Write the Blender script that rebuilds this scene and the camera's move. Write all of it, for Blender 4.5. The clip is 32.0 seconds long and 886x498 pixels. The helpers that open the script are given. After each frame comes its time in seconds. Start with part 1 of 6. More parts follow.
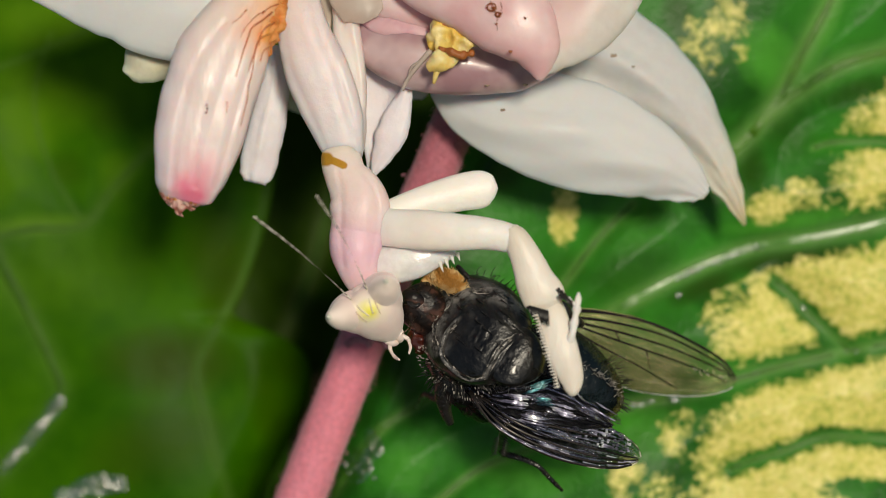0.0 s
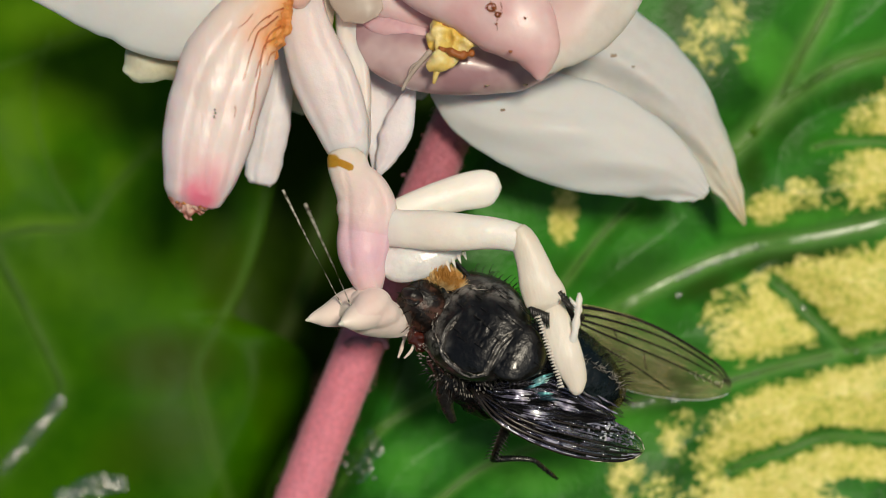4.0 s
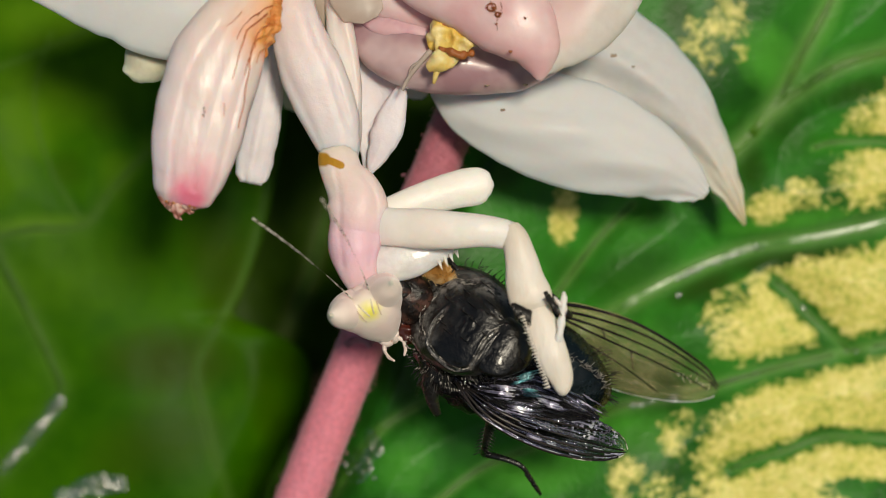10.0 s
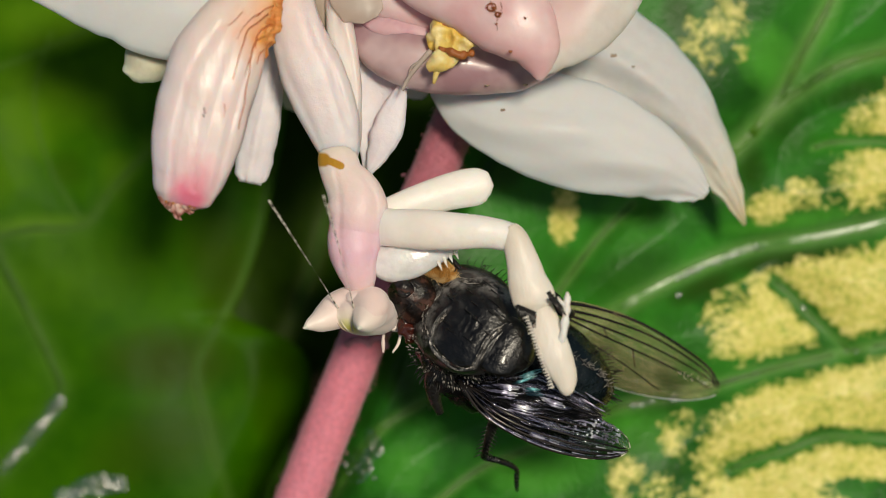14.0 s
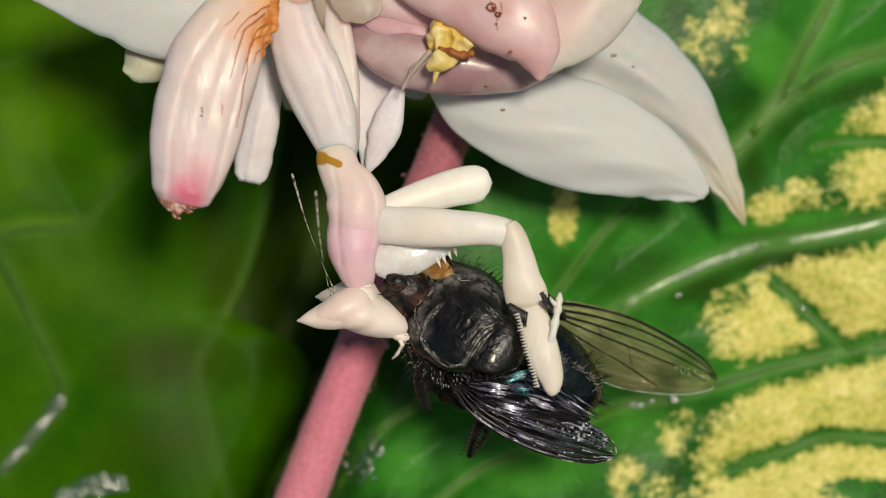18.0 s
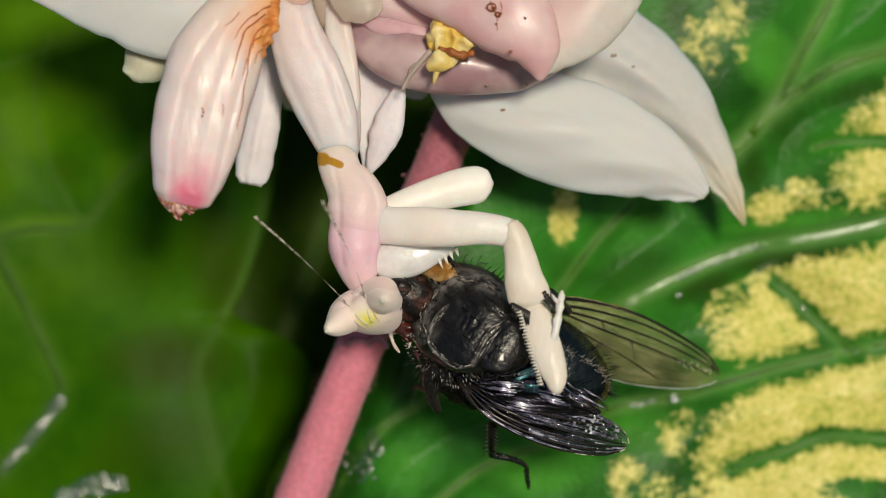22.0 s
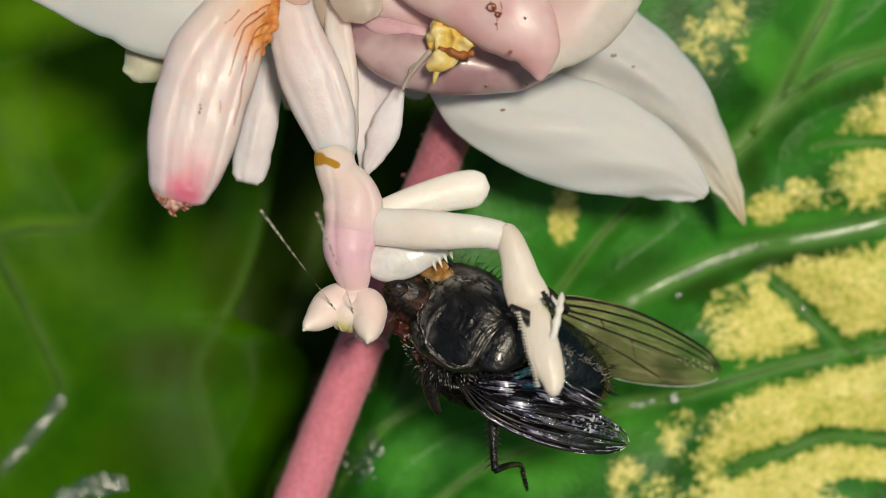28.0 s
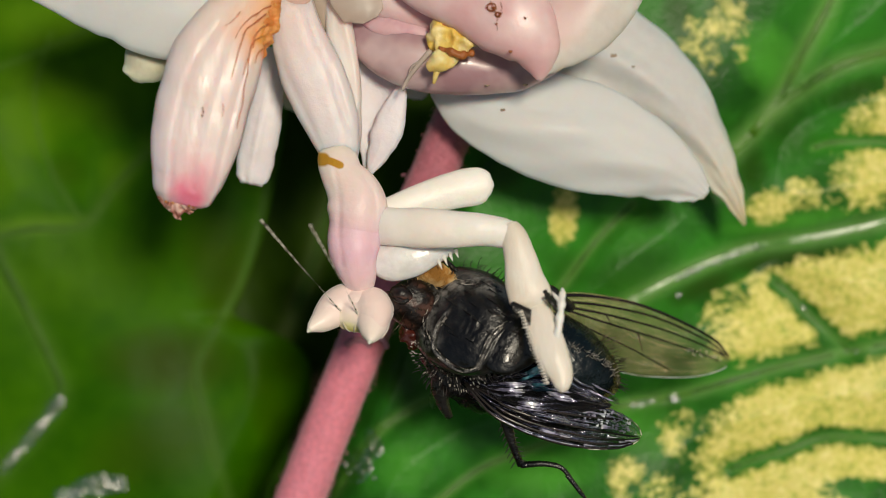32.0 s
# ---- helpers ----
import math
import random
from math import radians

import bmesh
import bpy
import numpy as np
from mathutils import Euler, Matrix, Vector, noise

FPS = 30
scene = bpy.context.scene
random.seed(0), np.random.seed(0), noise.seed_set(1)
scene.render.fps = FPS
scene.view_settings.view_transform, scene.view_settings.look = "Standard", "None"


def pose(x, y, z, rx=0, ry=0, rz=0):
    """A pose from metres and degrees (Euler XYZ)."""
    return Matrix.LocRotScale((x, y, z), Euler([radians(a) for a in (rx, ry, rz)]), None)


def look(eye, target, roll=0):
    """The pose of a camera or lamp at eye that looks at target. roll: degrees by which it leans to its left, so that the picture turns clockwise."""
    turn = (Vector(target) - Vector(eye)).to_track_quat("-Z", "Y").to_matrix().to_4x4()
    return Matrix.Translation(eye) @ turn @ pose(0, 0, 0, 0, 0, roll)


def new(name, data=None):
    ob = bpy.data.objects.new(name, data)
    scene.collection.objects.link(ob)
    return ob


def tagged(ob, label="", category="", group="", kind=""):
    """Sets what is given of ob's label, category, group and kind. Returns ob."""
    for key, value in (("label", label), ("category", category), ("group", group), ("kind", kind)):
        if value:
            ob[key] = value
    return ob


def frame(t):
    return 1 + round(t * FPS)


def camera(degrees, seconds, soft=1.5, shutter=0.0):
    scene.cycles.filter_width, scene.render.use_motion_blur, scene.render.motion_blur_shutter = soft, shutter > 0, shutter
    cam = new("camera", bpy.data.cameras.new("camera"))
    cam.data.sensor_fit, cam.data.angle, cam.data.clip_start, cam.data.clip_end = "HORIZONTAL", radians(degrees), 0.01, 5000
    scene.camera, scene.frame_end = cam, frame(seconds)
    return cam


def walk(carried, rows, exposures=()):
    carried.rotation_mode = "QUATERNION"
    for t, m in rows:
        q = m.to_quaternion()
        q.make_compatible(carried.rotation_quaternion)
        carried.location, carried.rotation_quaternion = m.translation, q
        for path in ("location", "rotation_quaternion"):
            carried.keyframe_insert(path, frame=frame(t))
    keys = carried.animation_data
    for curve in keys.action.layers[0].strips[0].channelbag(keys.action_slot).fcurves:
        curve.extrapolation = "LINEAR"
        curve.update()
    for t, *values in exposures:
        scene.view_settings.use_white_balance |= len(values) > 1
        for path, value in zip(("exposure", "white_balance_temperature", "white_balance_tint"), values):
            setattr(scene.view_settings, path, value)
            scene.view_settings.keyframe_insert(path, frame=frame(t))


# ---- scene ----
# Stage space, metres: u to the right, v up, w towards the eye. The stage leans back, so the eye looks down on the plant.
TILT, HEIGHT, REACH, VIEW = 45.0, 0.20, 0.105, 24.0
GRID = math.tan(radians(VIEW / 2)) * REACH / 784      # one pixel of the camera's view on the plane w = 0 (about 0.028 mm)
ca, sa = math.cos(radians(TILT)), math.sin(radians(TILT))
STAGE = Matrix(((1, 0, 0, 0), (0, sa, -ca, 0), (0, ca, sa, HEIGHT), (0, 0, 0, 1)))

cam = camera(VIEW, 32.0, soft=0.65)
EYE = STAGE @ Matrix.Translation((0, 0, REACH))
walk(cam, [(0, EYE), (32, EYE)], exposures=[(0, -0.15, 7260, 8.0), (32, -0.15, 7260, 8.0)])
cam.data.dof.use_dof = True
cam.data.dof.focus_distance = REACH - 0.001
cam.data.dof.aperture_fstop = 26.0


# ---- light ----
SUN = (STAGE.to_3x3() @ Vector((0.23, 0.17, 1.0))).normalized()
world = bpy.data.worlds.new("sky")
scene.world = world
world.use_nodes = True
wn = world.node_tree.nodes
sky = wn.new("ShaderNodeTexSky")
sky.sky_type, sky.sun_disc = "NISHITA", False
sky.sun_elevation = math.asin(SUN.z)
sky.sun_rotation = math.atan2(SUN.x, SUN.y)
world.node_tree.links.new(sky.outputs[0], wn["Background"].inputs[0])
wn["Background"].inputs[1].default_value = 0.048
sun = new("sun", bpy.data.lights.new("sun", "SUN"))
sun.data.energy, sun.data.angle, sun.data.color = 2.9, radians(11), (1.0, 0.94, 0.83)
sun.matrix_world = look(SUN * 3, (0, 0, 0))


# ---- view grid helpers ----


def at(x, y, w=0.0):
    """A pixel of the camera's view, w millimetres in front of the stage plane, in stage space; scaled to keep its place
    in the view.
    """
    s = GRID * (1 - w / 1000 / REACH)
    return Vector(((x - 784) * s, (441 - y) * s, w / 1000))


def glide(rows, sub):
    """Catmull-Rom through the rows; sub steps between two."""
    p = np.array(rows, float)
    if sub < 2:
        return p
    q = np.vstack([2 * p[0] - p[1], p, 2 * p[-1] - p[-2]])
    out = []
    for i in range(1, len(q) - 2):
        for j in range(sub):
            t = j / sub
            a, b, c, d = q[i - 1], q[i], q[i + 1], q[i + 2]
            out.append(0.5 * (2 * b + (c - a) * t + (2 * a - 5 * b + 4 * c - d) * t * t + (3 * b - a - 3 * c + d) * t ** 3))
    out.append(p[-1])
    return np.array(out)


def frames_along(c):
    """Unit tangent, side (in the picture plane) and depth vectors along a line of points."""
    t = np.gradient(c, axis=0)
    t /= np.maximum(np.linalg.norm(t, axis=1)[:, None], 1e-12)
    s = np.cross(t, [0, 0, 1.0])
    n = np.linalg.norm(s, axis=1)[:, None]
    s = np.where(n > 1e-3, s / np.maximum(n, 1e-9), [1.0, 0, 0])
    return t, s, np.cross(s, t)


class Geo:
    """Vertices in stage space, faces, and per-vertex values."""
    def __init__(self, v=(), f=(), **values):
        self.v, self.f, self.values = [tuple(p) for p in v], list(f), {k: list(a) for k, a in values.items()}

    def add(self, other):
        n = len(self.v)
        self.v += other.v
        self.f += [tuple(i + n for i in face) for face in other.f]
        for k in set(self.values) | set(other.values):
            self.values[k] = self.values.get(k, [0.0] * n) + other.values.get(k, [0.0] * len(other.v))
        return self


def loft(rows, n=20, sub=5, ridge=(0, 0.0, 0.0), rough=0.0, seed=0.0, power=2.0, freq=900):
    """A closed body along a line. Rows: x, y on the grid, w in mm, half width and half thickness in grid units."""
    r = glide(rows, sub)
    c = np.array([at(*q[:3]) for q in r])
    t, s, d = frames_along(c)
    v, f, along, around = [], [], [], []
    m = len(r)
    for i in range(m):
        ha, hb = max(r[i, 3], 0.4) * GRID, max(r[i, 4], 0.4) * GRID
        for j in range(n):
            a = 2 * math.pi * j / n
            ct, st = math.cos(a), math.sin(a)
            ct, st = math.copysign(abs(ct) ** (2 / power), ct), math.copysign(abs(st) ** (2 / power), st)
            k = 1 + ridge[1] * (abs(math.sin(a * ridge[0] / 2 + ridge[2])) - 0.6)
            p = c[i] + s[i] * ha * ct * k + d[i] * hb * st * k
            if rough:
                k2 = noise.noise(Vector(p) * freq + Vector((seed, 0, 0))) * rough * GRID
                p = p + (s[i] * ct + d[i] * st) * k2
            v.append(p)
            along.append(i / (m - 1))
            around.append(j / n)
        if i:
            o = i * n
            f += [(o - n + j, o - n + (j + 1) % n, o + (j + 1) % n, o + j) for j in range(n)]
    for end, o in ((0, 0), (m - 1, (m - 1) * n)):
        tip = c[end] + t[end] * (-1 if end == 0 else 1) * min(r[end, 3], r[end, 4]) * 0.35 * GRID
        v.append(tip)
        along.append(end / (m - 1))
        around.append(0)
        k = len(v) - 1
        f += [(k, o + (j + 1) % n, o + j) if end == 0 else (k, o + j, o + (j + 1) % n) for j in range(n)]
    return Geo(v, f, along=along, around=around)


def carve(geo, lines, depth, width, dust=0.0, lip=0.0, flank=False):
    """Presses grooves into the side of a body that faces the eye; lines on the grid. With a mask strength, a tone
    follows them: powder, painted glints or pigment.
    """
    p = np.array(geo.v)
    k = 1 / (GRID * (1 - p[:, 2] / REACH))
    gx, gy = 784 + p[:, 0] * k, 441 - p[:, 1] * k
    front = np.clip((p[:, 2] - np.median(p[:, 2])) / 0.0004, 0, 1)
    if flank:
        front = (p[:, 2] > np.median(p[:, 2]) - 0.0004) * 1.0
    pale = np.zeros(len(p))
    for ln in lines:
        d = near_line(gx, gy, [tuple(q) for q in glide(ln, 5)])
        p[:, 2] += front * depth * GRID * (lip * np.exp(-((d - 2.6 * width) / width) ** 2) - np.exp(-(d / width) ** 2))
        pale = np.maximum(pale, np.exp(-(d / (width * 1.3)) ** 2) * front)
    geo.v = [tuple(q) for q in p]
    if dust:
        geo.values["dust"] = list(np.maximum(pale * dust, geo.values.get("dust", 0)))
    return geo


def near_line(px, py, line):
    """Distance on the grid from points to a polyline."""
    d = np.full(px.shape, 1e9)
    for (x0, y0), (x1, y1) in zip(line[:-1], line[1:]):
        ex, ey = x1 - x0, y1 - y0
        k = np.clip(((px - x0) * ex + (py - y0) * ey) / (ex * ex + ey * ey), 0, 1)
        d = np.minimum(d, np.hypot(px - x0 - k * ex, py - y0 - k * ey))
    return d


def drape(geo, line, lift=0.0):
    """Stage points of a line on the grid laid over the side of a body that faces the eye."""
    p = np.array(geo.v)
    k = 1 / (GRID * (1 - p[:, 2] / REACH))
    gx, gy = 784 + p[:, 0] * k, 441 - p[:, 1] * k
    out = []
    for x, y in line:
        d = np.hypot(gx - x, gy - y)
        ok = d < max(9.0, d.min() + 4)
        out.append(at(x, y, p[ok, 2].max() * 1000) + Vector((0, 0, lift * GRID)))
    return out


def tube(points, r0, r1, n=7, sub=4):
    """A thin round tapering tube; points x, y, w; radii in grid units."""
    k = len(points) - 1
    return loft([(*p, r0 + (r1 - r0) * i / k, r0 + (r1 - r0) * i / k) for i, p in enumerate(points)], n, sub)


def sheet_point(r, c, s, d, i, t, fold, pleat):
    hw = r[i, 3] * GRID
    lift = (r[i, 4] * t * t + fold * t + pleat[1] * min(1, r[i, 3] / 45) * (math.sin(pleat[0] * t + pleat[2] + i * 0.05) + 0.6 * math.sin(pleat[0] * 1.7 * t + 1.3 - i * 0.03)) * (0.6 + 0.4 * math.sin(i * 0.4 + t * 5))) * GRID
    return c[i] + s[i] * hw * t + d[i] * lift


def sheet(rows, thick=3.0, n=14, sub=6, fold=0.0, pleat=(0, 0, 0), edge=0.0, seed=0.0, veins=0.0):
    """A petal or wing: a bent solid sheet. Rows: x, y, w, half width, cup (grid units)."""
    r = glide(rows, sub)
    c = np.array([at(*q[:3]) for q in r])
    t, s, d = frames_along(c)
    v, f, along, across = [], [], [], []
    m = len(r)
    for side in (1, -1):
        for i in range(m):
            for j in range(n + 1):
                x = 2 * j / n - 1
                p = sheet_point(r, c, s, d, i, x, fold, pleat)
                if edge:
                    p = p + s[i] * x * edge * GRID * noise.noise(Vector((i * 0.35, seed, x)))
                    p = p + d[i] * edge * 0.7 * GRID * noise.noise(Vector((i * 0.12, x * 1.6, seed + 5)))
                rim = math.sqrt(max(0.0, 1 - abs(x) ** 4)) * min(1, (m - 1 - i) / 3 + 0.1)
                bump = veins * math.cos(x * 16) * rim if side > 0 else 0
                p = p + d[i] * GRID * (side * thick * (0.15 + 0.85 * rim) / 2 + bump)
                v.append(p)
                along.append(i / (m - 1))
                across.append(x)
    w = n + 1
    top = m * w
    for i in range(m - 1):
        for j in range(n):
            a = i * w + j
            f.append((a, a + 1, a + w + 1, a + w))
            f.append((top + a, top + a + w, top + a + w + 1, top + a + 1))
        for j, flip in ((0, False), (n, True)):
            a = i * w + j
            q = (a, a + w, top + a + w, top + a)
            f.append(q[::-1] if flip else q)
    for i, flip in ((0, True), (m - 1, False)):
        for j in range(n):
            a = i * w + j
            q = (a, top + a, top + a + 1, a + 1)
            f.append(q[::-1] if flip else q)
    return Geo(v, f, along=along, across=across)


def on_sheet(rows, s_t, sub=6, fold=0.0, pleat=(0, 0, 0), lift=0.0):
    """Stage points on a sheet at (along, across) pairs."""
    r = glide(rows, sub)
    c = np.array([at(*q[:3]) for q in r])
    _, s, d = frames_along(c)
    return [sheet_point(r, c, s, d, min(len(r) - 1, max(0, round(a * (len(r) - 1)))), b, fold, pleat) + d[0] * lift * GRID for a, b in s_t]


def rod(points, r0, r1, n=6):
    """A round tapering rod through stage points (radii in grid units)."""
    c = glide([tuple(p) for p in points], 4 if len(points) > 2 else 1)
    t, s, d = frames_along(c)
    v, f = [], []
    m = len(c)
    for i in range(m):
        rr = (r0 + (r1 - r0) * i / (m - 1)) * GRID
        v += [c[i] + rr * (s[i] * math.cos(6.2832 * j / n) + d[i] * math.sin(6.2832 * j / n)) for j in range(n)]
        if i:
            o = i * n
            f += [(o - n + j, o - n + (j + 1) % n, o + (j + 1) % n, o + j) for j in range(n)]
    f += [tuple(range(n - 1, -1, -1)), tuple(range((m - 1) * n, m * n))]
    return Geo(v, f, along=[i / (m - 1) for i in range(m) for _ in range(n)])


ORIGIN = {}


def thing(name, base, label, category, group=""):
    ob = new(name)
    ob.empty_display_size = 0.002
    ORIGIN[ob.name] = Vector(base)
    ob.matrix_world = STAGE @ Matrix.Translation(base)
    return tagged(ob, label, category, group)


def part(name, geo, material, parent, label="", joint=None):
    """One mesh object under a thing or a part; joint: the point about which it turns."""
    o = Vector(joint) if joint is not None else ORIGIN[parent.name]
    me = bpy.data.meshes.new(name)
    me.from_pydata([tuple(Vector(p) - o) for p in geo.v], [], geo.f)
    if name not in ("blade", "film"):
        bm = bmesh.new()
        bm.from_mesh(me)
        bmesh.ops.recalc_face_normals(bm, faces=bm.faces)
        bm.to_mesh(me)
        bm.free()
    for k, a in geo.values.items():
        me.attributes.new(k, "FLOAT", "POINT").data.foreach_set("value", np.array(a, np.float32))
    me.polygons.foreach_set("use_smooth", [True] * len(me.polygons))
    me.materials.append(material)
    me.update()
    ob = new(name, me)
    ob.parent = parent
    ob.location = o - ORIGIN[parent.name]
    ORIGIN[ob.name] = o
    return tagged(ob, label)


# ---- materials ----


def ramp_node(nt, stops, value):
    r = nt.nodes.new("ShaderNodeValToRGB")
    el = r.color_ramp.elements
    while len(el) < len(stops):
        el.new(0.5)
    for e, (p, c) in zip(el, stops):
        e.position, e.color = p, (*c, 1)
    nt.links.new(value, r.inputs[0])
    return r.outputs[0]


def mix_node(nt, fac, a, b, kind="MIX"):
    m = nt.nodes.new("ShaderNodeMix")
    m.data_type, m.blend_type = "RGBA", kind
    for sock, val in ((m.inputs["Factor"], fac), (m.inputs["A"], a), (m.inputs["B"], b)):
        if isinstance(val, bpy.types.NodeSocket):
            nt.links.new(val, sock)
        elif isinstance(val, (int, float)):
            sock.default_value = val
        else:
            sock.default_value = (*val, 1)
    return m.outputs["Result"]


def math_node(nt, op, a, b=0.0):
    m = nt.nodes.new("ShaderNodeMath")
    m.operation = op
    m.use_clamp = False
    for sock, val in ((m.inputs[0], a), (m.inputs[1], b)):
        if isinstance(val, bpy.types.NodeSocket):
            nt.links.new(val, sock)
        else:
            sock.default_value = val
    return m.outputs[0]


def attr_node(nt, name):
    a = nt.nodes.new("ShaderNodeAttribute")
    a.attribute_name = name
    return a.outputs["Fac"]


def noise_node(nt, scale, detail=3.0, rough=0.55, stretch=None, w=0.0):
    tc = nt.nodes.new("ShaderNodeTexCoord")
    src = tc.outputs["Object"]
    if stretch or w:
        mp = nt.nodes.new("ShaderNodeMapping")
        mp.inputs["Scale"].default_value = stretch or (1, 1, 1)
        mp.inputs["Location"].default_value = (w, w, w)
        nt.links.new(src, mp.inputs[0])
        src = mp.outputs[0]
    nn = nt.nodes.new("ShaderNodeTexNoise")
    nn.inputs["Scale"].default_value, nn.inputs["Detail"].default_value, nn.inputs["Roughness"].default_value = scale, detail, rough
    nt.links.new(src, nn.inputs["Vector"])
    return nn.outputs["Fac"]


def material(name, stops, along=False, tint=None, grain=(900, 0.25), blotch=(220, 0.3), rough=0.45, rough_var=0.15, bump=(1500, 0.2), gloss=0.5,
             metal=0.0, flesh=0.0, flesh_radius=(1.0, 0.6, 0.45), flesh_scale=0.0008, coat=0.0, sheen=0.0, see=0.0, stretch=None):
    """A grown surface: a colour ramp along the part (or over blotches), mottled at two scales, with fine relief."""
    m = bpy.data.materials.new(name)
    m.use_nodes = True
    nt = m.node_tree
    b = nt.nodes["Principled BSDF"]
    big = noise_node(nt, blotch[0], 3.0)
    fine = noise_node(nt, grain[0], 4.0, 0.6, stretch, 0.37)
    if along:
        k = math_node(nt, "ADD", attr_node(nt, "along"), math_node(nt, "MULTIPLY", math_node(nt, "SUBTRACT", big, 0.5), blotch[1]))
    else:
        k = math_node(nt, "ADD", 0.5, math_node(nt, "MULTIPLY", math_node(nt, "SUBTRACT", big, 0.5), 1 + blotch[1] * 4))
    colour = ramp_node(nt, stops, k)
    shade = ramp_node(nt, [(0.3, (1 - grain[1],) * 3), (0.7, (1.0, 1.0, 1.0))], fine)
    colour = mix_node(nt, 1.0, colour, shade, "MULTIPLY")
    if tint:
        colour = mix_node(nt, ramp_node(nt, [(tint[0], (0, 0, 0)), (tint[1], (1, 1, 1))], big), colour, tint[2])
    nt.links.new(colour, b.inputs["Base Color"])
    rr = math_node(nt, "ADD", rough - rough_var / 2, math_node(nt, "MULTIPLY", fine, rough_var))
    nt.links.new(rr, b.inputs["Roughness"])
    b.inputs["Specular IOR Level"].default_value = gloss
    b.inputs["Metallic"].default_value = metal
    b.inputs["Coat Weight"].default_value = coat
    b.inputs["Coat Roughness"].default_value = 0.12
    b.inputs["Sheen Weight"].default_value = sheen
    if flesh:
        b.inputs["Subsurface Weight"].default_value = flesh
        b.inputs["Subsurface Radius"].default_value = flesh_radius
        b.inputs["Subsurface Scale"].default_value = flesh_scale
    if see:
        b.inputs["Alpha"].default_value = 1 - see
    if bump[1]:
        bn = nt.nodes.new("ShaderNodeBump")
        bn.inputs["Strength"].default_value = bump[1]
        bn.inputs["Distance"].default_value = 0.0003
        nt.links.new(noise_node(nt, bump[0], 4.0, 0.6, stretch), bn.inputs["Height"])
        nt.links.new(bn.outputs[0], b.inputs["Normal"])
    return m


def leaf_material(name, dark, mid, yellow, gloss=0.42, rib=0.7, relief=0.25):
    """Glossy leaf: mottled greens, granular yellow patches between the veins, paler veins; paler and olive ovals, some
    painting sheen and shade into the green.
    """
    m = bpy.data.materials.new(name)
    m.use_nodes = True
    nt = m.node_tree
    b = nt.nodes["Principled BSDF"]
    big, fine, grit = noise_node(nt, 130, 3.0), noise_node(nt, 750, 4.0, 0.6), noise_node(nt, 2400, 3.0, 0.6)
    green = ramp_node(nt, [(0.36, dark), (0.62, mid)], math_node(nt, "ADD", math_node(nt, "MULTIPLY", big, 0.75), math_node(nt, "MULTIPLY", fine, 0.25)))
    soft = math_node(nt, "ADD", math_node(nt, "MULTIPLY", math_node(nt, "SUBTRACT", fine, 0.5), 0.6), math_node(nt, "MULTIPLY", math_node(nt, "SUBTRACT", big, 0.5), 0.7))
    # darker and paler ovals: mottling, and painted shade and sheen
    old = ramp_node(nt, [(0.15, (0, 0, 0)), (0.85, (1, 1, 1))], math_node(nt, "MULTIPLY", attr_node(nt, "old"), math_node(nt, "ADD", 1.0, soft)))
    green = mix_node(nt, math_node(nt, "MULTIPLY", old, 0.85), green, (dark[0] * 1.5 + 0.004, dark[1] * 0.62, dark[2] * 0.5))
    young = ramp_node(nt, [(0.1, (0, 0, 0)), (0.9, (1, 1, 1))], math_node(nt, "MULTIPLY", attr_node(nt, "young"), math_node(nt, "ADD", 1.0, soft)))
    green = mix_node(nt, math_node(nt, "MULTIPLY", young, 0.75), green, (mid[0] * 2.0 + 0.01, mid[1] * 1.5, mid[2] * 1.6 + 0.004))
    patch = attr_node(nt, "patch")
    rim = math_node(nt, "ADD", 0.22, math_node(nt, "MULTIPLY", math_node(nt, "MULTIPLY", patch, math_node(nt, "SUBTRACT", 1.0, patch)), 5.0))
    rim = math_node(nt, "MULTIPLY", rim, math_node(nt, "MINIMUM", math_node(nt, "MULTIPLY", patch, 6.0), 1.0))
    k = math_node(nt, "ADD", math_node(nt, "MULTIPLY", math_node(nt, "SUBTRACT", fine, 0.5), 1.3), math_node(nt, "MULTIPLY", math_node(nt, "SUBTRACT", grit, 0.5), 1.1))
    mask = ramp_node(nt, [(0.30, (0, 0, 0)), (0.58, (0.5, 0.5, 0.5)), (0.98, (1, 1, 1))], math_node(nt, "ADD", patch, math_node(nt, "MULTIPLY", k, rim)))
    cream = ramp_node(nt, [(0.34, (yellow[0] * 0.60, yellow[1] * 0.74, yellow[2] * 0.5)), (0.5, yellow), (0.68, (yellow[0] * 1.28, yellow[1] * 1.24, yellow[2] * 1.9))], math_node(nt, "ADD", math_node(nt, "MULTIPLY", grit, 0.62), math_node(nt, "MULTIPLY", fine, 0.38)))
    colour = mix_node(nt, mask, green, cream)
    pale = tuple(0.6 * a + 0.4 * c for a, c in zip(mid, (0.30, 0.42, 0.14)))
    colour = mix_node(nt, math_node(nt, "MULTIPLY", attr_node(nt, "rib"), rib), colour, pale)
    nt.links.new(colour, b.inputs["Base Color"])
    nt.links.new(math_node(nt, "ADD", 0.19, math_node(nt, "MULTIPLY", math_node(nt, "ADD", fine, big), 0.22)), b.inputs["Roughness"])
    b.inputs["Specular IOR Level"].default_value = gloss
    b.inputs["Subsurface Weight"].default_value = 0.15
    b.inputs["Subsurface Radius"].default_value = (0.5, 1.0, 0.2)
    b.inputs["Subsurface Scale"].default_value = 0.0006
    bn = nt.nodes.new("ShaderNodeBump")
    bn.inputs["Strength"].default_value, bn.inputs["Distance"].default_value = relief, 0.0005
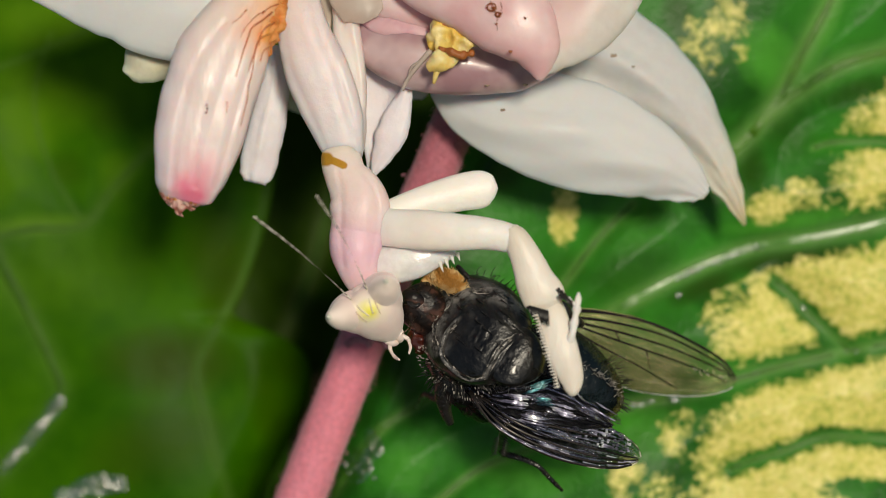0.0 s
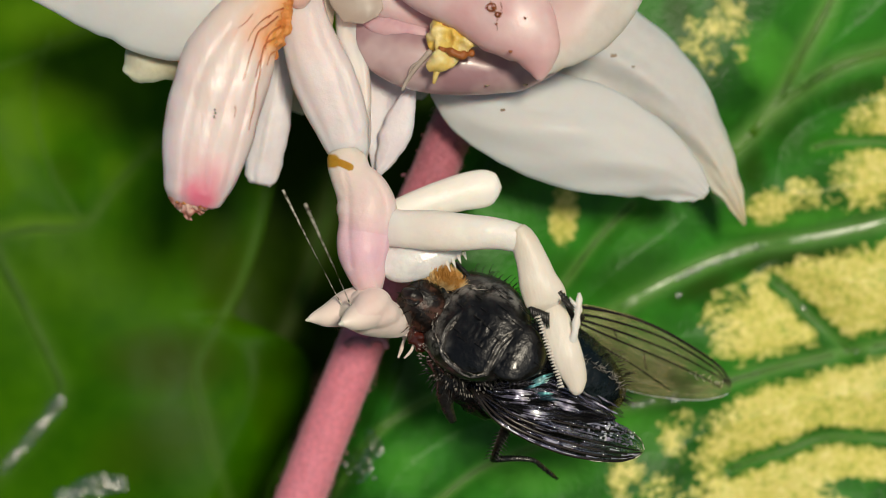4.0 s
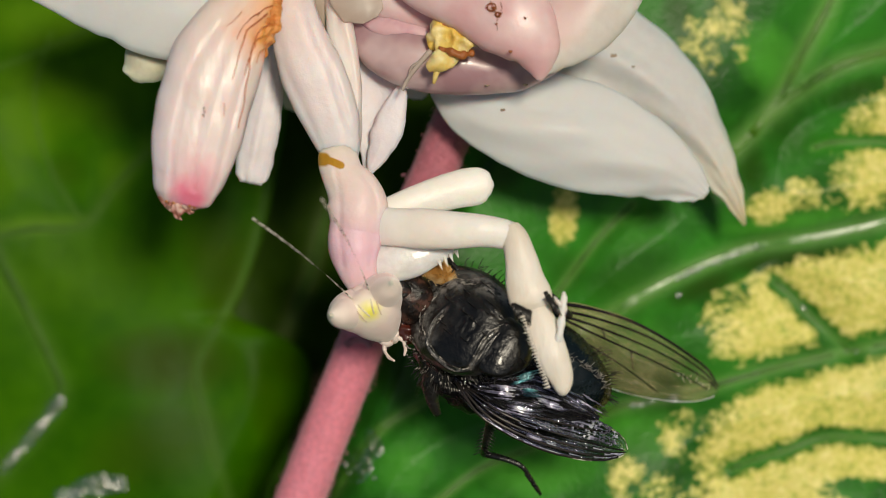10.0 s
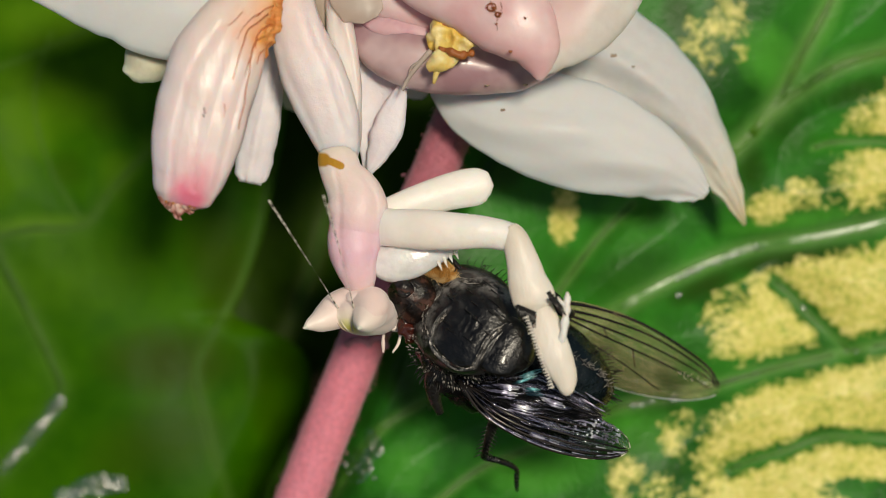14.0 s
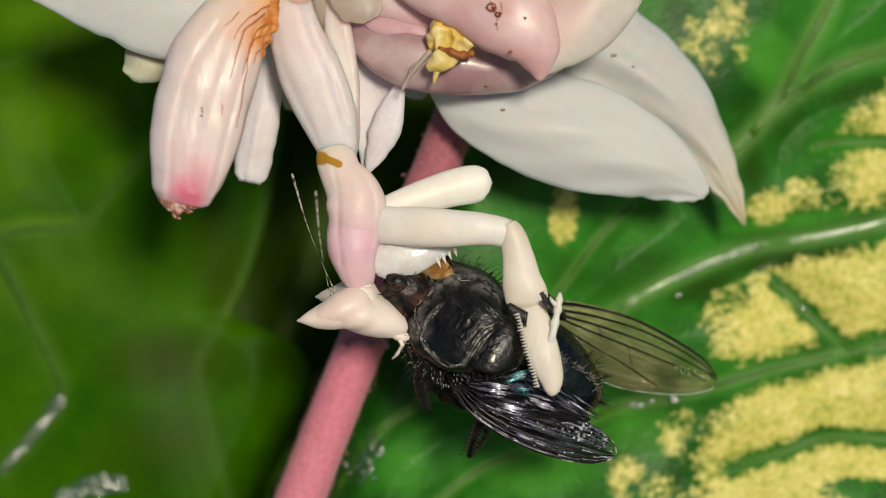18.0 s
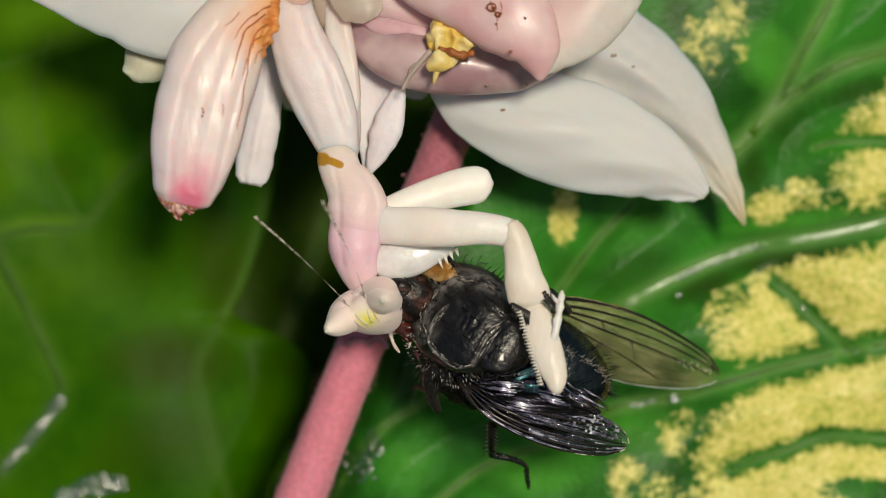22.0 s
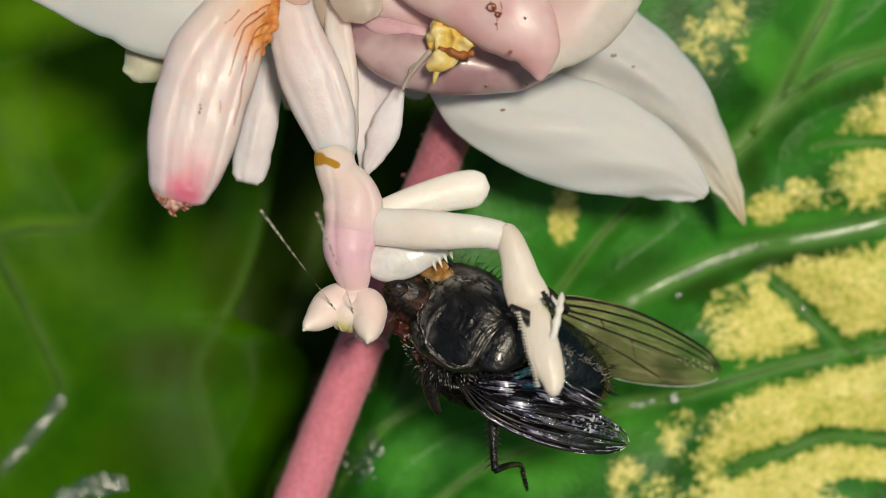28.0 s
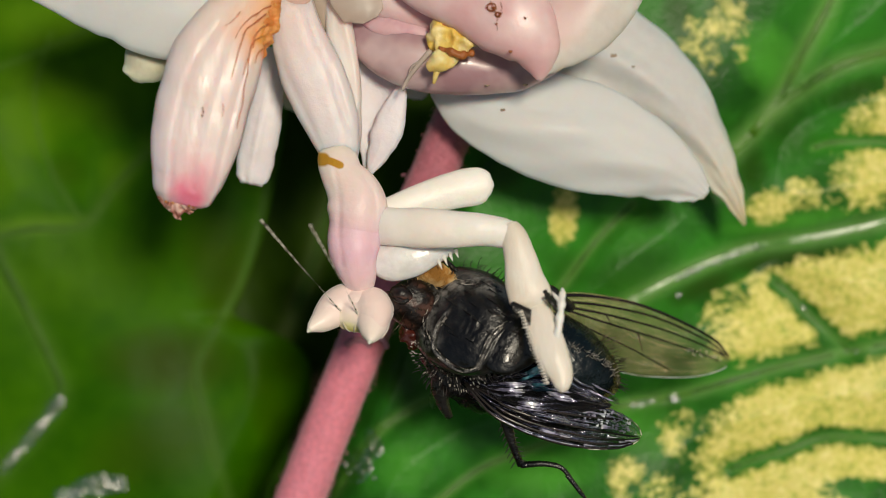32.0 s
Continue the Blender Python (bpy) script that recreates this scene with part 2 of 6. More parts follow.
    nt.links.new(math_node(nt, "ADD", fine, math_node(nt, "MULTIPLY", grit, 0.5)), bn.inputs["Height"])
    nt.links.new(bn.outputs[0], b.inputs["Normal"])
    return m


def wing_material(name, colour, see, rough, fade, relief, shine, sheen, streak=(2.2, 1.0), cut=0.5, outer=0.0):
    m = bpy.data.materials.new(name)
    m.use_nodes = True
    nt = m.node_tree
    b = nt.nodes["Principled BSDF"]
    k = noise_node(nt, 420, 3.0)
    nt.links.new(ramp_node(nt, [(0.35, tuple(c * 0.6 for c in colour)), (0.7, colour)], k), b.inputs["Base Color"])
    b.inputs["Roughness"].default_value = rough + 0.1
    b.inputs["Specular IOR Level"].default_value = 0.4
    a = math_node(nt, "ADD", 1 - see - 0.12, math_node(nt, "MULTIPLY", k, 0.24))
    a = math_node(nt, "SUBTRACT", a, math_node(nt, "MULTIPLY", math_node(nt, "POWER", attr_node(nt, "along"), fade[1]), fade[0]))
    nt.links.new(a, b.inputs["Alpha"])
    # the film's creases run along the veins
    co = nt.nodes.new("ShaderNodeCombineXYZ")
    nt.links.new(math_node(nt, "MULTIPLY", attr_node(nt, "along"), streak[0]), co.inputs[0])
    nt.links.new(math_node(nt, "MULTIPLY", attr_node(nt, "across"), streak[1]), co.inputs[1])
    nn = nt.nodes.new("ShaderNodeTexNoise")
    nn.inputs["Scale"].default_value, nn.inputs["Detail"].default_value, nn.inputs["Roughness"].default_value = 6.0, 5.0, 0.65
    nt.links.new(co.outputs[0], nn.inputs["Vector"])
    bn = nt.nodes.new("ShaderNodeBump")
    bn.inputs["Strength"].default_value, bn.inputs["Distance"].default_value = relief, 0.0004
    nt.links.new(nn.outputs["Fac"], bn.inputs["Height"])
    nt.links.new(bn.outputs[0], b.inputs["Normal"])
    # the sheen of the membrane, as strong where it is clear
    gl = nt.nodes.new("ShaderNodeBsdfGlossy")
    gl.inputs["Roughness"].default_value = rough
    nt.links.new(ramp_node(nt, [(cut, (0.02, 0.02, 0.02)), (cut + 0.07, sheen[0]), (cut + 0.16, sheen[1])], math_node(nt, "ADD", nn.outputs["Fac"], math_node(nt, "MULTIPLY", attr_node(nt, "along"), outer))), gl.inputs["Color"])
    nt.links.new(bn.outputs[0], gl.inputs["Normal"])
    mx = nt.nodes.new("ShaderNodeMixShader")
    clear = math_node(nt, "MULTIPLY", math_node(nt, "POWER", attr_node(nt, "along"), fade[1]), 0.9 * min(1, fade[0]))
    nt.links.new(math_node(nt, "MULTIPLY", math_node(nt, "SUBTRACT", 1.0, clear), shine), mx.inputs[0])
    nt.links.new(b.outputs[0], mx.inputs[1])
    nt.links.new(gl.outputs[0], mx.inputs[2])
    nt.links.new(mx.outputs[0], nt.nodes["Material Output"].inputs["Surface"])
    return m


def stain(m, colour, lo, hi, mid, width, strength=1.0):
    """Tints a ramp-coloured part where its length lies between lo and hi and its round lies near mid."""
    nt = m.node_tree
    b = nt.nodes["Principled BSDF"]
    old = b.inputs["Base Color"].links[0].from_socket
    n = noise_node(nt, 800, 3.0, 0.6)
    shift = math_node(nt, "MULTIPLY", math_node(nt, "SUBTRACT", n, 0.5), 0.14)
    a = math_node(nt, "ADD", attr_node(nt, "along"), shift)
    r = math_node(nt, "ABSOLUTE", math_node(nt, "SUBTRACT", math_node(nt, "ADD", attr_node(nt, "around"), math_node(nt, "MULTIPLY", shift, 0.5)), mid))
    soft = (hi - lo) * 0.45
    k = ramp_node(nt, [(max(lo, 0), (1 if lo <= 0 else 0,) * 3), (max(lo, 0) + soft, (1, 1, 1)), (min(hi, 1.0), (1 if hi >= 1 else 0,) * 3)], a)
    q = ramp_node(nt, [(width * 0.25, (1, 1, 1)), (width, (0, 0, 0))], r)
    f = mix_node(nt, 1.0, k, q, "MULTIPLY")
    nt.links.new(mix_node(nt, math_node(nt, "MULTIPLY", f, strength), old, colour), b.inputs["Base Color"])


SOIL = material("soil", [(0.3, (0.008, 0.007, 0.003)), (0.7, (0.03, 0.024, 0.012))], rough=0.95, bump=(300, 1.0), blotch=(40, 0.3), gloss=0.0)
LEAF_RIGHT = leaf_material("variegated_leaf", (0.010, 0.080, 0.006), (0.032, 0.232, 0.018), (0.68, 0.635, 0.165), 0.19)
LEAF_LEFT = leaf_material("green_leaf", (0.015, 0.080, 0.001), (0.040, 0.142, 0.001), (0.24, 0.34, 0.01), 0.04, 0.22, 0.08)
LEAF_LOW = leaf_material("gap_shade_leaf", (0.015, 0.042, 0.001), (0.030, 0.074, 0.002), (0.2, 0.3, 0.04), 0.05)
# A pale green vein; its whitest blotches are glints painted into the colour.
RIB_PALE = material("glint_blotched_rib", [(0.3, (0.09, 0.27, 0.04)), (0.55, (0.16, 0.34, 0.10)), (0.75, (0.42, 0.56, 0.34))], rough=0.25, flesh=0.1, blotch=(420, 0.5))
RIB = material("leaf_rib", [(0.3, (0.035, 0.14, 0.004)), (0.7, (0.075, 0.22, 0.015))], rough=0.45, flesh=0.1, gloss=0.3)
RIB_DULL = material("dull_leaf_rib", [(0.3, (0.038, 0.118, 0.004)), (0.7, (0.062, 0.165, 0.010))], rough=0.5, flesh=0.1, gloss=0.15)
# The stem's upper part is darker: the petals' shade is put into its colour.
STEM = material("pink_stem_shaded_top", [(0.0, (0.50, 0.20, 0.25)), (0.26, (0.54, 0.17, 0.23)), (0.42, (0.84, 0.26, 0.35)), (0.8, (0.88, 0.32, 0.41))], along=True, grain=(3200, 0.25), blotch=(350, 0.25), rough=0.6, bump=(2600, 0.5), flesh=0.3, sheen=0.2, gloss=0.3)
STEM_SHADE = material("mauve_stem_shade", [(0.3, (0.34, 0.13, 0.17)), (0.7, (0.60, 0.27, 0.31))], rough=0.5, flesh=0.2, bump=(2200, 0.3), blotch=(900, 0.4))
PETAL = material("white_petal", [(0.2, (0.64, 0.63, 0.64)), (0.8, (0.70, 0.685, 0.69))], rough=0.5, flesh=0.7, bump=(1400, 0.04), grain=(1800, 0.02), blotch=(160, 0.1), gloss=0.3)
PETAL_TIP = material("cream_tipped_petal", [(0.0, (0.60, 0.585, 0.60)), (0.6, (0.65, 0.625, 0.625)), (0.85, (0.69, 0.62, 0.52)), (1.0, (0.65, 0.51, 0.30))], along=True, rough=0.5, flesh=0.75, bump=(900, 0.08), grain=(1800, 0.06), blotch=(160, 0.12), gloss=0.3)
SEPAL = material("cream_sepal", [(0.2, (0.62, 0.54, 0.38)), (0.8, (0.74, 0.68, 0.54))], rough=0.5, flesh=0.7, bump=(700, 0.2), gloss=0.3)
LIP = material("mauve_lip", [(0.2, (0.38, 0.22, 0.25)), (0.5, (0.50, 0.34, 0.36)), (0.8, (0.62, 0.46, 0.47))], rough=0.36, flesh=0.4, bump=(700, 0.06), grain=(1500, 0.04), blotch=(300, 0.4), coat=0.2)
BRACT = material("pink_bract", [(0.2, (0.76, 0.46, 0.48)), (0.8, (0.82, 0.63, 0.63))], rough=0.36, flesh=0.6, bump=(1200, 0.12), grain=(1600, 0.05), blotch=(300, 0.4), gloss=0.45)
CREASE = material("magenta_crease", [(0.2, (0.56, 0.24, 0.32)), (0.8, (0.70, 0.44, 0.48))], rough=0.45, flesh=0.4, bump=(900, 0.1), grain=(1500, 0.05), blotch=(500, 0.4), gloss=0.3)
BRACT_FADE = material("pink_to_white_bract", [(0.2, (0.66, 0.60, 0.56)), (0.8, (0.74, 0.70, 0.66))], rough=0.42, flesh=0.6, bump=(500, 0.18), grain=(1600, 0.08), gloss=0.4)


def blush_across(m, colour, side=1.0):
    """Fades a sheet from its own colour to another across its width."""
    nt = m.node_tree
    b = nt.nodes["Principled BSDF"]
    old = b.inputs["Base Color"].links[0].from_socket
    k = math_node(nt, "ADD", math_node(nt, "MULTIPLY", attr_node(nt, "across"), side), math_node(nt, "MULTIPLY", math_node(nt, "SUBTRACT", noise_node(nt, 260, 3.0), 0.5), 0.8))
    f = ramp_node(nt, [(0.0, (0, 0, 0)), (0.55, (0.85, 0.85, 0.85)), (1.0, (1, 1, 1))], math_node(nt, "ADD", k, 0.45))
    nt.links.new(mix_node(nt, f, old, colour), b.inputs["Base Color"])


blush_across(BRACT_FADE, (0.72, 0.52, 0.51), -1.0)
CALYX = material("translucent_calyx", [(0.2, (0.58, 0.46, 0.38)), (0.8, (0.66, 0.57, 0.50))], rough=0.35, bump=(900, 0.12), grain=(1500, 0.05), blotch=(300, 0.4), see=0.38)
STAMEN = material("yellow_stamen", [(0.25, (0.98, 0.55, 0.09)), (0.55, (0.98, 0.70, 0.16)), (0.8, (0.98, 0.82, 0.42))], rough=0.5, flesh=0.1, bump=(1200, 0.6), blotch=(500, 0.4))
STAMEN_PALE = material("pale_yellow_stamen", [(0.25, (0.93, 0.66, 0.20)), (0.75, (0.94, 0.80, 0.42))], rough=0.5, flesh=0.35, bump=(1200, 0.5), blotch=(700, 0.3))
STREAK = material("orange_red_streak", [(0.3, (0.50, 0.11, 0.03)), (0.7, (0.66, 0.22, 0.07))], rough=0.5, bump=(2000, 0.3))
SPECK = material("brown_speck", [(0.3, (0.26, 0.17, 0.11)), (0.7, (0.40, 0.30, 0.22))], rough=0.6, bump=(2000, 0.3))
RUST = material("rusty_brown", [(0.3, (0.22, 0.05, 0.02)), (0.7, (0.42, 0.13, 0.03))], rough=0.5, bump=(2000, 0.5))
SKIN = material("white_cuticle", [(0.1, (0.75, 0.57, 0.55)), (0.45, (0.77, 0.635, 0.60)), (0.9, (0.79, 0.70, 0.675))], rough=0.4, flesh=0.8, flesh_scale=0.0012, bump=(1500, 0.1), grain=(1300, 0.04), blotch=(260, 0.3), gloss=0.42)
MESO = material("mesothorax_cuticle", [(0.0, (0.82, 0.55, 0.51)), (0.22, (0.77, 0.65, 0.65)), (0.55, (0.76, 0.68, 0.70)), (1.0, (0.78, 0.72, 0.74))], along=True, rough=0.42, flesh=0.8, flesh_scale=0.0012, bump=(1500, 0.14), grain=(1300, 0.05), blotch=(320, 0.25), gloss=0.5)
LIMB = material("ivory_cuticle", [(0.1, (0.92, 0.83, 0.75)), (0.5, (0.94, 0.88, 0.82)), (0.9, (0.95, 0.91, 0.87))], rough=0.4, flesh=0.35, bump=(1800, 0.16), grain=(1500, 0.04), blotch=(260, 0.3), gloss=0.45, sheen=0.25)
LIMB_TAN = material("tan_white_cuticle", [(0.1, (0.78, 0.69, 0.57)), (0.5, (0.83, 0.75, 0.65)), (0.9, (0.87, 0.80, 0.72))], rough=0.4, flesh=0.2, bump=(1800, 0.2), grain=(1500, 0.06), blotch=(300, 0.5), gloss=0.4, stretch=(1, 0.3, 1), sheen=0.25)
PRONOTUM = material("pronotum", [(0.0, (0.84, 0.72, 0.62)), (0.16, (0.86, 0.74, 0.70)), (0.40, (0.85, 0.66, 0.66)), (0.55, (0.84, 0.57, 0.64)), (0.78, (0.84, 0.55, 0.65)), (1.0, (0.86, 0.64, 0.63))], along=True, rough=0.42, flesh=0.6, bump=(1700, 0.16), grain=(1300, 0.06), gloss=0.38, blotch=(300, 0.15))
ABDOMEN = material("abdomen_cuticle", [(0.0, (0.86, 0.64, 0.52)), (0.2, (0.86, 0.73, 0.69)), (0.55, (0.86, 0.73, 0.73)), (0.8, (0.86, 0.67, 0.70)), (1.0, (0.84, 0.58, 0.56))], along=True, rough=0.36, flesh=0.75, flesh_scale=0.0012, bump=(1500, 0.2), grain=(1300, 0.05), gloss=0.5, stretch=(1, 0.25, 1))


def powder_glints(m, colour):
    """Pale powder and painted glints where the part's mask value says, broken up by grain."""
    nt = m.node_tree
    b = nt.nodes["Principled BSDF"]
    old = b.inputs["Base Color"].links[0].from_socket
    g = noise_node(nt, 1800, 4.0, 0.7)
    f = math_node(nt, "MULTIPLY", attr_node(nt, "dust"), ramp_node(nt, [(0.42, (0, 0, 0)), (0.62, (1, 1, 1))], g))
    nt.links.new(mix_node(nt, f, old, colour), b.inputs["Base Color"])


def blot(m, colour):
    """Solid pigment where the part's mask value is high."""
    nt = m.node_tree
    b = nt.nodes["Principled BSDF"]
    old = b.inputs["Base Color"].links[0].from_socket
    f = ramp_node(nt, [(0.30, (0, 0, 0)), (0.55, (1, 1, 1))], attr_node(nt, "dust"))
    nt.links.new(mix_node(nt, f, old, colour), b.inputs["Base Color"])


def pigment(m, colour, centre, near, far):
    """A soft round spot of pigment about a point of the part."""
    nt = m.node_tree
    b = nt.nodes["Principled BSDF"]
    old = b.inputs["Base Color"].links[0].from_socket
    tc, d = nt.nodes.new("ShaderNodeTexCoord"), nt.nodes.new("ShaderNodeVectorMath")
    d.operation = "DISTANCE"
    d.inputs[1].default_value = centre
    nt.links.new(tc.outputs["Object"], d.inputs[0])
    r = math_node(nt, "ADD", math_node(nt, "DIVIDE", d.outputs["Value"], far), math_node(nt, "MULTIPLY", math_node(nt, "SUBTRACT", noise_node(nt, 1600, 3.0), 0.5), 0.7))
    f = ramp_node(nt, [(near / far, (1, 1, 1)), (1.0, (0, 0, 0))], r)
    nt.links.new(mix_node(nt, f, old, colour), b.inputs["Base Color"])


blot(PRONOTUM, (0.50, 0.27, 0.03))
stain(ABDOMEN, (0.90, 0.24, 0.36), 0.54, 1.05, 0.29, 0.12, 1.0)
stain(ABDOMEN, (0.92, 0.38, 0.10), -0.1, 0.27, 0.44, 0.24, 1.0)
stain(ABDOMEN, (0.80, 0.70, 0.78), 0.15, 1.05, 0.06, 0.15, 0.7)
LOBE = material("lilac_white_cuticle", [(0.2, (0.77, 0.68, 0.73)), (0.8, (0.86, 0.79, 0.83))], rough=0.45, flesh=0.5, bump=(1700, 0.2), grain=(1300, 0.07), gloss=0.35)
BLUSH = material("rose_blush", [(0.2, (0.84, 0.46, 0.42)), (0.8, (0.88, 0.62, 0.56))], rough=0.36, flesh=0.3, bump=(900, 0.15))
TIP_SCALE = material("torn_tip", [(0.2, (0.46, 0.15, 0.10)), (0.5, (0.76, 0.36, 0.32)), (0.8, (0.86, 0.60, 0.50))], rough=0.45, flesh=0.2, bump=(1500, 0.5), blotch=(1400, 0.5))
ORANGE = material("orange_root", [(0.25, (0.62, 0.17, 0.03)), (0.7, (0.90, 0.36, 0.10))], rough=0.5, flesh=0.2, bump=(2200, 0.6), blotch=(900, 0.3))
FACE = material("face_cuticle", [(0.2, (0.95, 0.73, 0.68)), (0.8, (0.96, 0.84, 0.77))], rough=0.4, flesh=0.1, bump=(1700, 0.14), grain=(1300, 0.04), gloss=0.4)
HEAD = material("head_cuticle", [(0.2, (0.95, 0.73, 0.68)), (0.8, (0.96, 0.84, 0.77))], rough=0.4, flesh=0.1, bump=(1700, 0.14), grain=(1300, 0.04), gloss=0.4, sheen=0.3)
pigment(HEAD, (0.95, 0.86, 0.62), (0, 30 * GRID, 66 * GRID), 8 * GRID, 44 * GRID)
pigment(HEAD, (0.90, 0.84, 0.14), (0, 30 * GRID, 66 * GRID), 6 * GRID, 24 * GRID)
EYE_SKIN = material("mantis_eye", [(0.0, (0.97, 0.77, 0.70)), (0.4, (0.98, 0.80, 0.73)), (0.7, (0.98, 0.84, 0.75)), (1.0, (0.98, 0.88, 0.79))], along=True, rough=0.36, bump=(2500, 0.08), grain=(1400, 0.04), blotch=(700, 0.15), gloss=0.35, flesh=0.05, sheen=0.45)
SCAPE = material("tan_antenna_base", [(0.3, (0.80, 0.66, 0.44)), (0.7, (0.92, 0.82, 0.60))], rough=0.4, flesh=0.2, bump=(2500, 0.2), blotch=(1500, 0.4))
TIPWHITE = material("white_eye_tip", [(0.2, (0.78, 0.76, 0.62)), (0.8, (0.86, 0.85, 0.74))], rough=0.3, flesh=0.2, bump=(1500, 0.1))
TAN = material("tan_crease", [(0.3, (0.74, 0.56, 0.42)), (0.7, (0.84, 0.68, 0.55))], rough=0.5, bump=(2000, 0.2))
HAIR_PALE = material("pale_hair", [(0.3, (0.05, 0.04, 0.03)), (0.45, (0.30, 0.27, 0.20)), (0.6, (0.75, 0.72, 0.62))], rough=0.5, bump=(2000, 0), blotch=(4200, 0.3))
CHITIN = material("black_chitin", [(0.3, (0.004, 0.004, 0.005)), (0.7, (0.016, 0.015, 0.015))], rough=0.28, rough_var=0.3, bump=(1900, 0.6), blotch=(600, 0.3), gloss=0.6)
DUST = material("grey_dusted_chitin", [(0.3, (0.003, 0.003, 0.003)), (0.6, (0.011, 0.011, 0.011)), (0.8, (0.036, 0.035, 0.033))], rough=0.34, rough_var=0.3, bump=(1300, 0.4), blotch=(500, 0.5), grain=(2200, 0.5), gloss=0.5, coat=0.3)
powder_glints(DUST, (0.42, 0.41, 0.40))
TEAL = material("teal_black_chitin", [(0.3, (0.001, 0.002, 0.002)), (0.7, (0.002, 0.008, 0.010))], rough=0.26, bump=(1600, 0.4), grain=(2400, 0.5), gloss=0.5)
# Pale colours of the glints painted on the folded wing.
GLINT = material("pearly_glint", [(0.3, (0.14, 0.13, 0.19)), (0.55, (0.50, 0.48, 0.64)), (0.8, (0.90, 0.90, 0.95))], rough=0.2, rough_var=0.2, metal=0.5, bump=(1500, 0.25), blotch=(1100, 0.5))
GLINT_CYAN = material("cyan_glint", [(0.3, (0.02, 0.05, 0.07)), (0.55, (0.10, 0.36, 0.40)), (0.78, (0.58, 0.88, 0.88))], rough=0.22, rough_var=0.2, metal=0.6, bump=(1500, 0.7), blotch=(900, 0.4))
SEAM = material("pale_grey_chitin", [(0.3, (0.12, 0.11, 0.10)), (0.7, (0.45, 0.42, 0.38))], rough=0.5, bump=(3000, 0.8), blotch=(2500, 0.6))
HAIR = material("black_hair", [(0.3, (0.006, 0.006, 0.006)), (0.7, (0.02, 0.018, 0.015))], rough=0.4, bump=(2000, 0))
BROWN = material("wet_dark_brown", [(0.3, (0.003, 0.002, 0.002)), (0.6, (0.016, 0.008, 0.006)), (0.8, (0.075, 0.032, 0.023))], rough=0.38, rough_var=0.2, bump=(1500, 0.4), blotch=(900, 0.5))
HAIR_BROWN = material("brown_hair", [(0.3, (0.015, 0.009, 0.006)), (0.7, (0.09, 0.06, 0.035))], rough=0.4, bump=(2000, 0), blotch=(1500, 0.5))
GOLD = material("orange_pile", [(0.3, (0.66, 0.32, 0.07)), (0.7, (0.90, 0.66, 0.34))], rough=0.55, bump=(2500, 0.4), blotch=(1200, 0.5))
GARNET = material("red_brown_eye", [(0.3, (0.06, 0.012, 0.008)), (0.7, (0.20, 0.04, 0.025))], rough=0.22, bump=(4000, 0.2), coat=0.4)
WING = wing_material("clear_wing", (0.64, 0.53, 0.27), 0.68, 0.2, (0.30, 0.7), 0.5, 0.16, ((1.0, 0.74, 0.40), (0.95, 0.92, 0.85)), (1.2, 1.2), 0.50)
WING_DARK = wing_material("folded_wing", (0.008, 0.008, 0.009), 0.26, 0.14, (0.95, 2.4), 1.0, 0.8, ((0.62, 0.60, 0.8), (1.0, 1.0, 1.0)), (0.5, 1.0), 0.50, 0.05)
WING_ROOT = wing_material("dark_wing_root", (0.006, 0.007, 0.009), 0.0, 0.20, (0.0, 1.0), 1.0, 0.75, ((0.58, 0.56, 0.72), (0.95, 0.95, 1.0)), (0.6, 0.7), 0.50)
VEIN = material("wing_vein", [(0.3, (0.010, 0.008, 0.007)), (0.7, (0.025, 0.02, 0.018))], rough=0.18, bump=(2000, 0))
SHELL_WHITE = material("glossy_white_cuticle", [(0.2, (0.80, 0.79, 0.80)), (0.8, (0.90, 0.89, 0.88))], rough=0.22, flesh=0.35, bump=(700, 0.35), coat=0.3)


def clear_water(name, shine, relief=0.5):
    """Water so thin that it lets the light straight through; only its surface glints."""
    m = bpy.data.materials.new(name)
    m.use_nodes = True
    nt = m.node_tree
    tr, gl, mx = nt.nodes.new("ShaderNodeBsdfTransparent"), nt.nodes.new("ShaderNodeBsdfGlossy"), nt.nodes.new("ShaderNodeMixShader")
    tr.inputs["Color"].default_value = (0.93, 0.97, 0.93, 1)
    gl.inputs["Roughness"].default_value = 0.22
    bn = nt.nodes.new("ShaderNodeBump")
    bn.inputs["Strength"].default_value, bn.inputs["Distance"].default_value = relief, 0.0002
    nt.links.new(noise_node(nt, 2200, 2.0), bn.inputs["Height"])
    nt.links.new(bn.outputs[0], gl.inputs["Normal"])
    mx.inputs[0].default_value = shine
    nt.links.new(tr.outputs[0], mx.inputs[1])
    nt.links.new(gl.outputs[0], mx.inputs[2])
    nt.links.new(mx.outputs[0], nt.nodes["Material Output"].inputs["Surface"])
    return m


DEW = clear_water("dew", 0.3)
FILM = clear_water("water_film", 0.24, 0.6)


# ---- ground ----


def ground():
    me = bpy.data.meshes.new("ground")
    bm = bmesh.new()
    bmesh.ops.create_grid(bm, x_segments=60, y_segments=60, size=1.0)
    for v in bm.verts:
        k = max(abs(v.co.x), abs(v.co.y))
        v.co *= 0.35 + 60 * k ** 6
        if k < 0.8:
            v.co.z = 0.004 * noise.noise(v.co * 40)
    bm.to_mesh(me)
    bm.free()
    me.materials.append(SOIL)
    tagged(new("ground", me), "dark soil under the plant leaves", "ground", kind="structure")


ground()


# ---- leaves ----


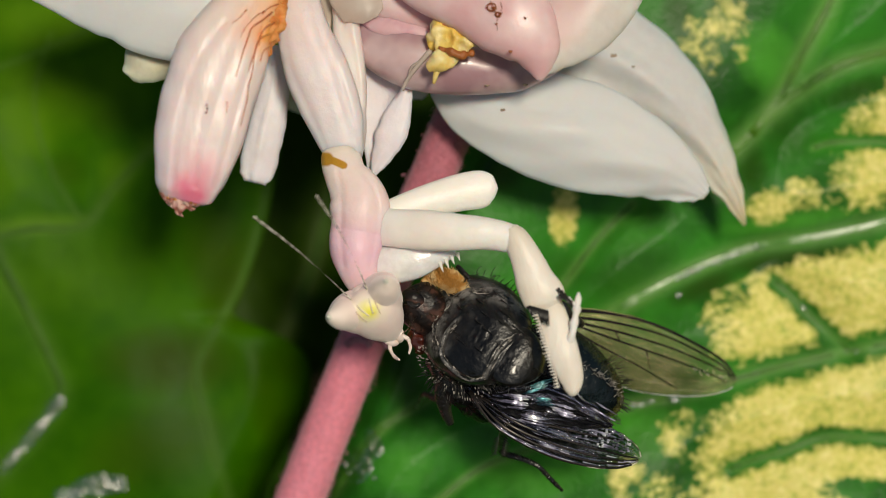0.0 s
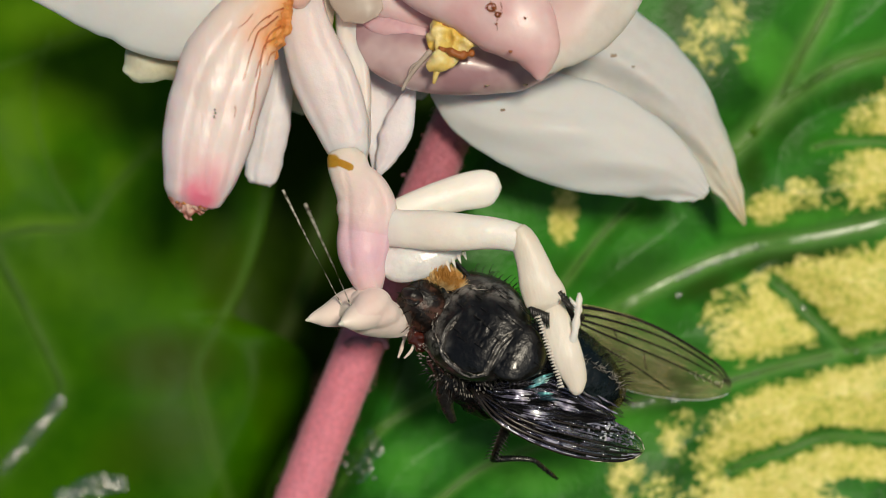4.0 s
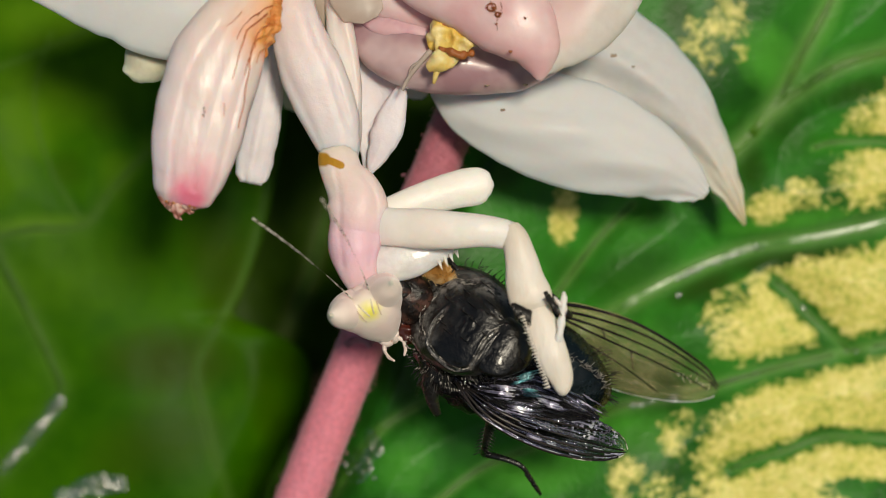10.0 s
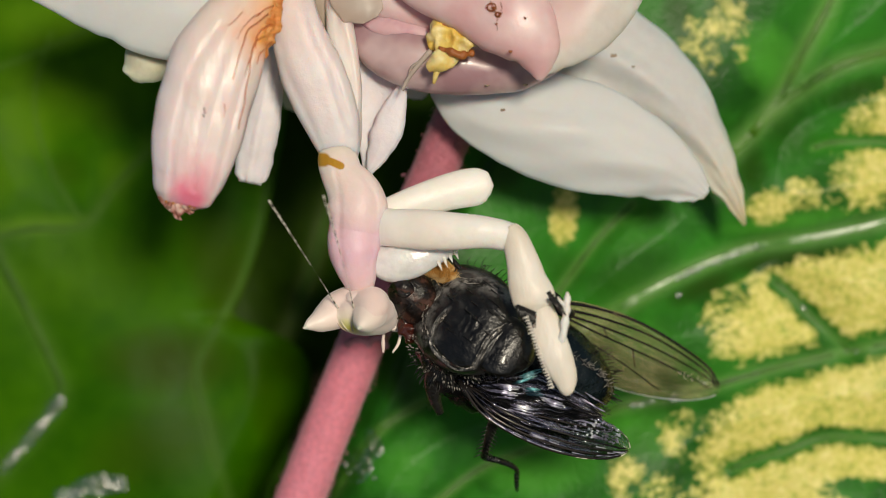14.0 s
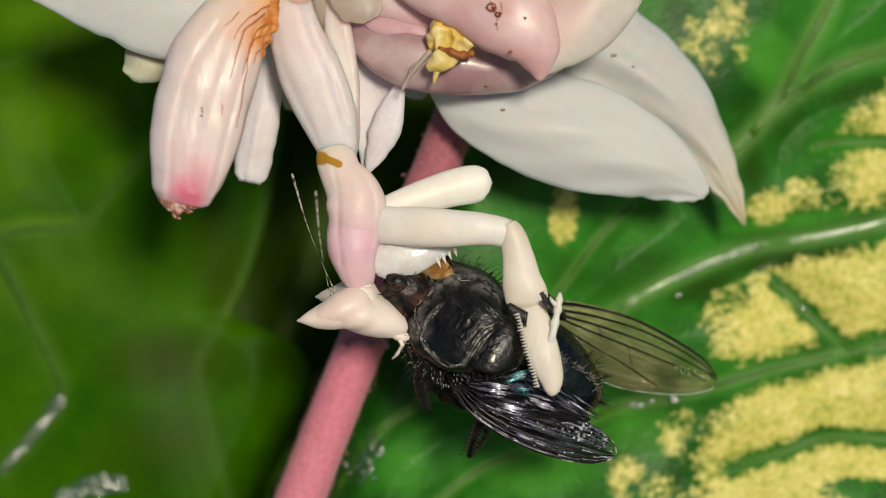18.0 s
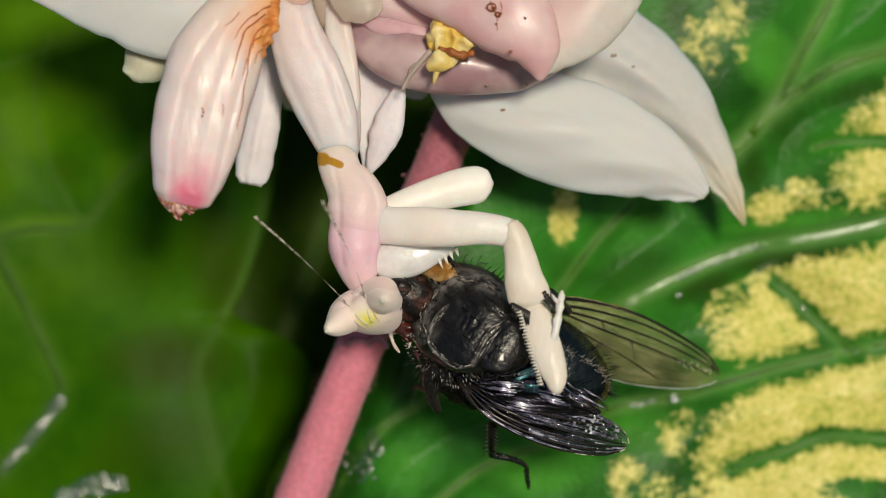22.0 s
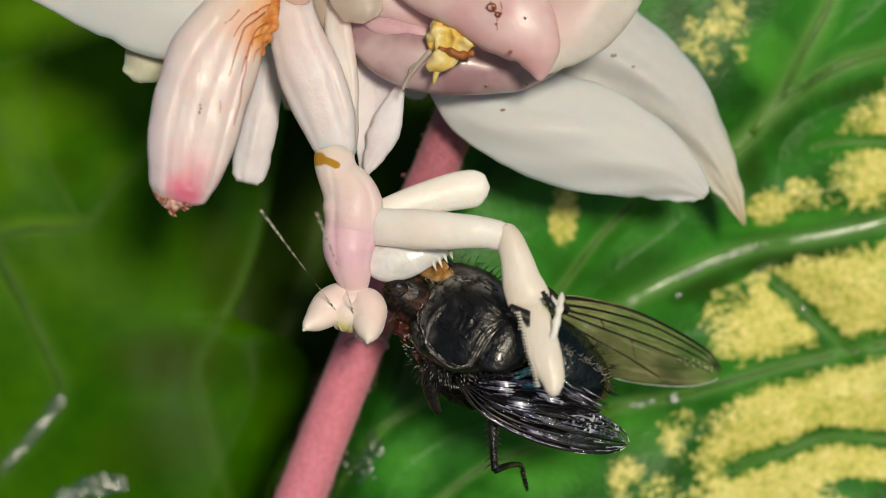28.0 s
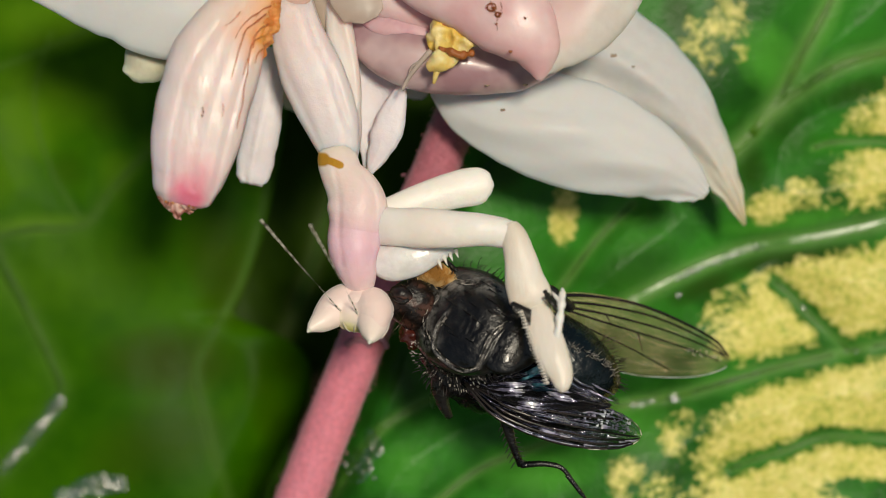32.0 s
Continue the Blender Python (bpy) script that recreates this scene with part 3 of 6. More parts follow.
def spots(px, py, rows, soft=1.25):
    """The strongest of some leaning ovals at each point: x, y, rx, ry, lean and, where given, strength."""
    out = np.zeros_like(px)
    for x, y, rx, ry, lean, *much in rows:
        c, s = math.cos(radians(lean)), math.sin(radians(lean))
        dx, dy = px - x, py - y
        q = ((dx * c - dy * s) / rx) ** 2 + ((dx * s + dy * c) / ry) ** 2
        out = np.maximum(out, np.clip(soft - q, 0, 1) * (much[0] if much else 1))
    return out


TOPS = []                                               # the leaves' upper faces, for what lies on them


def leaf(name, label, outline, height, ribs, patches, mat, nx, ny, foot, border=(), groove=0.3, pillow=0.8, veins=(None, None), young=(), old=(), bare=()):
    """A leaf blade between two edges. outline: y, left x, right x. ribs: (half width, line). patches, paler, darker and
    bare areas: x, y, rx, ry, lean; some paler and darker ones paint in light and shade.
    """
    base = at(*foot)
    ob = thing(name, base, label, "leaf", "leaves of the plant")
    o = np.array(outline, float)
    ys = np.linspace(o[0, 0], o[-1, 0], ny)
    f = glide(outline, 12)
    xl, xr = np.interp(ys, f[:, 0], f[:, 1]), np.interp(ys, f[:, 0], f[:, 2])
    t = np.linspace(0, 1, nx)
    px = xl[:, None] * (1 - t) + xr[:, None] * t
    py = np.repeat(ys[:, None], nx, 1)
    w = height(px, py, np.repeat(t[None], ny, 0))
    rib = np.zeros_like(px)
    wide, near = np.full(px.shape, 1e9), np.full(px.shape, 1e9)
    for hw, line in ribs:
        d = near_line(px, py, [tuple(q) for q in glide(line, 4)])
        w -= groove * np.exp(-(d / (hw * 3.2)) ** 2)
        rib = np.maximum(rib, np.exp(-(d / (hw * 1.5)) ** 2))
        wide, near = np.minimum(wide, d / hw), np.minimum(near, d)
    w += pillow * (1 - np.exp(-(near / 75) ** 2))          # the blade swells between the veins
    patch = spots(px, py, patches)
    if border:
        b = np.array(border, float)
        patch = np.maximum(patch, np.clip((px - np.interp(py, b[:, 0], b[:, 1])) / 90 + 0.35, 0, 1))
    patch *= np.clip((wide - 1.0) / 4.0, 0, 1) * (1 - spots(px, py, bare, 1.1))
    TOPS.append((px, py, w))
    verts = [at(x, y, z) for x, y, z in zip(px.ravel(), py.ravel(), w.ravel())]
    faces = [(i * nx + j + 1, i * nx + j, (i + 1) * nx + j, (i + 1) * nx + j + 1) for i in range(ny - 1) for j in range(nx - 1)]
    blade = part("blade", Geo(verts, faces, patch=patch.ravel(), rib=rib.ravel(), young=spots(px, py, young, 1.0).ravel(), old=spots(px, py, old, 1.0).ravel()), mat, ob)
    solid = blade.modifiers.new("thickness", "SOLIDIFY")
    solid.thickness, solid.offset = 0.00035, -1
    for n_rib, (hw, line) in enumerate(ribs):
        g = glide(line, 4)
        i = [np.argmin((py - y) ** 2 + (px - x) ** 2) for x, y in g]
        pts = [(x, y, w.ravel()[k] + 0.01) for (x, y), k in zip(g, i)]
        n = len(pts)
        geo = loft([(*p, hw * (0.8 - 0.35 * q / n), hw * (0.15 - 0.06 * q / n)) for q, p in enumerate(pts)], 10, 1, rough=hw * 0.2, seed=n_rib)
        part("vein", geo, veins[0] if n_rib == 0 else veins[1], ob)
    # stalk down to the soil
    down = STAGE.to_3x3().inverted() @ Vector((0, 0, -1))
    k = np.argmin((px - foot[0]) ** 2 + (py - foot[1]) ** 2)
    a = Vector(verts[k]) - Vector((0, 0, 0.0006))
    depth = (STAGE @ a).z + 0.01
    mid = a + down * depth * 0.4 + Vector((0, 0, -0.010))
    part("leaf_stalk", rod([a, mid, a + down * depth + Vector((0, 0, -0.012))], 40, 60, 10), RIB, ob)
    return ob


def bulge(px, py, s, amp, seed):
    return amp * (np.sin(px / s + seed) * np.cos(py / (s * 0.8) + 2 * seed) + 0.5 * np.sin(px / (s * 0.43) - py / (s * 0.5) + seed))


def right_height(px, py, t):
    w = -9.5 + bulge(px, py, 130, 0.35, 1.3) - 0.0012 * np.maximum(0, px - 1500)
    w -= 9.0 * np.clip(1 - t / 0.055, 0, 1) ** 2          # the edge beside the stem rolls down
    return w - 4.0 * np.clip((py - 900) / 500, 0, 1) ** 2


def left_height(px, py, t):
    w = -16.0 + bulge(px, py, 190, 0.3, 0.4)
    return w - 4.0 * np.clip((t - 0.91) / 0.09, 0, 1) ** 2 * np.clip((py - 580) / 80, 0.2, 1) - 3.0 * np.clip((-100 - py) / 400, 0, 1)


leaf("leaf", "glossy green leaf with yellow blotches and pale veins",
     [(-700, 1350, 1500), (-350, 1020, 2150), (0, 880, 2500), (250, 800, 2600), (450, 690, 2600), (700, 600, 2500), (900, 528, 2300), (1150, 480, 1900), (1350, 580, 1400), (1450, 900, 1000)],
     right_height,
     [(11, [(960, 640), (1040, 580), (1120, 532), (1220, 480), (1330, 438), (1450, 418), (1568, 392), (1700, 350)]),
      (8, [(1060, 735), (1110, 716), (1200, 700), (1300, 672), (1420, 640), (1520, 618), (1640, 590)]),
      (5, [(1290, 830), (1340, 812), (1390, 798), (1460, 774), (1568, 778), (1640, 790)]),
      (5, [(1372, 497), (1400, 525), (1440, 565), (1505, 622)]),
      (13, [(1290, 275), (1350, 215), (1410, 165), (1490, 115), (1568, 92), (1660, 60)]),
      (12, [(1330, 240), (1385, 160), (1430, 75), (1470, 0), (1500, -80)]),
      (4, [(1440, 262), (1480, 252), (1568, 252), (1650, 256)]),
      (6, [(880, 640), (930, 600), (1000, 500), (1060, 420), (1120, 360)]),
      (6, [(590, 880), (640, 800), (700, 740), (800, 690), (900, 660)]),
      (6, [(760, 900), (850, 830), (950, 790), (1060, 735)])],
     [(998, 378, 30, 66, -5), (1285, 30, 54, 56, 20, 0.62), (1255, 105, 26, 50, 15, 0.55), (1310, 95, 22, 26, 0, 0.5), (1222, 66, 32, 46, 0, 0.5), (1195, 760, 40, 55, 0, 0.62), (1110, 845, 42, 50, 0, 0.62), (1365, 372, 50, 44, -30, 0.85), (1420, 345, 40, 40, 0, 0.7), (1180, 872, 60, 40, 0, 0.55), (1270, 560, 40, 50, 0, 0.55), (1500, 30, 60, 60, 0, 0.35)],
     LEAF_RIGHT, 420, 320, (900, 1380, -20),
     [(-700, 2600), (0, 1700), (130, 1570), (200, 1510), (245, 1475), (300, 1470), (370, 1470), (440, 1420), (490, 1315), (560, 1262), (630, 1270), (680, 1285), (730, 1260), (790, 1225), (900, 1215), (1500, 1400)], veins=(RIB_PALE, RIB),
     # some ovals put sheen, shade or lightened shadow into the green; others are mottling
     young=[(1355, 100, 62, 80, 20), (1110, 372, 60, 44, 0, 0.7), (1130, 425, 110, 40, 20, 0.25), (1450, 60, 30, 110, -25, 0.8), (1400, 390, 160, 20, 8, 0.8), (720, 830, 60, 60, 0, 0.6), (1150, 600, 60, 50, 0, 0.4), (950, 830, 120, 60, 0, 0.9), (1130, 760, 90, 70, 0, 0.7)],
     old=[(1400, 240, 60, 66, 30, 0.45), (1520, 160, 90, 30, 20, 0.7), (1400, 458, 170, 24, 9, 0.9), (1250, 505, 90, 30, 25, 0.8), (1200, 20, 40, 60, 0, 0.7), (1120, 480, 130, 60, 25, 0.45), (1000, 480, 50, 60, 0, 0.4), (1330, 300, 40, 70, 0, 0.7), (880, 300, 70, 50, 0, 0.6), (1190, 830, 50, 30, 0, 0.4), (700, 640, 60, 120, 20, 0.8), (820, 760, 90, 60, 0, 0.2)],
     bare=[(1530, 868, 90, 28, 0), (1500, 408, 140, 26, 6), (1568, 20, 200, 90, 0)])
leaf("leaf", "broad dark green leaf with a net of pale veins",
     [(-520, 20, 200), (-330, -330, 400), (0, -620, 500), (150, -700, 510), (300, -750, 490), (420, -760, 464), (520, -760, 430), (556, -760, 414), (580, -745, 462), (608, -740, 518), (645, -740, 548), (690, -730, 552), (750, -700, 530), (900, -600, 452), (1200, -300, 310), (1400, 0, 60)],
     left_height,
     [(13, [(-60, 300), (0, 460), (50, 555), (90, 640), (106, 700), (60, 770), (0, 835), (-60, 890)]),
      (8, [(492, 190), (472, 330), (440, 460), (400, 550), (366, 610), (348, 660), (368, 760), (410, 900)]),
      (8, [(-80, 440), (0, 418), (60, 405), (150, 398), (200, 335), (270, 262), (400, 160)]),
      (2.5, [(150, 400), (90, 300), (60, 180), (90, 60)]),
      (3, [(-60, 140), (60, 96), (180, 40), (260, 0)])],
     [(28, 416, 46, 16, 5, 0.6), (140, 396, 30, 14, 0, 0.4)],
     LEAF_LEFT, 300, 260, (30, 1350, -24), groove=0.0, pillow=0.22, veins=(RIB_DULL, RIB_DULL),
     # ovals here also lighten a petal's shadow and darken the shaded right edge
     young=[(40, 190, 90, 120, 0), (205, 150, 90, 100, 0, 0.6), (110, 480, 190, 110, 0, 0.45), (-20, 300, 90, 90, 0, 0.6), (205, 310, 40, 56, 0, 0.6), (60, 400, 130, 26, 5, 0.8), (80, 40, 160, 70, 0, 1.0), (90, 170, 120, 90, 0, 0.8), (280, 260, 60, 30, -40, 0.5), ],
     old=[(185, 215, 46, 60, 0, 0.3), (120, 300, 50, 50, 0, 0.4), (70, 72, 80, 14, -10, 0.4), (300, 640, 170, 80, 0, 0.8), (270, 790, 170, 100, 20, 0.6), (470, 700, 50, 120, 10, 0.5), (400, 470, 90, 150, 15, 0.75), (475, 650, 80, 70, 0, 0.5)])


def low_height(px, py, t):
    return -22.0 + bulge(px, py, 200, 1.0, 2.2)


# Leaf added under the gap; its dark colour stands in for deep shade.
leaf("leaf", "dark green leaf added low in the gap, coloured for its deep shade",
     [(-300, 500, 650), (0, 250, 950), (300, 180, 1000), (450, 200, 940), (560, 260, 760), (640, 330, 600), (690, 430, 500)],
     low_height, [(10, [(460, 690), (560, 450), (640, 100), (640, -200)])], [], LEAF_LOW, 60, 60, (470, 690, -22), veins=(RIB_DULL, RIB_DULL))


def dew(x, y, w, r):
    me = bpy.data.meshes.new("water_drop")
    bm = bmesh.new()
    bmesh.ops.create_uvsphere(bm, u_segments=16, v_segments=10, radius=r * GRID)
    for v in bm.verts:
        v.co.z *= 0.6
        v.co.x *= 1 + 0.12 * math.sin(x)
    bm.to_mesh(me)
    bm.free()
    for f in me.polygons:
        f.use_smooth = True
    me.materials.append(DEW)
    ob = new("water_drop", me)
    ob.matrix_world = STAGE @ Matrix.Translation(at(x, y, w))
    tagged(ob, "small clear water drop added for a glint on a leaf", "water drop", "water drops")


def leaf_top(x, y, right):
    """The height of a leaf's upper face at a point of the grid."""
    px, py, w = TOPS[0 if right else 1]
    return float(w.ravel()[np.argmin((px - x) ** 2 + (py - y) ** 2)])


# Drops added where the leaves glint, to carry the highlights.
for x, y, r, right in ((612, 822, 6, 1), (626, 812, 5, 1), (642, 836, 5, 1), (656, 830, 6, 1), (650, 812, 4, 1), (634, 826, 4, 1), (1192, 706, 6, 1), (152, 852, 6, 0), (192, 866, 6, 0), (138, 868, 5, 0), (168, 858, 7, 0), (178, 872, 5, 0), (206, 858, 5, 0), (122, 874, 4, 0), (618, 836, 5, 1), (662, 846, 5, 1), (648, 798, 4, 1), (98, 716, 5, 0), (1515, 622, 4, 1), (1420, 544, 4, 1), (1378, 795, 3, 1)):
    dew(x, y, leaf_top(x, y, right) + 0.02, r)


def wet(x, y, rx, ry, lean, right, seed):
    """A thin uneven film of water on a leaf."""
    c, sn = math.cos(radians(lean)), math.sin(radians(lean))
    v, f, n, rings = [], [], 36, 12
    for i in range(rings + 1):
        for j in range(n):
            a = 6.2832 * j / n
            k = i / rings * (1 + 0.35 * noise.noise(Vector((math.cos(a) * 1.6, math.sin(a) * 1.6, seed))))
            dx, dy = math.cos(a) * rx * k, math.sin(a) * ry * k
            px, py = x + dx * c + dy * sn, y - dx * sn + dy * c
            lift = 0.03 + (0.10 + 0.16 * noise.noise(Vector((px * 0.11, py * 0.11, seed)))) * (1 - (i / rings) ** 3)
            v.append(at(px, py, leaf_top(px, py, right) + lift))
        if i:
            o = i * n
            f += [(o - n + j, o - n + (j + 1) % n, o + (j + 1) % n, o + j) for j in range(n)]
    ob = thing("water_film", at(x, y, leaf_top(x, y, right)), "thin film of water added for a glint on a leaf", "water film", "water films")
    part("film", Geo(v, f), FILM, ob)


# Films added along the leaves' glints, to catch the sun there.
for k, q in enumerate(((630, 822, 36, 30, 0, 1), (660, 786, 16, 26, 20, 1), (1190, 706, 15, 8, 0, 1), (1135, 714, 28, 6, 15, 1), (172, 862, 52, 22, 10, 0), (120, 876, 30, 12, 0, 0), (96, 720, 15, 24, -35, 0), (60, 768, 12, 36, -38, 0), (20, 815, 10, 30, -40, 0), (1290, 455, 46, 6, 22, 1), (1225, 482, 34, 6, 25, 1), (1200, 523, 6, 6, 0, 1), (1424, 545, 6, 5, 0, 1), (1340, 438, 12, 6, 0, 1))):
    wet(*q, seed=k * 1.7)


# ---- flower ----
FLOWER_BASE = at(870, -60, -6)
flower = thing("flower", FLOWER_BASE, "white and pink waxy flower with yellow stamens on a pink stem", "flower")


def flower_parts():
    down = STAGE.to_3x3().inverted() @ Vector((0, 0, -1))
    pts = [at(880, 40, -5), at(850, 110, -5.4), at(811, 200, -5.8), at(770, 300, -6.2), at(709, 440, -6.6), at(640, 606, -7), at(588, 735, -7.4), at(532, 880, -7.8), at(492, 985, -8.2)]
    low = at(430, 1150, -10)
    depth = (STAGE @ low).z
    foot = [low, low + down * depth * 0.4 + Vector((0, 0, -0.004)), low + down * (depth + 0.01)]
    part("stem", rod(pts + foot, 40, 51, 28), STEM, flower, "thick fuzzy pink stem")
    # mauve ridges stand in for the mantis's shadow on the stem
    for line, r in (([(612, 612), (626, 602), (646, 604), (656, 614)], 7), ([(650, 606), (664, 598), (680, 604), (684, 618)], 8)):
        part("stem_shade_ridge", rod([at(x, y, -5.62) for x, y in line], r, r * 0.7, 12), STEM_SHADE, flower, "mauve ridge painted as the mantis's shadow on the stem")
    fuzz = Geo()
    rnd = random.Random(31)
    line = glide([tuple(p) for p in pts], 12)
    _, sd, dp = frames_along(line)
    for _ in range(1500):
        i = rnd.randrange(len(line))
        a = rnd.uniform(0, 6.2832)
        n = Vector(sd[i]) * math.cos(a) + Vector(dp[i]) * math.sin(a)
        p = Vector(line[i]) + n * GRID * (41 + 9 * i / len(line)) + Vector((rnd.uniform(-12, 12), rnd.uniform(-12, 12), 0)) * GRID * 0.5
        fuzz.add(rod([p - n * GRID * 4, p + (n * rnd.uniform(0.5, 3.5) + Vector((rnd.uniform(-2, 2), rnd.uniform(-3, 1), 0))) * GRID], 1.2, 0.4, 3))
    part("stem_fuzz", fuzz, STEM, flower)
    lower = [(772, 150, -2.5, 22, 0), (830, 180, -2.0, 62, -14), (930, 212, -1.5, 92, -22), (1040, 242, -1.6, 100, -26), (1140, 279, -2.2, 79, -20), (1200, 312, -2.9, 53, -10), (1236, 336, -3.4, 28, -4), (1250, 346, -3.6, 8, 0)]
    part("petal", sheet(lower, 9, 30, 8, pleat=(3.1, 6, 0.5), edge=3, seed=2, veins=0.3), PETAL, flower)
    right = [(930, 20, -3.5, 60, 0), (1020, 60, -3.2, 88, -18), (1110, 110, -3.4, 90, -22), (1190, 180, -4.0, 76, -20), (1250, 260, -4.8, 50, -14), (1292, 335, -5.4, 26, -8), (1319, 398, -6, 4, 0)]
    part("petal", sheet(right, 9, 36, 8, pleat=(4.4, 6, 1.0), edge=4, seed=7, veins=0.4), PETAL_TIP, flower, "white petal with a cream tip")
    left = [(470, -70, -1, 92, 0), (390, -50, 0, 134, -16), (300, -24, 0.4, 131, -20), (200, -26, 0.2, 98, -14), (110, -28, 0, 58, -6), (36, -24, 0, 14, 0)]
    part("petal", sheet(left, 9, 20, 8, edge=4, seed=11, veins=0.4), PETAL, flower)
    back = [(350, 40, -1.6, 40, 0), (300, 84, -1.3, 50, -6), (250, 106, -1.2, 42, -5), (220, 104, -1.3, 22, 0)]
    part("sepal", sheet(back, 7, 12, 6, edge=14, seed=4), SEPAL, flower, "cream frilled sepal")
    part("sepal", sheet([(560, 60, -5, 50, 0), (545, 120, -5, 48, -4), (530, 170, -5.2, 40, -4), (520, 198, -5.4, 18, 0)], 7, 10, 6, edge=6, seed=9), SEPAL, flower, "cream sepal")
    part("sepal", sheet([(700, 70, -4.5, 60, 0), (720, 120, -4.5, 50, -4), (742, 158, -4.8, 26, 0), (752, 172, -5, 8, 0)], 7, 10, 6, edge=6, seed=14), PETAL, flower)
    lip = part("lip", loft([(610, 10, -1.2, 14, 14), (648, 54, -0.6, 42, 30), (706, 92, 0.0, 56, 40), (786, 114, 0.2, 54, 42), (870, 120, 0.0, 47, 40), (930, 112, -0.4, 44, 34), (990, 90, -1.0, 30, 26)], 26, 7, rough=2, seed=1), LIP, flower, "glossy mauve curved lip")
    part("lip_fold", loft([(628, 20, -0.2, 10, 8), (668, 44, 0.4, 18, 12), (720, 58, 0.7, 20, 12), (775, 66, 0.6, 14, 10)], 14, 6, rough=3, seed=2), CREASE, lip, "magenta fold in the lip")
    part("bract", loft([(610, -70, 0.0, 34, 18), (668, -26, 0.3, 46, 22), (728, 8, 0.5, 44, 22), (784, 34, 0.6, 26, 16), (812, 46, 0.6, 8, 8)], 24, 7, rough=3, seed=12), BRACT, flower, "pink base of the bracts")
    fold = [(680, -70, 1.4, 34, 22), (756, -38, 1.9, 58, 34), (838, -6, 2.4, 68, 40), (906, 34, 2.9, 72, 40), (944, 82, 3.0, 50, 30), (954, 116, 2.9, 27, 18), (956, 142, 2.8, 6, 6)]
    part("bract", loft(fold, 32, 8, rough=2, seed=5, power=2.2), BRACT, flower, "pink waxy folded bract")
    flare = [(948, 134, 2.0, 5, 0), (968, 104, 2.3, 34, -8), (1006, 50, 2.5, 68, -16), (1052, -10, 2.4, 78, -18), (1092, -80, 2.2, 70, -10), (1112, -140, 2.0, 30, 0)]
    part("bract", sheet(flare, 10, 16, 7, edge=4, seed=21), BRACT_FADE, flower, "white flared bract edge")
    part("calyx", sheet([(624, -70, 1.0, 50, 0), (632, -30, 1.1, 56, -6), (640, 4, 1.1, 50, -8), (650, 24, 1.0, 36, -5), (656, 36, 0.9, 14, 0)], 3, 18, 6, edge=3, seed=8), CALYX, flower, "translucent white calyx")
    part("calyx", loft([(524, -60, 1.2, 34, 18), (526, -24, 1.35, 34, 16), (527, -4, 1.35, 28, 14), (528, 8, 1.2, 16, 9), (528, 14, 1.1, 6, 5)], 24, 6, rough=3), BLUSH, flower, "salmon-pink calyx")
    part("calyx", sheet([(572, -30, 0.2, 22, 0), (574, 10, 0.1, 20, -3), (578, 40, 0.0, 12, -2), (582, 62, 0, 3, 0)], 6, 8, 5), CALYX, flower, "cream calyx tooth")
    part("stamen", loft([(762, 64, 1.7, 20, 10), (778, 64, 2.1, 27, 15), (800, 68, 2.2, 30, 14), (818, 68, 2.3, 26, 16), (836, 64, 2.1, 18, 11), (850, 58, 1.8, 12, 9), (860, 56, 1.6, 5, 4)], 44, 12, rough=13, seed=3, freq=2100), STAMEN, flower, "yellow crumbly stamen")
    part("stamen", loft([(812, 98, 2.3, 8, 8), (796, 104, 2.5, 15, 11), (780, 109, 2.6, 20, 12), (766, 116, 2.5, 12, 9), (758, 120, 2.4, 4, 4)], 30, 10, rough=9, seed=6, freq=1800).add(loft([(776, 120, 2.4, 6, 6), (772, 134, 2.4, 5, 5), (768, 148, 2.3, 3, 3)], 12, 5, rough=3, freq=2500)), STAMEN_PALE, flower, "pale yellow stamen tip")
    part("scar", loft([(778, 86, 2.6, 2, 3), (796, 91, 2.9, 6, 4), (814, 97, 2.9, 7, 4), (830, 96, 2.6, 5, 4), (838, 92, 2.3, 2, 2)], 16, 7, rough=6, freq=2500), RUST, flower, "rust-brown edge on the stamen")
    part("scar", loft([(768, 42, 2.0, 4, 4), (786, 45, 2.3, 5, 4), (800, 46, 2.3, 3, 3)], 8, 5), RUST, flower)
    for pts2, r in (([(762, 90, 2), (738, 118, 1.7), (722, 140, 1.4), (712, 160, 1.2)], 5), ([(742, 110, 1.8), (728, 120, 1.5), (722, 145, 1.2)], 3)):
        part("filament", tube(pts2, r, r * 0.6, 8), CALYX, flower, "translucent filament")
    for rows, pl, a, b, r in ((right, (4.4, 6, 1.0), 0.30, 0.05, 5), (right, (4.4, 6, 1.0), 0.36, 0.02, 3), (lower, (3.1, 6, 0.5), 0.24, -0.05, 4)):
        c = on_sheet(rows, [(a, b)], 8, pleat=pl, lift=5.0)[0]
        part("speck", rod([c - Vector((r, 0, 0)) * GRID, c, c + Vector((r, 1, 0)) * GRID], r * 0.6, r * 0.45, 8), SPECK, flower)
    for x, y, w, r in ((904, 91, 4.0, 3), (874, 14, 3.9, 2.4), (886, 24, 3.95, 2.0), (878, 42, 3.98, 1.6), (930, 32, 4.05, 1.2)):
        part("speck", loft([(x - r, y, w, r * 0.6, 3), (x, y + 1, w + 0.05, r, 4), (x + r, y, w, r * 0.5, 3)], 8, 3, rough=2), RUST, flower)
    for x, y, r, w in ((870, 13, 8, 3.95), (881, 26, 4.5, 4.0)):
        ring = [(x + r * math.cos(a), y + r * 0.85 * math.sin(a), w + 0.12 * math.sin(2 * a)) for a in np.linspace(0.3, 6.4, 9)]
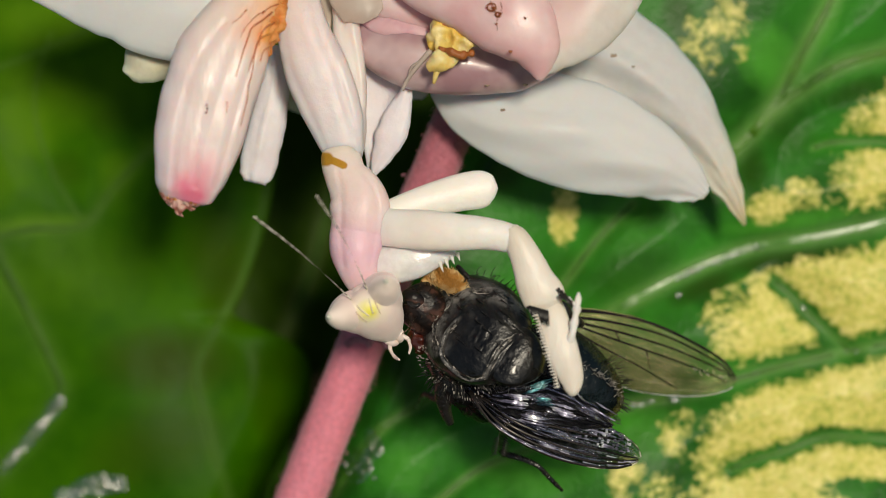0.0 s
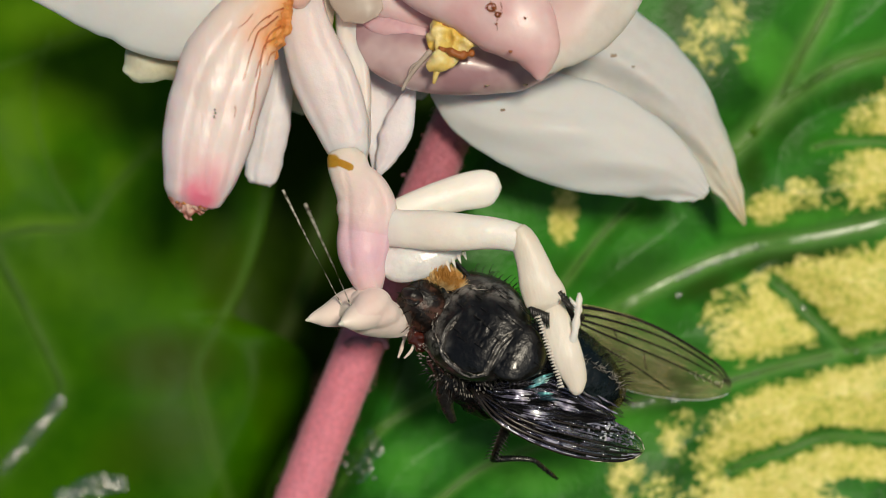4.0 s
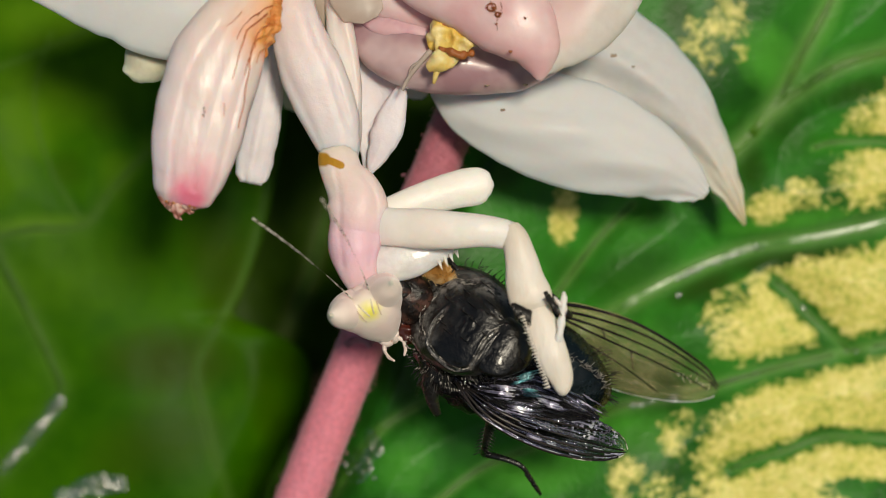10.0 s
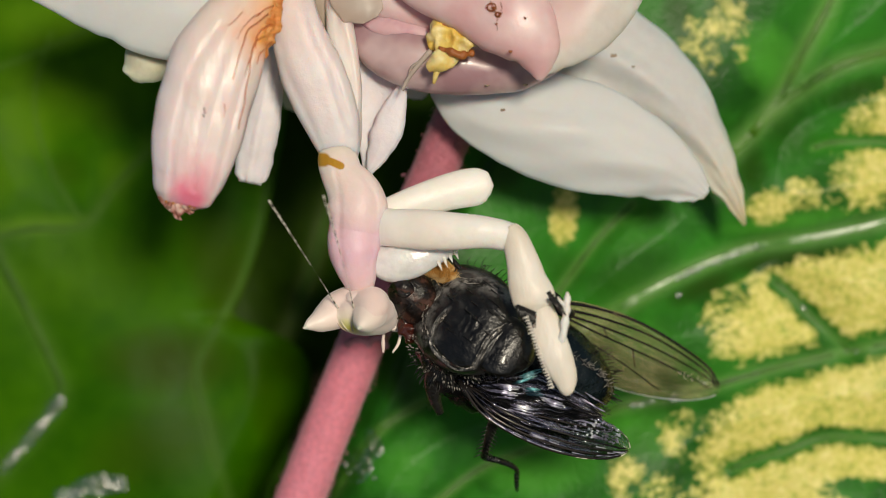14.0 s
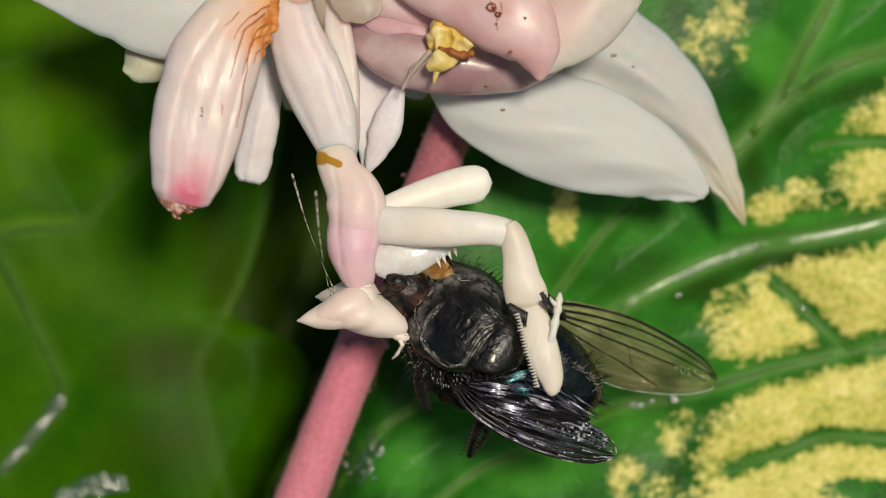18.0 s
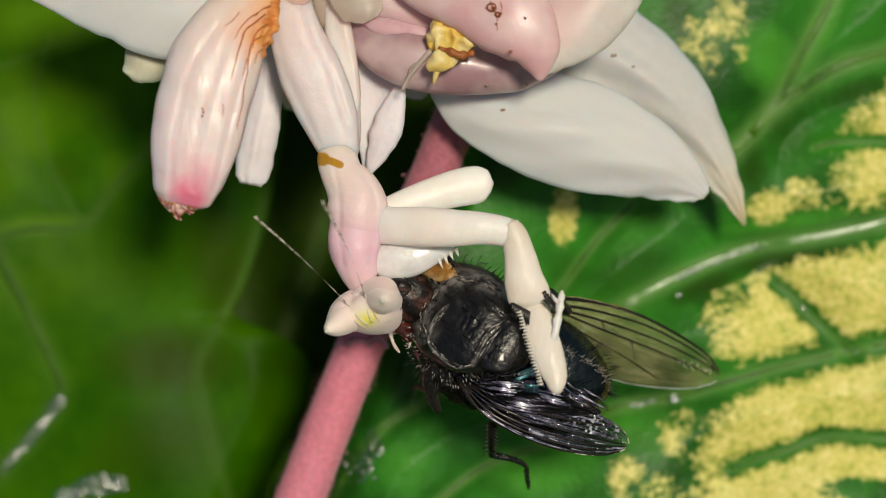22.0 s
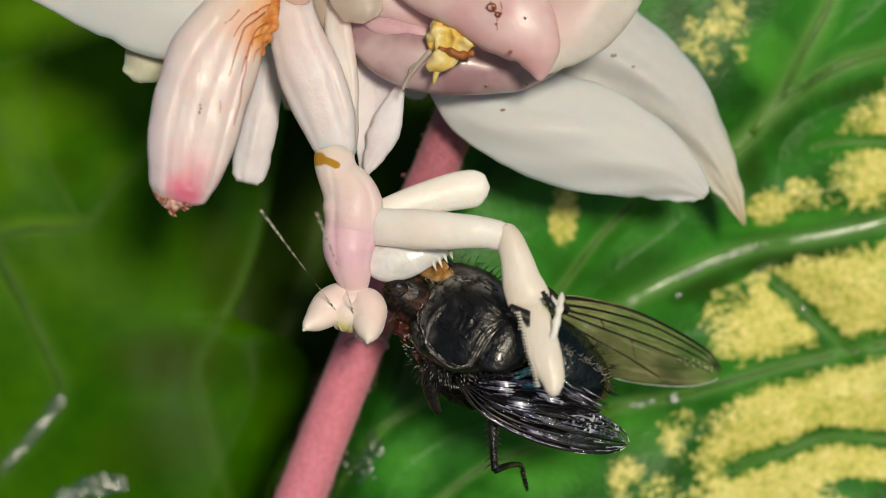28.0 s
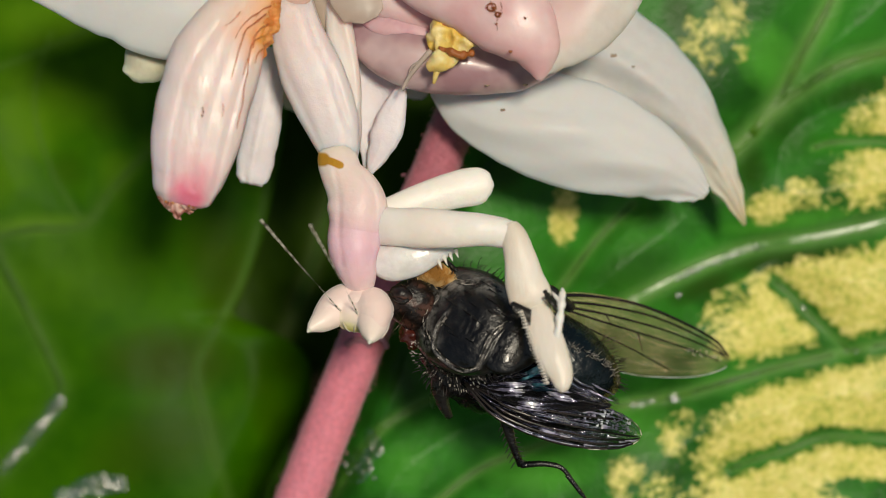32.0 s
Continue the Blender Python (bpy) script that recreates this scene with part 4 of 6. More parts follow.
        part("curl", tube(ring, 2.0, 1.2, 7, 3), RUST, flower, "rust-brown dried curl")
    for x, y in ((862, 151), (930, 150)):
        part("speck", loft([(x - 4, y, 1.05, 1.5, 2), (x, y + 1, 1.1, 2.4, 3), (x + 4, y, 1.05, 1.2, 2)], 8, 3, rough=2), SPECK, flower)
    for x0, y0, x1, y1 in ((868, 2, 880, 54), (886, 4, 880, 30)):
        part("thread", tube([(x0, y0, 3.9), ((x0 + x1) / 2 + 5, (y0 + y1) / 2, 4.0), (x1, y1, 3.95)], 0.7, 0.4), RUST, flower)


flower_parts()


# ---- mantis ----
MANTIS_BASE = at(540, 20, 0)
mantis = thing("mantis", MANTIS_BASE, "white and pink orchid mantis hanging head down from the flower", "insect")
NECK = at(634, 512, 1.6)
ELBOW, WRIST = at(902, 416, 3.3), at(928, 540, 4.3)
ROOT = at(470, 10, 3)


def spines(line, out, length, count, r=3.0):
    """Small cones in a row: line from start to end (x, y, w), out: direction on the grid."""
    out_list = []
    for i in range(count):
        k = i / max(1, count - 1)
        x, y, w = (a + (b - a) * k for a, b in zip(*line))
        ll = length * (0.75 + 0.5 * random.random())
        out_list.append(tube([(x, y, w), (x + out[0] * ll, y + out[1] * ll, w + 0.1)], r, 0.5, 6, 1))
    return out_list


def spine_row(name, row, material, parent, label=""):
    for geo in row:
        part(name, geo, material, parent, label)


def mantis_parts():
    m = mantis
    part("mesothorax", carve(loft([(520, -60, 0.6, 36, 24), (522, 0, 0.8, 38, 28), (532, 60, 0.9, 47, 33), (556, 130, 0.9, 56, 36), (584, 200, 0.8, 52, 34), (598, 252, 0.8, 40, 29), (602, 284, 0.8, 30, 24)], 48, 12, rough=1.6, seed=2, ridge=(6, 0.05, 0.4), power=3.0),
                             [[(548, -10), (560, 60), (590, 130), (612, 220)], [(512, 20), (530, 90), (565, 180), (585, 270)], [(590, 90), (600, 160), (628, 240)], [(500, 110), (540, 190), (572, 262)]], 1.2, 5, 0.0, 0.3), MESO, m)
    part("mesothorax_side", carve(loft([(598, -10, -0.2, 18, 16), (604, 40, 0.0, 24, 20), (613, 120, 0.2, 27, 24), (616, 200, 0.4, 26, 24), (612, 262, 0.4, 26, 22), (606, 290, 0.4, 20, 16)], 32, 8, rough=1.5, seed=4, power=3.0), [[(600, 30), (622, 120), (632, 220)]], 4, 6), SKIN, m)
    part("pronotum", carve(carve(carve(loft([(596, 264, 1.0, 30, 24), (598, 282, 1.1, 35, 28), (606, 310, 1.3, 37, 31), (624, 340, 1.5, 48, 35), (631, 368, 1.6, 51, 37), (630, 392, 1.6, 48, 36), (627, 408, 1.58, 46, 35.3), (625, 425, 1.62, 45.5, 36.3), (624, 445, 1.66, 44, 37), (627, 470, 1.68, 36.5, 32), (633, 494, 1.56, 29, 25), (638, 512, 1.4, 20, 17)], 64, 12, rough=2, seed=1, power=2.3, ridge=(5, 0.05, 0.8)), [[(592, 300), (600, 350), (598, 410), (604, 470)], [(640, 310), (662, 350), (660, 410), (650, 470)]], 2.2, 4), [[(546, 284), (558, 281), (572, 281)]], 0.3, 10.0, 1.0, 0.0, True), [[(570, 281), (584, 284), (602, 292)]], 0.2, 5.5, 1.0, 0.0, True), PRONOTUM, m, "pink-white pronotum with an amber mark")
    # walking-leg lobes
    part("leg_lobe", sheet([(484, 80, -1.8, 12, 0), (478, 140, -1.6, 27, -6), (469, 200, -1.5, 32, -9), (456, 260, -1.6, 34, -9), (447, 305, -1.8, 31, -6), (444, 322, -2.0, 20, 0)], 12, 14, 7, pleat=(7, 3, 0), edge=2.5, seed=3), LOBE, m, "flat lilac-white lobe of a walking leg")
    part("leg_lobe", sheet([(632, 40, -1.2, 12, 0), (658, 110, -1.4, 38, 4), (670, 165, -1.5, 42, 6), (664, 230, -1.4, 32, 6), (650, 302, -1.2, 7, 0)], 9, 14, 7, edge=3, seed=5), LOBE, m, "flat lilac-white lobe of a walking leg")
    part("leg_lobe", sheet([(718, 146, -0.6, 6, 0), (702, 188, -0.6, 20, -3), (686, 234, -0.6, 28, -5), (667, 278, -0.7, 18, -3), (653, 308, -0.8, 4, 0)], 9, 10, 7, edge=3, seed=8), LOBE, m, "narrow lilac-white lobe of a walking leg")
    # far foreleg
    part("foreleg_coxa", loft([(668, 380, -0.6, 22, 18), (735, 358, -1.0, 29, 15), (800, 340, -1.2, 34, 16), (840, 333, -1.3, 35, 15), (858, 331, -1.3, 29, 13), (867, 331, -1.3, 19, 10), (872, 331, -1.3, 7, 6)], 18, 6, ridge=(6, 0.06, 0.2)), LIMB, m, "ivory foreleg held behind")
    part("foreleg_femur", loft([(668, 434, 0.8, 18, 14), (685, 456, 1.3, 40, 20), (722, 458, 1.5, 36, 20), (762, 450, 1.5, 24, 15), (798, 443, 1.3, 9, 7)], 18, 6), SHELL_WHITE, m, "glossy white foreleg gripping the fly")
    spine_row("spine", spines(((772, 462, 1.7), (803, 446, 1.5)), (0.35, 0.9), 17, 4, 4.4), LIMB, m)
    # near foreleg
    part("foreleg_coxa", loft([(632, 396, 0.6, 20, 14), (664, 400, 1.45, 32, 17), (692, 402, 2.1, 33, 18), (715, 404, 2.4, 33.5, 18), (760, 407, 2.8, 34, 19), (820, 410, 3.1, 31, 19), (868, 414, 3.25, 26.5, 18), (896, 420, 3.3, 24, 17), (910, 425, 3.3, 15, 13)], 24, 7, rough=2, seed=3), LIMB, m, "long ivory foreleg segment")
    spine_row("tooth", spines(((904, 399.5, 3.35), (745, 374, 2.75)), (0.2, -1), 4, 28, 2.0), LIMB, m)
    femur = part("foreleg_femur", loft([(900, 402, 3.3, 14, 14), (905, 420, 3.4, 22, 18), (914, 458, 3.7, 27, 17), (919, 500, 4.0, 34, 16), (927, 530, 4.2, 38, 15), (929, 544, 4.2, 33, 11), (930, 551, 4.2, 24, 7)], 24, 7, rough=2, seed=5), LIMB_TAN, m, "", ELBOW)
    spine_row("black_spine", spines(((896, 538, 4.6), (922, 552, 4.9)), (0.0, 1), 26, 8, 5.0), HAIR, femur, "black claw spine")
    spine_row("black_spine", spines(((954, 530, 5.0), (968, 546, 5.0)), (0.5, 0.9), 18, 6, 4.6), HAIR, femur, "black claw spine")
    spine_row("black_spine", spines(((952, 522, 4.4), (964, 540, 4.5)), (0.4, 1), 24, 4, 6), HAIR, femur, "black claw spine")
    tibia = part("foreleg_tibia", loft([(930, 518, 3.6, 14, 10), (935, 550, 4.05, 23, 12), (944, 590, 4.45, 27, 12), (956, 635, 4.8, 27, 12), (968, 675, 4.8, 21, 11), (969, 698, 4.8, 13, 10), (968, 707, 4.8, 6, 6)], 18, 6, ridge=(5, 0.06, 0.5)), LIMB_TAN, m, "serrated ivory foreleg tip", WRIST)
    spine_row("tooth", spines(((912, 560, 4.9), (946, 690, 4.9)), (-1, 0.15), 9, 24, 2.6), LIMB_TAN, tibia)
    part("tarsus", loft([(962, 624, 4.6, 7, 6), (968, 606, 4.8, 8, 7), (973, 592, 4.9, 5.5, 5), (976, 578, 4.9, 7, 6), (979, 566, 4.9, 5, 5), (981, 554, 4.9, 8, 6), (982, 545, 4.9, 6, 5), (985, 532, 4.8, 5, 4), (986, 524, 4.7, 2, 2)], 12, 6, rough=2, freq=2500).add(tube([(980, 548, 4.9), (972, 538, 4.9), (968, 530, 4.8)], 5, 1.5, 8)), LIMB, tibia)
    # abdomen
    rows = [(480, -50, 3.0, 32, 22), (456, 0, 3.3, 46, 28), (414, 50, 3.7, 66, 36), (388, 100, 3.9, 78, 42), (370, 150, 4.0, 79, 44), (356, 200, 4.0, 79, 44), (345, 250, 4.0, 75, 43), (335, 296, 3.9, 65, 40), (328, 324, 3.8, 57, 34), (325, 340, 3.7, 51, 28), (323, 350, 3.6, 45, 22), (322, 357, 3.55, 37, 14)]
    belly = carve(carve(loft(rows, 72, 10, ridge=(8, 0.012, 0.35), rough=2.5, seed=9, power=2.4), [[(440, 10), (400, 90), (364, 190), (346, 260), (340, 330)], [(458, 50), (432, 130), (404, 230), (376, 335)], [(392, 40), (345, 110), (312, 220), (300, 345)]], 3.2, 4.0, 0.0, 0.3),
                  [[(300, 110), (360, 118), (440, 132)], [(284, 178), (345, 190), (432, 196)], [(276, 244), (340, 256), (420, 258)], [(280, 300), (335, 308), (396, 304)]], 0.5, 3.0)
    ab = part("abdomen", belly, ABDOMEN, m, "pale pink ribbed abdomen with a rosy torn tip", ROOT)
    part("root_tuft", loft([(488, -14, 3.4, 14, 12), (480, 16, 3.6, 20, 15), (473, 46, 3.7, 20, 15), (467, 74, 3.6, 15, 13), (462, 94, 3.5, 8, 9), (459, 104, 3.4, 3, 5)], 34, 12, rough=9, seed=8, freq=3400), ORANGE, ab, "crumpled orange root of the abdomen")

    def skin(a, r, lift=0.0):
        """A point on the abdomen: a along it, r round it (0.25 faces the eye)."""
        g = glide(rows, 8)
        c = np.array([at(*q[:3]) for q in g])
        _, sd, dp = frames_along(c)
        i = min(len(g) - 1, max(0, round(a * (len(g) - 1))))
        an = 6.2832 * r
        ct, st = math.cos(an), math.sin(an)
        ct, st = math.copysign(abs(ct) ** (2 / 2.3), ct), math.copysign(abs(st) ** (2 / 2.3), st)
        k = 1 + 0.015 * (abs(math.sin(an * 4 + 0.35)) - 0.6)
        return Vector(c[i] + (sd[i] * ct * g[i, 3] + dp[i] * st * g[i, 4]) * GRID * k + dp[i] * lift * GRID)

    for k, (x, y, ex, ey, hw) in enumerate(((308, 346, 312, 381, 11), (338, 346, 338, 366, 14), (288, 340, 290, 358, 10), (324, 348, 323, 371, 12), (358, 338, 362, 352, 11), (300, 346, 299, 366, 7), (350, 344, 349, 361, 8), (330, 350, 333, 373, 6))):
        part("tip_scale", sheet([(x, y - 10, 4.2, hw * 0.8, 0), ((x + ex) / 2, (y + ey) / 2, 4.1, hw, -3), (ex, ey - 3, 3.8, hw * 0.5, -1), (ex, ey, 3.7, 1.5, 0)], 4, 8, 5, edge=11, seed=k * 3.1), TIP_SCALE, ab, "torn rosy tip scale")
    for a, b in (((0.86, 0.29), (0.93, 0.30)), ((0.88, 0.22), (0.94, 0.19)), ((0.92, 0.33), (0.97, 0.30)), ((0.95, 0.27), (0.995, 0.25)), ((0.90, 0.17), (0.95, 0.14))):
        part("scab", rod([skin(*a, 0), skin((a[0] + b[0]) / 2, (a[1] + b[1]) / 2, 1), skin(*b, 0)], 3.4, 1.5, 6), ORANGE, ab)
    for line, w in (([(476, 22), (456, 38), (440, 50), (432, 70), (425, 92), (418, 114), (412, 137)], 1.9), ([(468, 62), (452, 72), (445, 96), (441, 124), (435, 152), (431, 180), (425, 206), (420, 224)], 1.7), ([(430, 18), (416, 34), (404, 42)], 1.1), ([(480, 40), (464, 50), (455, 64), (452, 82)], 1.9),
                    ([(462, 20), (446, 30), (430, 48), (420, 66)], 1.4), ([(470, 84), (460, 92), (455, 110)], 1.6), ([(396, 180), (397, 190), (395, 202)], 0.9), ([(442, 100), (437, 116), (434, 130)], 1.2), ([(486, 8), (470, 14), (458, 26)], 1.7)):
        part("streak", rod([p + Vector((0.8 * math.sin(3 * i), 0, 0)) * GRID for i, p in enumerate(drape(belly, line, 0.3))], w * 0.75, w * 0.35, 6), STREAK, ab, "rust-red streak")
    for x, y in ((360, 186), (361, 192), (359, 199)):
        part("speck", rod([p for p in drape(belly, [(x, y), (x + 1, y + 3)], 0.5)], 1.5, 1.0, 6), HAIR, ab)
    return femur, tibia


femur_part, tibia_part = mantis_parts()


# the head is built facing the eye, crown up, about the neck; its own turns are keyed


def hp(a, m, f):
    """A point of the head: a to its side, m towards the mouth, f forward of the neck (grid units)."""
    return NECK + Vector((a, -m, f)) * GRID


def hloft(rows, n=16, sub=5, rough=0.0):
    r = glide(rows, sub)
    v, f, along = [], [], []
    c = np.array([hp(*q[:3]) for q in r])
    t, s, d = frames_along(c)
    k = len(r)
    for i in range(k):
        for j in range(n):
            a = 6.2832 * j / n
            p = c[i] + s[i] * math.cos(a) * r[i, 3] * GRID + d[i] * math.sin(a) * r[i, 4] * GRID
            v.append(p)
            along.append(i / (k - 1))
        if i:
            o = i * n
            f += [(o - n + j, o - n + (j + 1) % n, o + (j + 1) % n, o + j) for j in range(n)]
    f += [tuple(range(n - 1, -1, -1)), tuple(range((k - 1) * n, k * n))]
    return Geo(v, f, along=along)


def mantis_head():
    skull = hloft([(0, -44, 48, 10, 9), (0, -35, 46, 30, 23), (0, -12, 43, 44, 34), (0, 15, 43, 49, 37), (0, 45, 46, 44, 34), (0, 70, 50, 32, 27), (0, 88, 54, 19, 18), (0, 98, 56, 8, 8)], 26, 6)
    for sgn in (-1, 1):
        skull.add(hloft([(sgn * 18, 46, 34, 20, 18), (sgn * 27, 20, 36, 29, 26), (sgn * 36, -6, 41, 27, 24), (sgn * 43, -30, 47.5, 21, 18.5), (sgn * 50, -53, 55.5, 13.5, 12), (sgn * 55, -68, 60, 5, 5)], 24, 8))
        skull.add(hloft([(sgn * 8, 14, 12, 20, 18), (sgn * 22, 2, 18, 31, 26), (sgn * 36, -16, 28, 32, 27), (sgn * 45, -34, 41, 26, 23), (sgn * 51, -52, 51, 18, 16), (sgn * 54, -64, 57, 9, 8)], 24, 6))
        skull.add(hloft([(sgn * 6, -28, 44, 14, 12), (sgn * 30, -30, 46, 20, 14), (sgn * 46, -40, 50, 14, 12)], 16, 5))
    hd = part("head", skull, HEAD, mantis, "triangular ivory head with pointed eyes", NECK)
    mesh_join = hd.modifiers.new("blend", "REMESH")
    mesh_join.mode, mesh_join.voxel_size, mesh_join.use_smooth_shade = "VOXEL", 2.6 * GRID, True
    soften = hd.modifiers.new("soften", "SMOOTH")
    soften.factor, soften.iterations = 0.5, 26
    part("nape", hloft([(0, 8, -14, 10, 10), (0, 8, -6, 16, 16), (0, 7, 6, 27, 27), (0, 4, 20, 35, 36), (0, 2, 38, 32, 33)], 20, 5), HEAD, hd)
    for sgn in (-1, 1):
        part("eye", hloft([(sgn * 20, 14, 30, 24, 21), (sgn * 31, -8, 36, 30, 27), (sgn * 41, -31, 45, 28.5, 26), (sgn * 48.5, -52, 54, 21.5, 20), (sgn * 54, -67, 59, 13.5, 12.5), (sgn * 56.6, -77, 63, 6.5, 6.5), (sgn * 57.4, -81, 65, 2.5, 2.5)], 28, 8), EYE_SKIN, hd, "pointed cream eye")
        part("eye_tip", hloft([(sgn * 56.8, -77, 63.2, 5.6, 5.6), (sgn * 57.6, -83, 65.4, 3.2, 3.2), (sgn * 58.0, -86, 66.6, 1.2, 1.2)], 10, 4), TIPWHITE, hd, "small white eye tip")
        part("palp", hloft([(sgn * 10, 84, 66, 4, 4), (sgn * 18, 97, 74, 4, 3.5), (sgn * 18, 95, 84, 2.8, 2.8), (sgn * 16, 92, 96, 3.6, 3), (sgn * 10, 84, 110, 1.8, 1.8)], 10, 5), FACE, hd)
        part("antenna_base", hloft([(sgn * 4, -26, 71, 1.6, 1.6), (sgn * 8, -36, 62.5, 1.7, 1.7), (sgn * 12, -41.5, 50, 1.7, 1.7), (sgn * 16, -42, 34, 1.6, 1.6)], 10, 5), SCAPE, hd, "tan first joint of the antenna")
        part("eye_seam", hloft([(sgn * 14, -16, 73, 0.8, 0.8), (sgn * 17, -32, 65.4, 1.0, 1.0), (sgn * 20, -42, 53.5, 0.9, 0.9), (sgn * 22, -42, 42, 0.7, 0.7)], 8, 5), TAN, hd, "tan crease beside the eye")
        part("mandible", hloft([(sgn * 12, 80, 62, 9, 9), (sgn * 8, 94, 66, 8, 8), (sgn * 2, 104, 66, 4, 4)], 10, 4), FACE, hd)
    return hd


head_part = mantis_head()


def antenna(sgn):
    base = hp(sgn * 16, -40, 34)
    g = Geo()
    line = glide([tuple(base + Vector(q) * GRID) for q in ((0, 0, 0), (5, 70, 3), (6, 150, 4), (0, 238, 0))], 10)
    for a, b in zip(line[:-1], line[1:]):
        k = len(g.v) / 360
        g.add(rod([a, (a + b) / 2, b], 1.75 - 1.0 * k, 1.1 - 0.7 * k, 6))
    return part("antenna", g, HAIR_PALE, head_part, "thin beaded antenna", base)


antennae = [antenna(-1), antenna(1)]


# ---- fly ----
FLY_BASE = at(815, 569, 0)
fly = thing("fly", FLY_BASE, "black blowfly with clear veined wings caught by the mantis", "insect")
WING_ROWS = [(950, 542, -0.6, 10, 0), (1000, 570, -1.2, 40, -4), (1060, 608, -2.0, 62, -8), (1120, 636, -2.8, 63, -9), (1180, 657, -3.6, 52, -7), (1228, 674, -4.2, 36, -3), (1252, 683, -4.5, 20, -1), (1264, 688, -4.6, 7, 0)]
LOW_WING = [(796, 668, 0.7, 10, 0), (846, 710, 1.3, 24, -5), (914, 742, 1.3, 36, -7), (984, 764, 0.9, 40, -6), (1046, 780, 0.4, 36, -4), (1084, 792, 0.0, 22, -2), (1101, 798, -0.3, 6, 0)]


def hairs(count, centre, spread, lean, length, r=1.3, seed=1, top=1.0):
    """Fine bristles standing out of an oval body (grid units)."""
    rng = random.Random(seed)
    g = Geo()
    for _ in range(count):
        a, z = rng.uniform(0, 6.2832), rng.uniform(0.02, top) ** 0.7
        nx, ny, nz = math.cos(a) * math.sqrt(1 - z * z), math.sin(a) * math.sqrt(1 - z * z), z
        ex, ey = 0.88, 0.47
        ox, oy = nx * spread[0] * ex - ny * spread[1] * ey, nx * spread[0] * ey + ny * spread[1] * ex
        p = at(centre[0] + ox, centre[1] + oy, centre[2]) + Vector((0, 0, nz * spread[2] * GRID))
        n = Vector((ox / spread[0], -oy / spread[1], nz)).normalized()
        q = (n + Vector(lean) + Vector((rng.uniform(-.3, .3), rng.uniform(-.3, .3), rng.uniform(-.2, .2)))).normalized()
        ll = length * rng.uniform(0.5, 1.3) * GRID
        g.add(rod([p, p + (n * 0.3 + q * 0.4) * ll, p + q * ll], r, 0.3, 4))
    return g


def lean_back(geo):
    """The fly's back slopes away towards its head."""
    c = at(812, 567)
    geo.v = [(x, y, z + 0.26 * (x - c.x) - 0.36 * (y - c.y)) for x, y, z in geo.v]
    return geo


